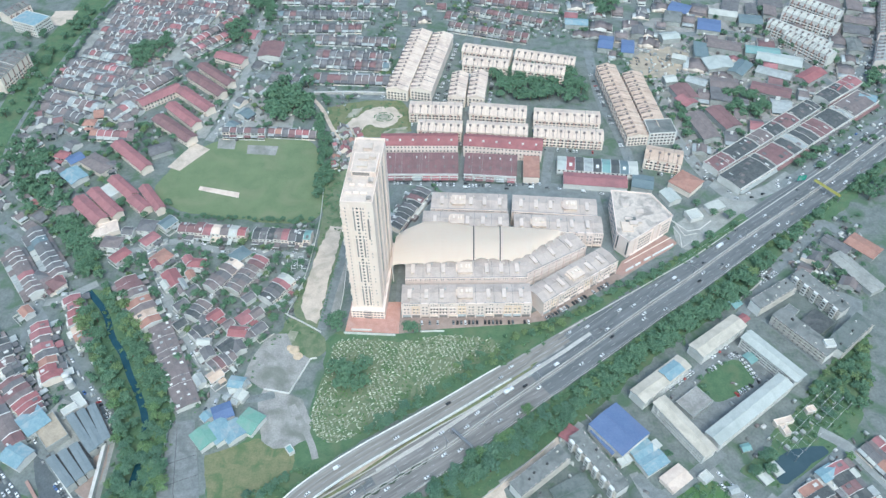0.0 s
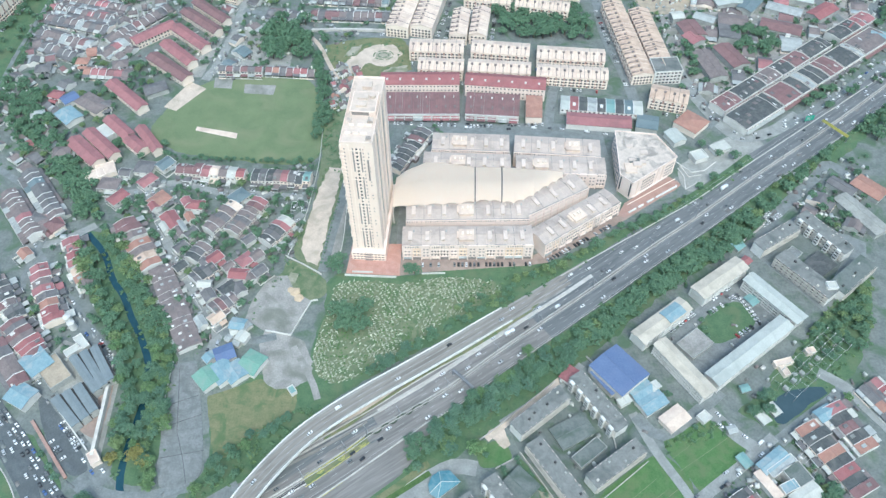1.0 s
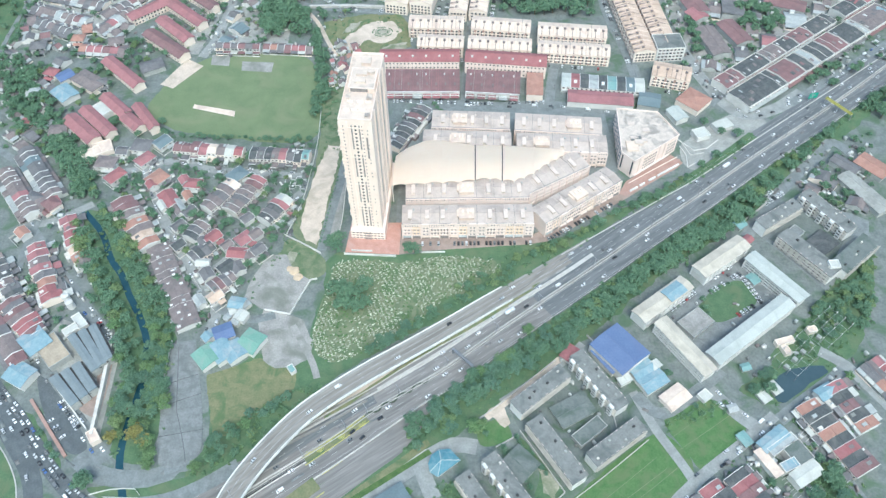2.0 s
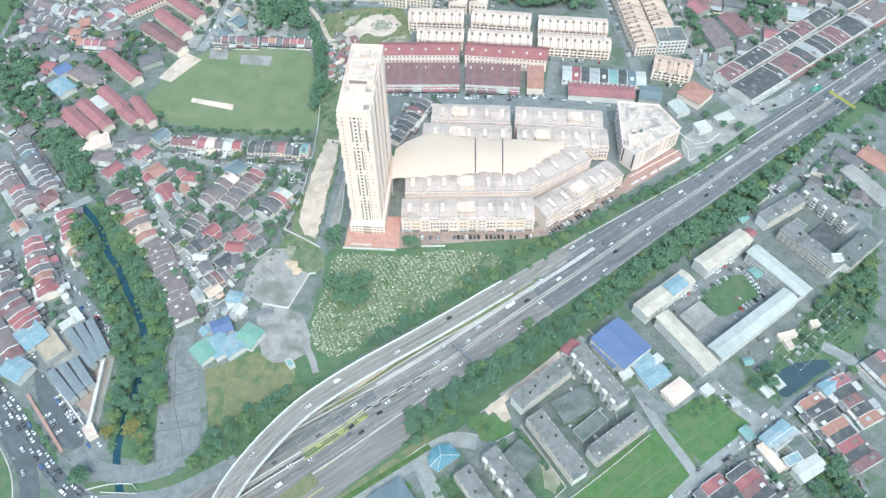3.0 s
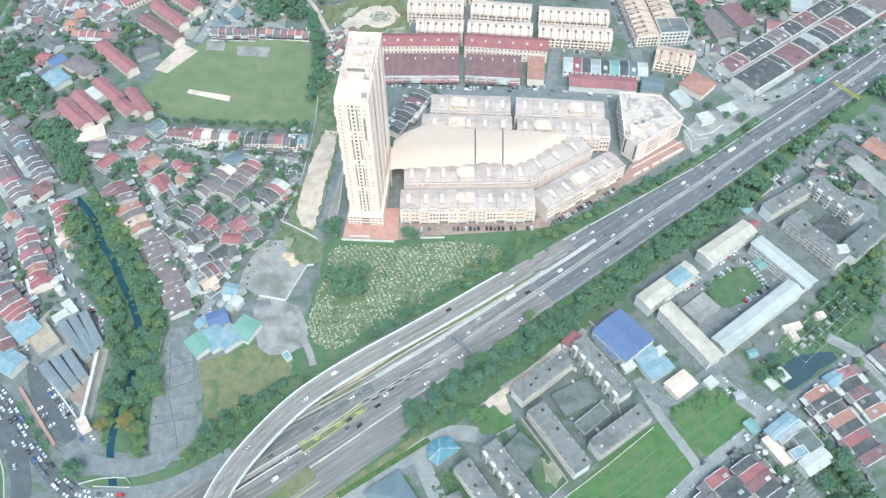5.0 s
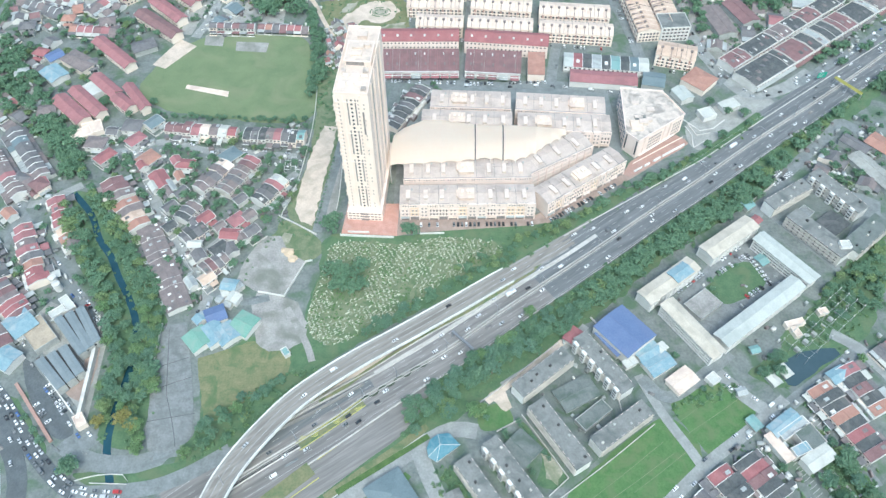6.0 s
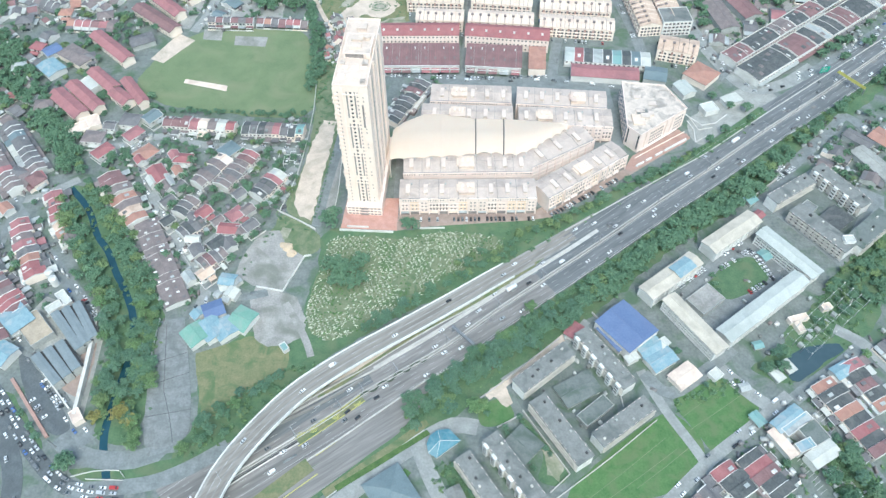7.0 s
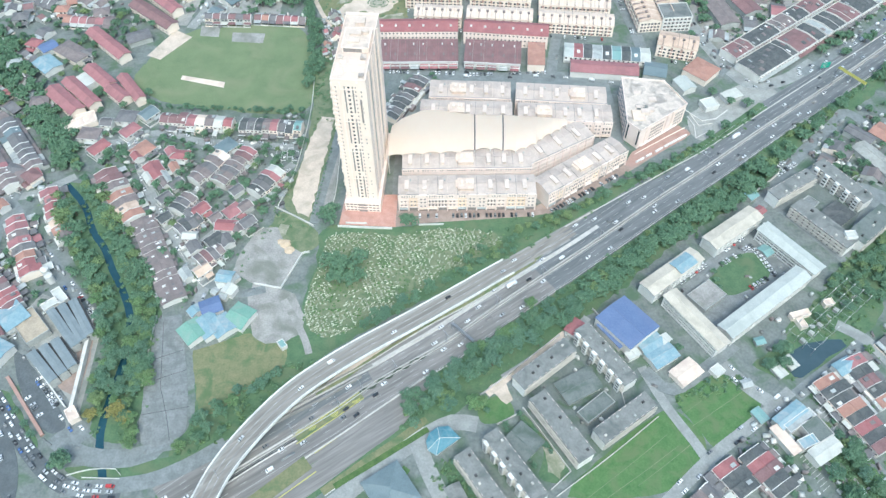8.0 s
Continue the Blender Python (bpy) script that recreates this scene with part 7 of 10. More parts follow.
for row_ends in (
    ((-223.2, 444.5), (-165.3, 438.5), 13, ['maroon_roof', 'maroon_roof', 'maroon_roof', 'pink_roof', 'cream_roof', 'brown_roof', 'white_roof', 'red_roof'], -1, 6.0, 2.0),
    ((-159.4, 437.8), (-111.0, 433.2), 14, ['tar_roof', 'grey_roof', 'tar_roof', 'brown_roof', 'pink_roof', 'grey_roof', 'tar_roof', 'teal_roof'], -1, 6.0, 2.0),
    ((-251.3, 387.6), (-238.5, 368.3), 20, ['maroon_roof', 'maroon_roof', 'brown_roof'], 1, 5.0, 2.0),
    ((-236.6, 366.1), (-218.3, 341.3), 19, ['orange_roof', 'brown_roof', 'tan_roof', 'orange_roof'], 1, 5.0, 2.0),
    ((-184.1, 376.8), (-166.4, 404.2), 15, ['brown_roof', 'brown_roof', 'grey_roof', 'brown_roof', 'cream_roof'], -1, 6.0, 2.0),
    ((-165.7, 374.5), (-147.7, 409.0), 15, ['brown_roof', 'brown_roof', 'grey_roof', 'brown_roof', 'brown_roof', 'maroon_roof', 'pink_roof'], -1, 6.0, 2.0),
    ((-138.2, 365.0), (-122.7, 387.6), 16, ['tar_roof', 'grey_roof', 'tar_roof', 'pink_roof', 'white_roof'], -1, 6.0, 2.0),
    ((-191.7, 348.6), (-183.8, 363.7), 13, ['tar_roof', 'grey_roof', 'brown_roof'], -1, 5.0, 2.0),
    ((-186.0, 329.8), (-172.7, 343.3), 15, ['grey_roof', 'tar_roof', 'grey_roof', 'tar_roof'], -1, 5.0, 2.0),
    ((-166.1, 302.2), (-152.4, 315.8), 13, ['brown_roof', 'maroon_roof', 'grey_roof', 'brown_roof'], -1, 5.0, 2.0),
):
    terrace(*row_ends)
for plan in (
    ((-283.0, 428.9), (-267.0, 427.3), 12, 'brown_roof', 'hip', 4.6),
    ((-268.4, 407.2), (-259.0, 419.0), 10, 'red_roof', 'hip', 4.6),
    ((-258.5, 448.2), (-243.5, 446.6), 13, 'grey_roof', 'hip', 4.6),
    ((-249.2, 426.4), (-240.4, 437.4), 10, 'pink_roof', 'hip', 4.6),
    ((-239.2, 446.3), (-231.2, 456.5), 11, 'slate_roof', 'gable', 4.6),
    ((-269.6, 441.4), (-260.6, 440.4), 8, 'grey_roof', 'gable', 4.6),
    ((-234.6, 404.8), (-225.0, 416.4), 13, 'orange_roof', 'hip', 4.6),
    ((-234.7, 406.5), (-229.9, 400.1), 7, 'red_roof', 'gable', 4.6),
    ((-220.2, 395.2), (-209.6, 380.6), 12, 'red_roof', 'gable', 4.6),
    ((-220.9, 384.6), (-215.7, 377.4), 5, 'white_roof', 'gable', 4.6),
    ((-208.7, 385.9), (-201.7, 376.1), 5, 'pale_sheet', 'gable', 4.6),
    ((-208.3, 380.5), (-202.5, 372.3), 5, 'brown_roof', 'gable', 4.6),
    ((-206.2, 405.2), (-193.2, 403.8), 9, 'red_roof', 'hip', 4.6),
    ((-209.7, 411.4), (-205.1, 404.8), 7, 'pink_roof', 'gable', 4.6),
    ((-203.7, 395.1), (-198.5, 387.7), 6, 'orange_roof', 'gable', 4.6),
    ((-171.4, 408.9), (-162.0, 419.3), 12, 'slate_roof', 'hip', 4.6),
    ((-178.2, 345.6), (-170.0, 354.4), 9, 'red_roof', 'gable', 4.6),
    ((-182.5, 348.9), (-177.9, 342.5), 6, 'grey_roof', 'gable', 4.6),
    ((-154.5, 344.6), (-146.1, 353.2), 10, 'pink_roof', 'hip', 4.6),
    ((-145.9, 349.9), (-139.7, 356.3), 8, 'brown_roof', 'gable', 4.6),
    ((-159.8, 335.8), (-145.8, 334.6), 9, 'red_roof', 'gable', 4.6),
    ((-146.5, 335.4), (-141.9, 328.8), 7, 'brown_roof', 'gable', 4.6),
    ((-162.5, 317.8), (-154.1, 326.2), 10, 'tar_roof', 'gable', 4.6),
    ((-153.3, 326.1), (-147.5, 317.9), 8, 'grey_roof', 'gable', 4.6),
    ((-174.2, 320.1), (-168.4, 312.1), 8, 'grey_roof', 'gable', 4.6),
    ((-165.7, 293.3), (-158.5, 300.3), 8, 'tan_roof', 'gable', 4.6),
    ((-174.7, 296.6), (-169.3, 289.4), 6, 'pale_sheet', 'gable', 4.6),
    ((-200.2, 371.6), (-193.4, 379.0), 8, 'grey_roof', 'gable', 4.6),
    ((-205.3, 357.7), (-198.7, 365.1), 7, 'grey_roof', 'gable', 4.6),
    ((-154.7, 365.3), (-148.5, 371.7), 7, 'grey_roof', 'gable', 4.6),
    ((-200.9, 339.3), (-194.7, 345.9), 7, 'tar_roof', 'gable', 4.6),
    ((-141.9, 334.8), (-134.9, 341.8), 8, 'grey_roof', 'gable', 4.6),
    ((-164.9, 339.6), (-159.3, 345.4), 6, 'brown_roof', 'gable', 4.6),
    ((-180.6, 326.5), (-171.6, 325.7), 6, 'white_roof', 'gable', 4.6),
):
    cottage(*plan)
# dark terrace between the tower and the shop blocks
terrace((-45.0, 445.0), (-18.5, 493.0), 15, ["tar_roof", "grey_roof", "tar_roof", "tar_roof", "grey_roof", "tar_roof", "maroon_roof", "tar_roof", "grey_roof"], 1, 5.0, 1.6)
# open carports of white beams beside the dirt strip
carport = tagged(new("carport"), "open carport frames of white beams over cars", "carport")
for k in range(4):
    x, y = -126.0 + k * 4.2, 409.0 - (k % 2) * 3.5
    part("beam", boxes((x - 2.0, x + 2.0, y - 5.5, y - 5.2, 2.5, 2.8), (x - 2.0, x + 2.0, y + 4.2, y + 4.5, 2.5, 2.8), (x - 2.0, x - 1.7, y - 5.2, y + 4.2, 2.5, 2.8), (x - 2.0, x - 1.8, y - 5.5, y - 5.3, -0.2, 2.5), (x + 1.7, x + 1.9, y + 4.2, y + 4.4, -0.2, 2.5)), "trim_white", carport)
parked((-125.0, 407.0), (-112.0, 405.0), 2.8, 0.7)
for p, ang in [((-321.0, 388.3), -30), ((-304.4, 382.5), -40), ((-325.5, 464.9), 10), ((-363.1, 513.7), 20), ((-355.5, 540.6), -20), ((-380.6, 579.2), 10), ((-309.4, 585.6), 15), ((-346.5, 590.2), 0), ((-307.5, 526.1), 20)]:
    bungalow(p, ang, rnd.uniform(0.9, 1.15), "tile" if rnd.random() < 0.25 else "old")
low_row, w = building("terrace_block", (-213.2, 342.1), (-175.3, 272.5), 16.5, 4.0, "gable", "white_wall", "brown_roof", 1.4, None, 0.3, "long low terrace with a patched brown roof", "terrace")
for i in range(16):
    for y in (-5.6, -2.4, 3.0, 5.4):
        x = -w / 2 + 2.5 + i * (w - 5) / 15 + rnd.uniform(-1.2, 1.2)
        z = 4.0 + 1.4 * (1 - abs(y) / 8.5)
        if rnd.random() < 0.42:
            a, b = rnd.uniform(0.4, 1.1), rnd.uniform(0.6, 1.6)
            part("roof_light", boxes((x - a, x + a, y - b, y + b, z - 0.4, z + 0.3)), rnd.choice(("trim_white", "trim_white", "pale_sheet", "parapet_white", "grey_roof")), low_row)
for i in range(12):
    x = -w / 2 + w * (i + 0.5) / 12
    for side in (1, -1):
        if rnd.random() < 0.75:
            y0, y1 = sorted((side * 8.3, side * (8.3 + rnd.uniform(1.5, 4.0))))
            part("porch_roof", boxes((x - 2.9, x + rnd.uniform(0.5, 2.4), y0, y1, 2.5, 2.7)), rnd.choice(("white_roof", "pale_sheet", "grey_roof", "brown_roof")), low_row)
for i in range(1, 12):
    part("party_wall", prism(bmesh.new(), [(-8.4, 3.9), (0, 5.35), (8.4, 3.9), (8.4, 4.25), (0, 5.7), (-8.4, 4.25)], -w / 2 + w * i / 12 - 0.12, -w / 2 + w * i / 12 + 0.12), rnd.choice(("brown_roof", "old_wall")), low_row)
# west of the canal
row((-345.5, 442.4), (-304.2, 390.6), "grey", 20, 7.0, face=1)
row((-353.3, 418.3), (-315.0, 371.3), "old", 20, 7.0, face=1)
for row_ends in (
    ((-288.4, 369.9), (-274.0, 342.8), 13, ('pink_roof', 'pink_roof', 'red_roof', 'pink_roof'), 1, 4.5, 1.5),
    ((-273.1, 341.2), (-259.9, 323.3), 13, ('tan_roof', 'orange_roof', 'brown_roof'), 1, 4.5, 1.5),
    ((-303.3, 342.0), (-274.6, 292.5), 15, ('pink_roof', 'pink_roof', 'brown_roof', 'pink_roof', 'grey_roof', 'orange_roof', 'red_roof', 'red_roof'), 1, 5.5, 2.0),
    ((-305.9, 292.6), (-276.6, 265.5), 18, ('maroon_roof', 'grey_roof', 'maroon_roof', 'brown_roof', 'red_roof', 'red_roof', 'maroon_roof'), 1, 5.5, 1.5),
):
    terrace(*row_ends)
for plan in (((-325.4, 388.2), (-307.6, 382.4), 16, 'brown_roof', 'hip', 4.6), ((-312.1, 395.8), (-300.8, 382.3), 8, 'pink_roof', 'gable', 4.6), ((-320.8, 357.8), (-313.5, 351.3), 8, 'orange_roof', 'gable', 4.6)):
    cottage(*plan)


row((-310.0, 276.1), (-279.2, 242.1), "old", 20, 9.0, "flat_porch", -1)
terrace((-327.2, 327.0), (-301.6, 295.4), 13, ("tar_roof", "grey_roof", "tar_roof", "brown_roof", "grey_roof", "tar_roof"), 1, 4.5, 1.5)
terrace((-339.0, 338.1), (-312.9, 302.2), 13, ("grey_roof", "tar_roof", "brown_roof", "tar_roof", "grey_roof", "maroon_roof"), -1, 4.5, 1.5)
# works beside the canal
for a, b, d in (((-251.9, 263.8), (-227.6, 237.2), 7.1), ((-246.0, 267.5), (-224.2, 241.3), 7.1), ((-240.0, 271.3), (-221.0, 245.4), 7.1), ((-253.7, 232.7), (-233.6, 213.4), 7.4), ((-247.8, 237.2), (-229.2, 218.1), 7.4), ((-242.0, 241.8), (-225.0, 222.8), 7.4)):
    shed, w = building("works_shed", a, b, d - 1.7, 7, "gable", "grey_wall", "works_roof", 0.35, None, 0.1, "long works shed with a blue-grey metal roof", "shed", "works sheds")
    # near-black strip under the eave stands in for shade in the gap between sheds
    part("gutter", boxes((-w / 2, w / 2, d / 2 - 0.8, d / 2 + 0.6, 5.6, 5.8)), "dark_void", shed)
building("works_hall", (-270.6, 262.3), (-253.7, 244.5), 15, 5, "flat", "grey_wall", "tan_dirt", label="low hall with a brownish rubble-strewn flat roof", category="hall")
area("dirt_plot", [(-230.5, 242.5), (-222.1, 250.8), (-219.3, 231.1), (-219.7, 205.8), (-232.5, 211.5), (-235.8, 215.3), (-225.7, 226.3)], "brown_paving", 0.2, "reddish-brown earth inside the works wall", "dirt", -0.8)
building("shed", (-258.3, 266.0), (-250.3, 273.1), 6, 5, "flat", "white_wall", "white_roof", label="white roofed annex of the works", category="shed")
building("shed", (-254.9, 280.8), (-245.9, 271.3), 6, 5, "flat", "white_wall", "white_roof", label="white roofed annex of the works", category="shed")
building("shed", (-280.6, 254.3), (-270.3, 265.7), 18, 6, "gable", "white_wall", "sky_roof", 1.6, label="shed with a pale blue roof", category="shed")
building("shed", (-283.7, 238.7), (-269.5, 231.4), 14, 6, "gable", "white_wall", "sky_roof", 1.6, label="shed with a pale blue roof", category="shed")
band("wall", [(-224.4, 258.5), (-221.6, 226.0), (-219.2, 194.4)], 2.2, "old_wall", 0.1, 4.5, "tall pale beige boundary wall of the works", "wall", "", step=6)
band("wall", [(-256.4, 232.0), (-224.3, 198.9)], 0.9, "white_wall", 0.1, 2.2, "white boundary wall of the works", "wall", "", step=6)
building("gatehouse", (-219.9, 191.3), (-215.0, 194.8), 9, 4, "flat", "cream_wall", "cream_roof", label="pale gatehouse at the end of the wall", category="gatehouse")
for p in [(-266.3, 295.9), (-261.9, 290.6)]:
    bm = bmesh.new()
    bmesh.ops.create_cone(bm, cap_ends=True, segments=20, radius1=2.6, radius2=2.6, depth=7, matrix=Matrix.Translation((p[0], p[1], 3.4)))
    bmesh.ops.create_cone(bm, cap_ends=True, segments=20, radius1=2.7, radius2=0.3, depth=0.9, matrix=Matrix.Translation((p[0], p[1], 7.35)))
    tagged(part("storage_tank", bm, "white_wall"), "white cylindrical storage tank beside the works", "tank", "storage tanks")
for a, b, d in (((-150.5, 285.0), (-145.9, 287.3), 7), ((-142.3, 293.3), (-137.9, 289.3), 6), ((-147.0, 278.5), (-141.8, 276.3), 6), ((-152.6, 281.8), (-148.8, 279.2), 5)):
    building("shed", a, b, d, 3.0, "gable", "old_wall", rnd.choice(("white_roof", "pale_sheet")), 0.8, None, 0.2, "small lean-to shed with a whitish metal roof", "shed", "lean-to sheds")
# teal and blue sheds by the gravel lot
for a, b, d, top in (((-163.4, 254.6), (-153.4, 243.8), 15, "green_roof"), ((-154.4, 259.6), (-144.2, 247.0), 14, "sky_roof"), ((-145.6, 258.7), (-136.5, 247.8), 14, "sky_roof"), ((-137.2, 263.8), (-124.6, 257.0), 16, "green_roof"), ((-156.5, 264.8), (-144.9, 270.4), 12, "blue_roof"), ((-151.0, 292.2), (-140.6, 290.3), 9, "sky_roof"), ((-162.6, 266.7), (-158.1, 262.4), 8, "sky_roof"), ((-142.8, 277.7), (-139.5, 284.4), 8, "white_roof")):
    building("shed", a, b, d, 4.5, "gable", "white_wall", top, 1.4, None, 0.4, "low shed with a " + {"green_roof": "pale green", "teal_roof": "green-teal", "sky_roof": "light blue", "blue_roof": "deep blue", "white_roof": "white"}[top] + " metal roof", "shed", "coloured sheds")
band("wall", [(-126.8, 288.1), (-108.7, 284.4)], 0.5, "white_wall", 0.1, 1.6, "low white wall round the gravel lot", "wall", "", step=5)
band("wall", [(-108.7, 284.4), (-97.5, 313.6)], 0.5, "white_wall", 0.1, 1.6, "low white wall round the gravel lot", "wall", "", step=5)
band("wall", [(-97.5, 313.6), (-93.0, 314.5)], 0.5, "white_wall", 0.1, 1.6, "low white wall round the gravel lot", "wall", "", step=5)
band("wall", [(-121.8, 355.1), (-107.8, 347.1), (-92.7, 337.6)], 0.4, "white_wall", 0.1, 1.8, "thin white boundary wall", "wall", "", step=5)
band("wall", [(-182.5, 212.6), (-185.0, 246.1), (-185.4, 262.9)], 0.6, "white_wall", 0.1, 1.2, "low white wall along the canal road", "wall", "", step=5)
building("kiosk", (-103.2, 239.2), (-100.0, 241.6), 6, 3, "flat", "white_wall", "teal_roof", label="tiny hut with a green-teal roof", category="hut")
for p, r in (((-110.6, 322.0), 4.0), ((-107.2, 316.5), 3.4), ((-113.6, 324.0), 2.6)):
    bm = bmesh.new()
    bmesh.ops.create_icosphere(bm, subdivisions=3, radius=1.0)
    for v in bm.verts:
        v.co += v.co * noise.noise(v.co * 1.7 + Vector((p[0], p[1], 0))) * 0.3
        v.co = Vector((p[0] + v.co.x * r, p[1] + v.co.y * r, v.co.z * r * 0.4))
    tagged(part("sand_mound", bm, "sand_heap"), "mound of orange sand on the gravel lot", "sand", "sand mounds")

# ---- south-east: flats, school, works ----
def old_flats(a, b, depth=11, h=10, faces="fb", wall="old_wall", top="flat_roof", cols=None, screens=0, label="old grey four-storey flats with a stained flat roof"):
    s, w = building("flat_block", a, b, depth, h, "slab", wall, top, 0, None, 0.5, label, "flats", "old flats")
    windows(s, w, depth, [1.6, 4.4, 7.2, 9.8], cols or int(w / 4.2), 1.7, 1.3, faces)
    for i in range(int(w / 9)):
        x = -w / 2 + 3 + (w - 6) * (i + rnd.random()) / max(1, int(w / 9))
        y = rnd.uniform(-depth * 0.3, depth * 0.3)
        part("water_tank", boxes((x - 0.7, x + 0.7, y - 0.6, y + 0.6, h + 0.4, h + 1.6)), rnd.choice(("dark_void", "dark_void", "grey_wall", "old_wall")), s)
    for x in (-w / 2 - 0.12, w / 2):
        part("end_wall", boxes((x, x + 0.12, -depth / 2 + 0.2, depth / 2 - 0.2, 0, h - 0.1)), "trim_white", s)
    for z in (2.9, 5.7, 8.5):
        part("gallery", boxes((-w / 2, w / 2, -depth / 2 - 1.1, -depth / 2, z - 0.12, z + 0.05), (-w / 2, w / 2, -depth / 2 - 1.15, -depth / 2 - 1.0, z, z + 0.9)), wall, s)
    for i in range(screens):
        x = -w / 2 + w * (i + 0.5) / screens
        scr = part("stair_screen", boxes((x - 1.8, x + 1.8, -depth / 2 - 2.0, -depth / 2 - 0.1, 0, h + 0.7)), "trim_white", s)
        # near-black plates paint the shade of openings on the solid screen
        for z in (1.8, 4.6, 7.4):
            part("opening", boxes((x - 1.3, x + 1.3, -depth / 2 - 2.06, -depth / 2 - 2.0, z, z + 1.2)), "dark_void", scr)
    return s


old_flats((42.9, 209.5), (75.4, 235.4), 10.5)
old_flats((84.3, 248.1), (108.9, 210.3), 10, screens=6)
old_flats((53.3, 201.6), (77.5, 163.7), 11)
old_flats((85.8, 175.9), (118.5, 199.1), 10)
building("shed", (68.5, 205.8), (89.7, 217.3), 15, 3, "gable", "grey_wall", "moss_roof", 0.8, label="low grey canteen shed in the court", category="shed")
building("shed", (79.0, 190.2), (96.4, 203.9), 9, 3.4, "flat", "grey_wall", "moss_roof", label="low flat roofed shed in the court", category="shed")
old_flats((25.0, 178.2), (50.4, 140.8), 9.5, screens=6)
old_flats((8.9, 166.6), (29.8, 135.5), 9.5)
building("shed", (3.2, 150.2), (7.7, 141.0), 8, 4, "gable", "old_wall", "flat_roof", 1.0, label="small grey lean-to shed", category="shed")
building("shed", (37.3, 181.4), (49.3, 169.5), 18, 3.5, "gable", "grey_wall", "moss_roof", 0.9, label="low dark roofed hall behind the flats", category="hall")
building("hall", (-39.3, 141.3), (-20.8, 153.7), 24, 5, "hip", "white_wall", "slate_roof", 3.5, label="hall with a dark blue-grey hipped roof", category="hall")
area("grass", [(-26.6, 160.8), (-23.6, 164.0), (-19.4, 160.8), (-21.8, 156.6)], "bright_grass", 0.14, "scrap of lawn beside the dark hall", "grass", 0.3)
area("grass", [(-3.0, 165.3), (3.4, 167.3), (20.1, 142.3), (5.0, 142.4)], "grass", 0.14, "overgrown strip beside the flats", "grass", 0.5)
bm = bmesh.new()
ring = [(-10.3, 170.6), (-11.3, 176.0), (-9.4, 181.1), (-4.9, 184.6), (1.6, 185.2), (8.3, 178.0), (3.4, 174.3), (-5.5, 167.6)]
mid = Vector((sum(q[0] for q in ring) / 8, sum(q[1] for q in ring) / 8, 0))
low = bmesh.new()
foot = [mid + (Vector((*q, 0)) - mid) * 0.86 for q in ring]
lo, hi = [low.verts.new((q.x, q.y, -0.2)) for q in foot], [low.verts.new((q.x, q.y, 4.1)) for q in foot]
for k in range(8):
    low.faces.new((lo[k], lo[(k + 1) % 8], hi[(k + 1) % 8], hi[k]))
low.faces.new(hi)
bmesh.ops.recalc_face_normals(low, faces=low.faces)
pav = tagged(part("pavilion", low, "white_wall"), "round-ended pavilion with a bright blue faceted roof", "pavilion")
rim, eave, apex = [bm.verts.new((*q, 4.0)) for q in ring], [bm.verts.new((*q, 3.7)) for q in ring], bm.verts.new((mid.x, mid.y, 6.0))
for k in range(8):
    bm.faces.new((rim[k], rim[(k + 1) % 8], apex))
    bm.faces.new((eave[k], eave[(k + 1) % 8], rim[(k + 1) % 8], rim[k]))
bm.faces.new(eave)
bmesh.ops.recalc_face_normals(bm, faces=bm.faces)
part("roof", bm, "pavilion_roof", pav)
for k in (0, 3, 5, 7):
    q = Vector((*ring[k], 4.05))
    bm = strip(bmesh.new(), [q, Vector((mid.x, mid.y, 6.05))], 0.1, -0.1, -0.1, 0.1)
    bmesh.ops.recalc_face_normals(bm, faces=bm.faces)
    part("ridge", bm, "white_wall", pav)
for pts, hh, text in (([(36.3, 218.5), (52.7, 232.5), (71.5, 247.9)], 1.6, "pale boundary wall beside the flats"), ([(29.8, 187.7), (44.0, 195.5)], 1.4, "low white fence by the lawn"), ([(45.2, 198.4), (56.9, 179.7), (69.4, 159.6)], 1.4, "pale boundary wall beside the flats"), ([(69.4, 159.6), (57.5, 149.1)], 1.4, "pale boundary wall beside the field"), ([(20.5, 206.5), (36.3, 218.5)], 1.4, "pale kerb wall by the lane"), ([(94.5, 267.4), (98.8, 261.3)], 1.6, "white wall by the sports hall"), ([(85.5, 245.4), (101.9, 223.4), (105.4, 200.8)], 1.2, "thin wall inside the court"), ([(60.2, 145.4), (92.6, 168.5), (123.9, 192.5)], 1.0, "low wall at the field's edge")):
    band("wall", pts, 0.45, "pale_concrete", 0.1, hh, text, "wall", "", step=5)
area("dirt_plot", [(24.5, 210.1), (34.8, 218.6), (40.1, 203.0), (36.0, 200.3), (30.0, 206.7)], "dirt", 0.16, "bare pinkish earth beside the lawn", "dirt", -1.6)
band("track", [(24.6, 207.2), (38.0, 218.5), (56.2, 233.3), (75.2, 249.6)], 4.5, "dirt", 0.1, 0.2, "pale earth lane beside the flats", "track")
area("dirt_plot", [(55.5, 173.9), (62.6, 171.2), (66.7, 164.5), (62.8, 156.1), (57.5, 160.0)], "track_dirt", 0.16, "bare earth plot behind the flats", "dirt", -2.0)
area("grass", [(41.6, 194.0), (45.0, 196.5), (57.0, 178.0), (70.5, 160.5), (59.7, 150.8), (50.2, 157.4), (54.1, 164.6), (56.5, 175.6)], "grass", 0.12, "overgrown grass strip behind the flats", "grass", 0.6)
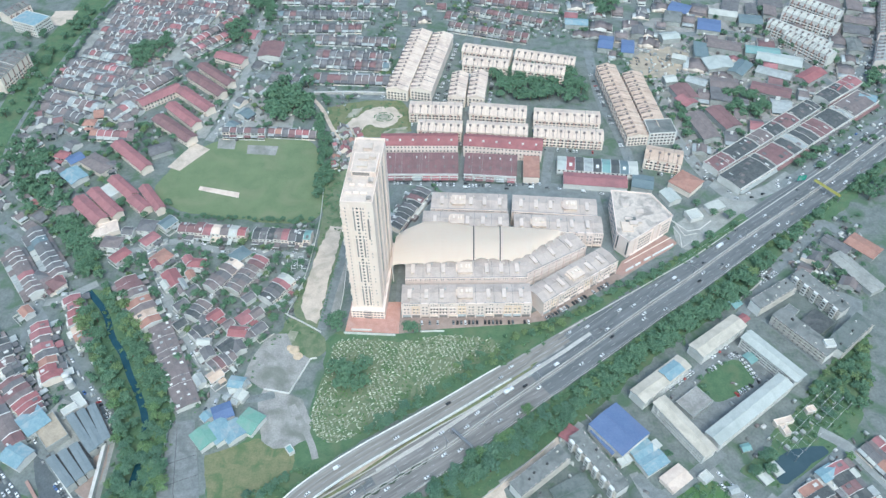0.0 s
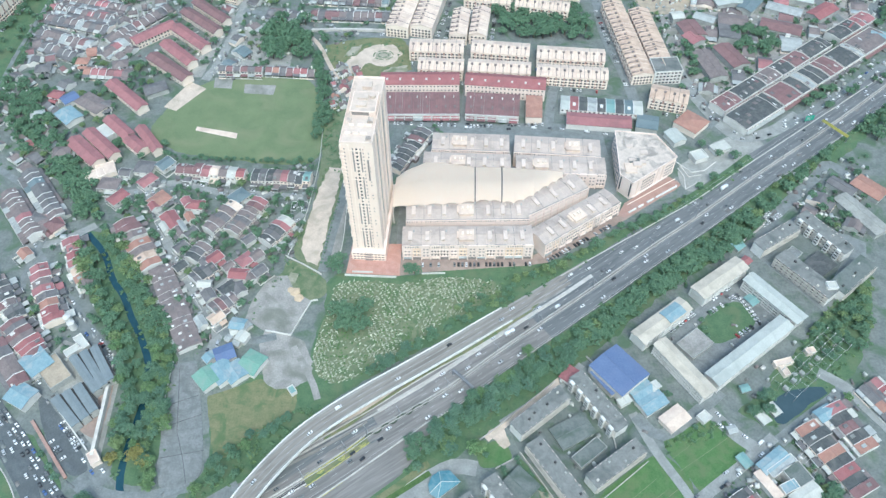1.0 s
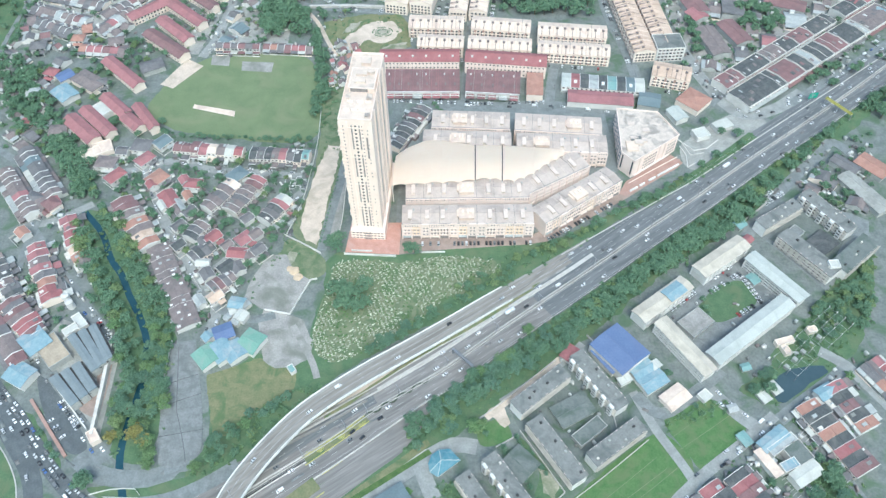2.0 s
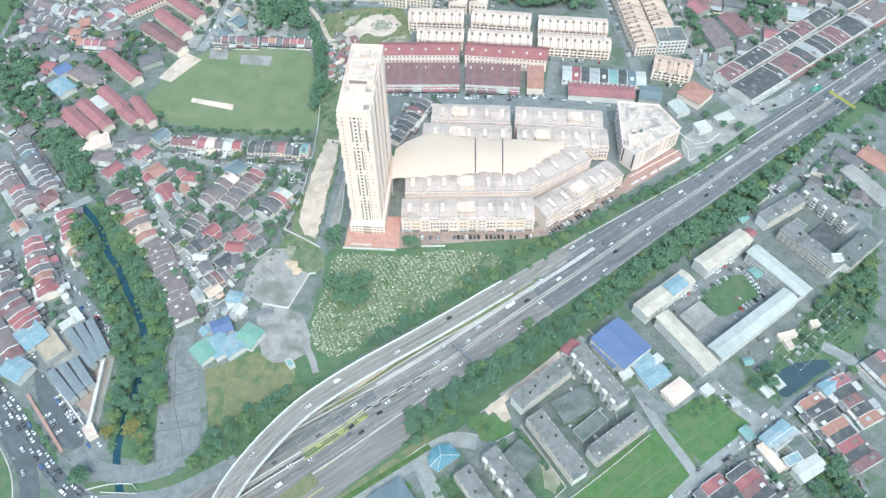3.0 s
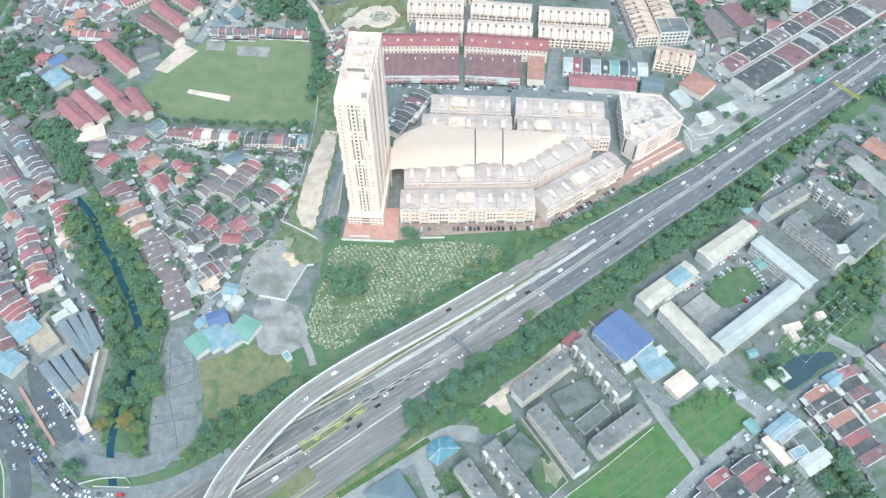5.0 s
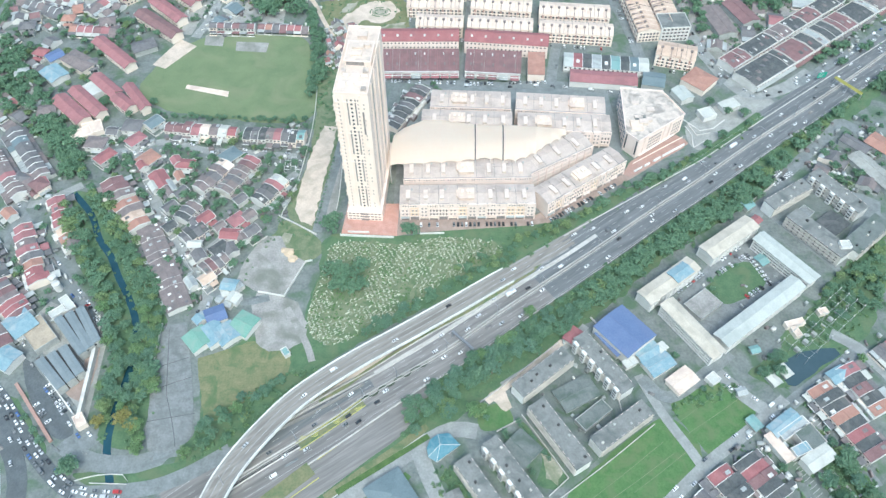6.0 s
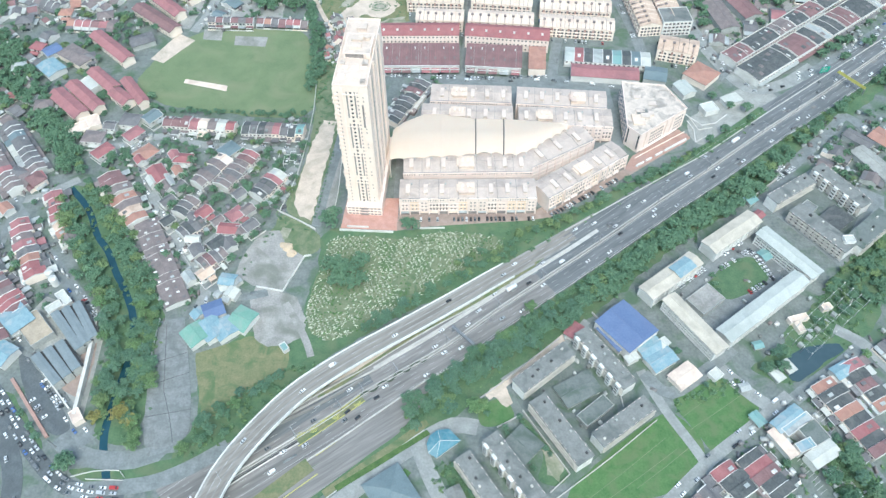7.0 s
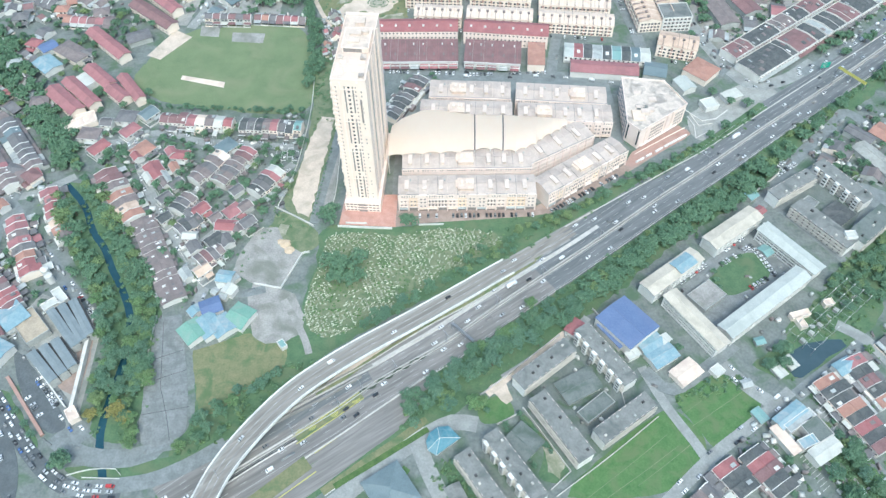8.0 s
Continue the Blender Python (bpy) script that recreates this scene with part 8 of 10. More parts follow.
for p, q in (((77.1, 144.7), (126.8, 181.3)), ((87.8, 144.7), (132.0, 174.4)), ((105.8, 151.6), (140.3, 176.1)), ((135.3, 191.8), (170.7, 216.7)), ((142.4, 186.5), (183.4, 212.9))):
    band("track", [p, ((p[0] + q[0]) / 2 + 0.5, (p[1] + q[1]) / 2), q], 0.35, "field", 0.05, 0.09, "faint pale wheel track across the field", "track")
# white-roofed school court
for a, b, d, top in (((178.3, 314.3), (215.2, 341.2), 11, "school_roof"), ((217.6, 328.3), (244.2, 291.3), 9.5, "aqua_white_roof"), ((172.8, 244.8), (233.0, 289.4), 10, "aqua_white_roof"), ((143.9, 273.2), (168.4, 234.5), 9, "school_roof"), ((129.9, 276.7), (166.6, 304.6), 10.5, "school_roof")):
    s, w = building("school_block", a, b, d, 10, "gable", "white_wall", top, 1.4, None, 1.3, "white school block with a pale metal roof", "school block", "court school blocks")
    for side in (-1, 1):
        for z in (1.0, 3.5, 6.0, 8.4):
            y = side * d / 2
            # dark strip on the wall paints the shade inside the open corridor
            part("corridor", boxes((-w / 2 + 0.8, w / 2 - 0.8, min(y, y + side * 0.06), max(y, y + side * 0.06), z + 0.1, z + 1.2)), "flat_roof", s)
            part("gallery", boxes((-w / 2, w / 2, min(y, y + side * 1.1), max(y, y + side * 1.1), z - 0.5, z - 0.35), (-w / 2, w / 2, min(y + side * 0.95, y + side * 1.1), max(y + side * 0.95, y + side * 1.1), z - 0.35, z + 0.25)), "trim_white", s)
        for k in range(int(w / 4.5) + 1):
            x = -w / 2 + (w - 0.4) * k / int(w / 4.5)
            part("column", boxes((x, x + 0.4, min(y, y + side * 1.2), max(y, y + side * 1.2), 0, 9.9)), "trim_white", s)
building("roof_canopy", (150.4, 291.6), (162.1, 300.5), 9.5, 11.6, "gable", "white_wall", "sky_roof", 1.2, label="light blue roof over the end of the school block", category="roof")
building("shelter", (161.1, 270.1), (177.8, 282.7), 15, 3, "flat", "grey_wall", "gravel", label="low flat concrete canteen in the court", category="shelter")
building("shelter", (214.9, 311.2), (220.4, 314.6), 8, 3, "gable", "grey_wall", "teal_roof", 1.0, label="small green roofed shelter by the cars", category="shelter")
parked((183.0, 301.2), (209.6, 318.8), 3.0, 0.7)
parked((211.3, 315.8), (218.8, 295.4), 3.0, 0.7)
parked((201.1, 283.8), (218.5, 294.5), 3.0, 0.7)
parked((155.1, 288.4), (174.2, 302.6), 2.8, 0.85)
parked((188.5, 313.8), (206.8, 327.4), 2.8, 0.7)
parked((-238.9, 277.2), (-226.4, 262.9), 2.8, 0.7)
# blue hall
building("sports_hall", (104.1, 263.5), (122.4, 240.7), 26, 9, "gable", "white_wall", "blue_roof", 1.6, None, 0.3, "sports hall with a broad deep-blue metal roof", "hall")
building("annex", (97.4, 253.9), (108.9, 237.5), 5, 5, "shed", "white_wall", "blue_roof", 1.0, label="lean-to with a deep-blue roof beside the hall", category="annex")
for a, b, d, top in (((120.3, 235.0), (133.5, 243.1), 11, "sky_roof"), ((124.6, 226.9), (139.4, 236.0), 12, "sky_roof"), ((133.7, 244.3), (136.5, 240.2), 8, "white_roof"), ((113.4, 234.1), (115.5, 230.1), 8, "white_roof")):
    building("annex", a, b, d, 4.5, "gable", "white_wall", top, 1.0, label="small annex with a pale metal roof", category="annex")
building("warehouse", (138.0, 215.1), (151.4, 224.6), 11.5, 4.2, "gable", "cream_wall", "cream_roof", 0.9, label="small warehouse with a cream roof", category="warehouse")
building("shed", (161.0, 219.3), (167.0, 223.5), 6.5, 3, "flat", "white_wall", "white_roof", label="small white shed by the lane", category="shed")
building("hut", (78.0, 247.1), (85.0, 255.8), 9, 4, "hip", "white_wall", "red_roof", 1.6, label="small hut with a red roof", category="hut")
# grey works quad
old_flats((232.3, 357.1), (265.6, 378.2), 10, 10, label="old grey works block with a stained flat roof")
old_flats((274.1, 389.7), (297.8, 352.2), 11, 10, screens=5, label="old grey works block with a stained flat roof")
old_flats((246.3, 349.5), (273.2, 312.8), 12, 10, faces="f", top="flat_roof", label="old works block with long galleries and a stained flat roof")
old_flats((277.6, 318.0), (309.0, 343.5), 13, 9.6, faces="f", top="moss_roof", label="old works wing with a dark stained flat roof")
area("paving", [(240.0, 351.0), (272.0, 379.0), (296.5, 351.5), (277.0, 325.0)], "moss_court", 0.16, "mossy dark court inside the old works", "court")
building("shed", (265.6, 337.2), (283.8, 351.0), 15.5, 3.2, "gable", "grey_wall", "tar_roof", 0.8, label="low dark roofed shed in the works court", category="shed")
building("shed", (255.0, 352.0), (264.0, 359.5), 9, 2.6, "flat", "grey_wall", "worn_concrete", label="low pale concrete shelter in the works court", category="shelter")
building("stair_head", (270.0, 319.0), (277.0, 319.5), 6, 12, "flat", "trim_white", "white_roof", label="white stair head above the works roof", category="stair head")
parked((246.0, 386.0), (262.0, 397.0), 2.8, 0.9)
parked((243.0, 390.0), (254.0, 399.0), 2.8, 0.8)
band("wall", [(223.0, 367.0), (244.0, 384.0), (250.0, 392.0)], 1.0, "pale_concrete", 0.1, 1.4, "pale rough boundary wall above the works", "wall", "", step=4)
building("shed", (313.8, 413.4), (333.6, 375.3), 14, 5, "gable", "grey_wall", "yard", 1.6, label="long shed with a dusty tan-grey roof", category="shed")
building("shed", (332.3, 432.0), (348.0, 413.2), 16, 5, "gable", "grey_wall", "orange_roof", 1.6, label="shed with an orange roof", category="shed")
building("shed", (311.4, 432.1), (325.5, 416.4), 10, 5, "gable", "grey_wall", "grey_roof", 1.6, label="shed with a grey roof", category="shed")
building("shack", (217.1, 361.1), (223.1, 365.5), 7, 3.5, "gable", "grey_wall", "teal_roof", 1.0, label="small shack with a teal roof beside the works", category="shack", group="shacks")
building("shack", (219.8, 346.2), (224.8, 350.4), 6, 3.5, "gable", "grey_wall", "red_roof", 1.0, label="small shack with a red roof beside the works", category="shack", group="shacks")
for p in ((194.9, 241.3), (179.5, 212.1)):
    building("shack", (p[0] - 2.6, p[1]), (p[0] + 2.6, p[1] + 1.4), 4.2, 2.8, "gable", "grey_wall", rnd.choice(("pale_sheet", "teal_roof", "white_roof")), 0.9, label="small shack with a metal roof among scrub", category="shack", group="shacks")
for p, top in (((201.2, 221.0), "white_roof"), ((209.6, 226.7), "white_roof"), ((182.1, 192.0), "teal_roof")):
    building("shack", (p[0] - 2, p[1] + 3.5), (p[0] + 2, p[1] - 3.5), 5.5, 3.2, "gable", "grey_wall", top, 1.0, label="small building with a pale roof by the lane", category="shack", group="shacks")
area("gravel_lot", [(210.9, 251.3), (238.8, 272.7), (261.5, 292.0), (269.6, 282.8), (234.7, 250.0), (216.6, 240.2)], "grass", 0.17, "rough grass under the substation", "grass", 1.0)
for a, b in (((219.4, 259.9), (231.9, 263.3)), ((223.5, 259.0), (225.9, 251.5)), ((243.3, 269.7), (249.6, 271.5))):
    building("shed", a, b, 4.5, 3, "flat", "cream_wall", "cream_roof", label="low pale concrete shed by the substation", category="shed")
# electrical substation: a field of thin pale frames
yard = tagged(new("substation"), "open electrical substation of thin pale steel frames", "substation")
m, w = lie((219.1, 240.2), (267.3, 279.2))
yard.matrix_world = m
for k, y in enumerate((-9, -3, 3, 9)):
    part("beam", boxes((-w / 2, w / 2, y - 0.07, y + 0.07, 6.7, 6.9)), "pale_sheet", yard)
    for i in range(6):
        x = -w / 2 + w * i / 5
        post = part("post", boxes((x - 0.16, x + 0.16, y - 0.16, y + 0.16, -0.2, 6.6)), "steel", yard)
        part("insulator", boxes((x - 0.3, x + 0.3, y - 0.3, y + 0.3, 7.0, 7.8)), "white_wall", post)
for i in range(11):
    x = -w / 2 + w * i / 10
    part("cross_bar", boxes((x - 0.05, x + 0.05, -9, 9, 6.4, 6.5)), "pale_sheet", yard)
for i in range(7):
    x = -w / 2 + 4 + (w - 8) * i / 6
    part("transformer", boxes((x - 1.3, x + 1.3, -1.6, 1.6, -0.2, 2.6), (x - 0.5, x + 0.5, -0.4, 0.4, 2.6, 3.5)), "grey_wall", yard)
# shops at the lower corner
building("shop", (189.6, 185.0), (206.5, 196.6), 7.5, 6, "gable", "white_wall", "sky_roof", 1.0, label="shop with a light blue roof", category="shop")
building("shop", (193.8, 181.9), (211.3, 193.0), 5.5, 6, "flat", "white_wall", "pale_sheet", label="shop with a pale flat roof", category="shop")
building("shop", (187.4, 184.1), (196.1, 168.5), 5, 5, "shed", "white_wall", "cream_roof", 0.5, label="narrow shop with a cream lean-to roof", category="shop")
building("shop", (207.5, 187.7), (213.7, 175.7), 13, 6, "flat", "pale_concrete", "moss_roof", label="shop with a dark flat roof in a pale rim", category="shop")
building("shop", (198.3, 172.1), (208.2, 176.4), 6, 6.6, "flat", "white_wall", "sky_roof", label="small block with a light blue roof", category="shop")
building("shop", (204.0, 164.8), (220.2, 174.0), 9, 6, "gable", "white_wall", "white_roof", 0.8, label="shop with a white metal roof", category="shop")
area("paving", [(196.9, 182.9), (205.1, 188.8), (219.7, 198.8), (225.0, 184.5), (212.1, 174.3), (205.1, 177.7)], "pale_lane", 0.18, "pale paved yard between the shops", "yard", -0.4)
bm = bmesh.new()
for k in range(6):
    u = Vector((218.2, 196.2)) + (Vector((223.1, 184.6)) - Vector((218.2, 196.2))) * k / 5
    strip(bm, [Vector((u.x, u.y, 0)), Vector((u.x + 3.4, u.y + 2.6, 0))], 0.22, -0.22, 0.15, 0.235)
bmesh.ops.recalc_face_normals(bm, faces=bm.faces)
tagged(part("lane_marking", bm, "marking"), "white hatched lines painted on the street", "road marking", kind="stuff")
area("grass", [(215.1, 171.3), (224.4, 175.9), (233.4, 176.4), (240.2, 165.7), (244.9, 160.4), (237.4, 139.7), (216.0, 139.7), (214.3, 155.1), (210.2, 164.0)], "grass", 0.09, "shaded grass under the trees", "grass", 0.5)
bm = bmesh.new()
for k in range(9):
    u = Vector((199.0, 167.3)).lerp(Vector((206.1, 148.2)), k / 8)
    strip(bm, [Vector((u.x, u.y, 0)), Vector((u.x + 4.6, u.y + 3.2, 0))], 0.14, -0.14, 0.15, 0.24)
bmesh.ops.recalc_face_normals(bm, faces=bm.faces)
tagged(part("lane_marking", bm, "marking"), "white parking bay lines along the street", "road marking", kind="stuff")
for row_ends in (
    ((153.5, 163.4), (164.5, 145.8), 17, ('red_roof', 'tar_roof', 'tar_roof'), -1, 4.5, 1.5),
    ((169.8, 170.1), (185.3, 145.8), 18, ('tar_roof', 'red_roof', 'maroon_roof', 'tar_roof', 'tar_roof'), 1, 4.5, 1.5),
):
    terrace(*row_ends)
for row_ends in (
    ((225.9, 216.0), (249.2, 170.8), 19, ('orange_roof', 'tar_roof', 'tar_roof', 'orange_roof', 'tar_roof', 'red_roof', 'tar_roof', 'maroon_roof'), -1, 4.5, 1.5),
    ((245.6, 229.2), (260.3, 198.1), 15, ('pink_roof', 'tar_roof', 'maroon_roof', 'tar_roof', 'orange_roof'), 1, 4.5, 1.5),
):
    terrace(*row_ends)
rows([((276.1, 246.0), (289.4, 222.1))], mix="brick", depth=11.5, unit=7.6, form="low", face=2)
rows([((136.2, 147.2), (142.6, 138.9))], mix="grey", depth=11.5, unit=7.6, form="low", face=2)
building("house", (235.2, 220.3), (245.9, 226.1), 8, 4.5, "gable", "white_wall", "sky_roof", 1.2, label="low house with a light blue metal roof", category="house")

# ---- right of the motorway's far end ----
def market_row(a, b, depth, cuts, group):
    """Shophouses side by side: low dark roofs of different colours behind white parapets, with strips of roof light."""
    a, b = Vector(a), Vector(b)
    for (t0, top), (t1, _) in zip(cuts, cuts[1:]):
        s, w = building("shophouse", a.lerp(b, t0 + 0.003), a.lerp(b, t1 - 0.003), depth, 6.5, "gable", "white_wall", top, 1.3, None, 0.1, "two-storey shophouse row with a " + {"tar_roof": "blackish", "pink_roof": "faded red", "maroon_roof": "maroon", "pale_sheet": "pale metal", "brown_roof": "dull brown", "grey_roof": "grey"}[top] + " roof behind white parapets", "shophouses", group)
        n = max(1, int(w / 6.5))
        for y in (-depth / 2 - 0.1, depth / 2 + 0.1):
            part("parapet", boxes((-w / 2, w / 2, y - 0.25, y + 0.25, 5.9, 7.5)), "old_wall" if y > 0 else "white_wall", s)
        for i in range(n + 1):
            x = -w / 2 + w * i / n
            if i in (0, n) or rnd.random() < 0.15:
                part("party_wall", prism(bmesh.new(), [(-depth / 2, 6.4), (0, 7.7), (depth / 2, 6.4), (depth / 2, 7.0), (0, 8.3), (-depth / 2, 7.0)], x - 0.2, x + 0.2), "old_wall", s)
            if i < n and rnd.random() < 0.45:
                y = rnd.choice((-0.62, 0.3)) * depth / 2
                part("roof_light", boxes((x + 1.6, x + 2.7, y, y + depth * 0.17, 7.0, 7.9)), rnd.choice(("trim_white", "pale_sheet", "old_wall")), s)
        for i in range(n):
            x = -w / 2 + w * (i + rnd.uniform(0.2, 0.8)) / n
            y = rnd.uniform(-0.3, 0.3) * depth
            part("roof_patch", prism(bmesh.new(), [(y - 2, 6.55 + 1.3 * (1 - abs(y - 2) / (depth / 2))), (y + 2, 6.55 + 1.3 * (1 - abs(y + 2) / (depth / 2))), (y + 2, 6.85 + 1.3 * (1 - abs(y + 2) / (depth / 2))), (y - 2, 6.85 + 1.3 * (1 - abs(y - 2) / (depth / 2)))], x - rnd.uniform(0.8, 2.2), x + rnd.uniform(0.8, 2.2)), rnd.choice(("brown_roof", "grey_roof", "tar_roof", "maroon_roof")), s)
        for i in range(2 * n):
            x = -w / 2 + w * (i + 0.5) / (2 * n)
            o = new("window", window_mesh(1.4, 1.3, "glass"))
            o.parent, o.location = s, (x, -depth / 2 - 0.02, 4.6)
        part("five_foot_way", prism(bmesh.new(), [(-depth / 2 - 3.0, 2.9), (-depth / 2, 3.4), (-depth / 2, 3.6), (-depth / 2 - 3.0, 3.1)], -w / 2, w / 2), rnd.choice(("pale_sheet", "maroon_roof", "grey_roof")), s)


market_row((250.0, 499.0), (425.0, 632.0), 24, ((0.0, "tar_roof"), (0.24, "maroon_roof"), (0.36, "tar_roof"), (0.42, "pale_sheet"), (0.46, "tar_roof"), (0.55, "maroon_roof"), (0.65, "tar_roof"), (0.77, "pale_sheet"), (0.80, "brown_roof"), (1.0, "")), "lower shophouse rows")
market_row((239.0, 520.0), (366.0, 618.5), 17, ((0.0, "maroon_roof"), (0.16, "tar_roof"), (0.38, "brown_roof"), (0.52, "tar_roof"), (0.64, "maroon_roof"), (0.78, "tar_roof"), (1.0, "")), "upper shophouse rows")
market_row((376.0, 626.0), (424.0, 662.0), 17, ((0.0, "tar_roof"), (0.6, "pink_roof"), (1.0, "")), "upper shophouse rows")
for a, b, d, top in (((236.9, 632.6), (245.0, 618.0), 16, "pink_roof"), ((243.4, 603.8), (252.2, 563.4), 18, "brown_roof"), ((264.5, 613.2), (277.1, 580.9), 18, "maroon_roof"), ((238.4, 652.7), (245.5, 627.7), 20, "maroon_roof"), ((368.2, 661.1), (393.4, 680.0), 16, "red_roof"), ((288.7, 704.5), (292.1, 682.5), 30, "aqua_white_roof"), ((327.7, 682.4), (358.2, 666.3), 14, "pale_sheet"), ((312.9, 651.0), (348.5, 635.8), 18, "maroon_roof"), ((335.6, 709.9), (378.7, 693.1), 20, "aqua_white_roof"), ((326.6, 721.4), (361.0, 713.2), 16, "teal_roof"), ((287.1, 775.8), (311.2, 769.4), 26, "blue_roof"), ((306.9, 804.1), (337.2, 794.8), 14, "white_roof"), ((169.1, 737.2), (184.1, 733.6), 26, "blue_roof"), ((192.5, 727.7), (205.6, 725.3), 26, "blue_roof"), ((136.6, 780.8), (162.1, 778.1), 14, "sky_roof"), ((239.8, 747.0), (259.4, 750.5), 14, "aqua_white_roof"), ((415.7, 632.1), (429.7, 624.2), 16, "sky_roof"), ((395.9, 640.1), (409.0, 652.2), 12, "red_roof"), ((244.4, 707.9), (258.3, 702.2), 9, "white_roof"), ((226.1, 662.5), (238.2, 664.5), 12, "white_roof"), ((249.9, 664.5), (267.9, 654.1), 12, "pale_sheet"), ((284.5, 806.1), (263.7, 816.9), 22, "blue_roof"), ((301.8, 673.3), (319.6, 694.9), 16, "slate_roof")):
    building("warehouse", a, b, d, 6, "gable", "grey_wall", top, 2.0, None, 0.5, "warehouse with a " + {"brown_roof": "dull brown", "pink_roof": "faded red", "maroon_roof": "maroon", "red_roof": "red", "aqua_white_roof": "pale aqua", "pale_sheet": "pale grey", "teal_roof": "green-teal", "blue_roof": "blue", "white_roof": "white", "sky_roof": "light blue", "slate_roof": "slate grey"}[top] + " pitched roof", "warehouse", "warehouses")
for a, b in (((366.5, 769.2), (414.7, 717.4)), ((377.8, 744.6), (410.9, 698.2)), ((390.8, 796.0), (438.1, 756.5)), ((410.0, 825.4), (451.8, 785.4))):
    flats(a, b, 15, 13, top="white_roof", wall="white_wall", label="long pale apartment slab with a grey-white roof")
for a, b in (((529.9, 845.5), (486.2, 741.7)), ((483.3, 734.5), (458.3, 684.8))):
    flats(a, b, 14, 12, top="pale_sheet", wall="pink_wall", label="tall pale apartment slab beside the road")
# upper left blocks
flats((-465.7, 650.0), (-456.0, 698.0), 28, 18, top="flat_roof", label="large cream building with a dark flat roof")
building("office_block", (-488.0, 782.0), (-456.0, 768.0), 24, 14, "flat", "white_wall", "sky_roof", win=(4, 10, 1.8, 1.5, "fr"), label="white block with a light blue roof", category="office block")
flats((-510.2, 789.3), (-494.4, 815.7), 18, 12, top="flat_roof", label="pale building with a grey flat roof")

area("dirt_plot", [(-466.0, 789.5), (-463.0, 817.9), (-438.5, 819.1), (-436.0, 800.0), (-446.0, 782.0)], "dirt", 0.12, "bare tan earth lot behind the block", "dirt", -2.0)
# haze over the far terraces is put into this paler ground sheet
area("paving", [(-414.0, 600.0), (-408.0, 700.0), (-398.0, 846.0), (-232.0, 846.0), (-246.0, 792.0), (-285.0, 716.0), (-300.0, 690.0), (-338.0, 606.0), (-372.0, 596.0)], "yard", 0.06, "pale ground among the far terraces, lightened to stand for haze", "ground", 1.0)
area("paving", [(-238.0, 690.0), (-226.0, 700.0), (-216.0, 668.0), (-225.0, 610.0), (-231.0, 572.0), (-247.0, 572.0)], "yard", 0.065, "pale sandy ground beside the school", "ground", -1.5)
area("paving", [(-204.0, 655.0), (-150.0, 640.0), (-150.0, 588.0), (-206.0, 590.0)], "yard", 0.064, "pale concrete yards among low houses", "ground", -1.5)

# ---- far terraces ----
rows([((-204.4, 805.6), (-88.4, 802.4)), ((-186.3, 773.2), (-96.1, 774.1)), ((-144.8, 749.7), (-55.9, 742.1)), ((-141.1, 719.0), (-60.6, 711.8)), ((-142.1, 702.0), (-59.7, 694.0)), ((-138.5, 672.6), (-58.4, 668.1)), ((-183.3, 674.9), (-143.6, 666.3)), ((-196.3, 839.5), (-60.2, 834.7))], mix="grey", depth=19, unit=7.4, face=1, form="low")
rows([((3.8, 776.2), (92.1, 748.7)), ((27.2, 811.2), (110.7, 780.9)), ((34.6, 839.9), (134.0, 817.4)), ((0.6, 804.7), (15.1, 799.4))], mix="maroon", depth=18, unit=7.4, face=1)
rows([((-410.2, 677.8), (-334.7, 654.5)), ((-407.4, 695.2), (-331.4, 673.2)), ((-392.2, 731.5), (-337.1, 714.0)), ((-386.5, 753.0), (-304.1, 728.9)), ((-388.7, 780.4), (-297.4, 752.7)), ((-391.1, 809.0), (-284.1, 777.4)), ((-388.4, 833.5), (-269.3, 799.3)), ((-341.9, 850.1), (-233.9, 821.8))], mix="old", depth=19, unit=7.4, face=2, form="low")
rows([((-412.7, 644.5), (-346.8, 619.7)), ((-395.0, 619.8), (-354.7, 600.7)), ((-334.8, 626.4), (-287.1, 686.0)), ((-332.4, 600.7), (-309.9, 639.2))], mix="old", depth=18, unit=7.4, face=1, form="low")
rows([((-341.6, 577.9), (-296.8, 573.4)), ((-281.8, 713.8), (-247.1, 754.9)), ((-281.1, 737.0), (-241.7, 792.6))], mix="red", depth=18, unit=7.4, face=1)
building("hall", (-190.2, 736.7), (-191.7, 707.8), 24, 6, "gable", "white_wall", "maroon_roof", 2.0, label="hall with a maroon roof beside a street", category="hall")
building("hall", (-226.1, 754.8), (-211.7, 752.3), 18, 6, "gable", "white_wall", "pink_roof", 2.0, label="hall with a faded red roof", category="hall")

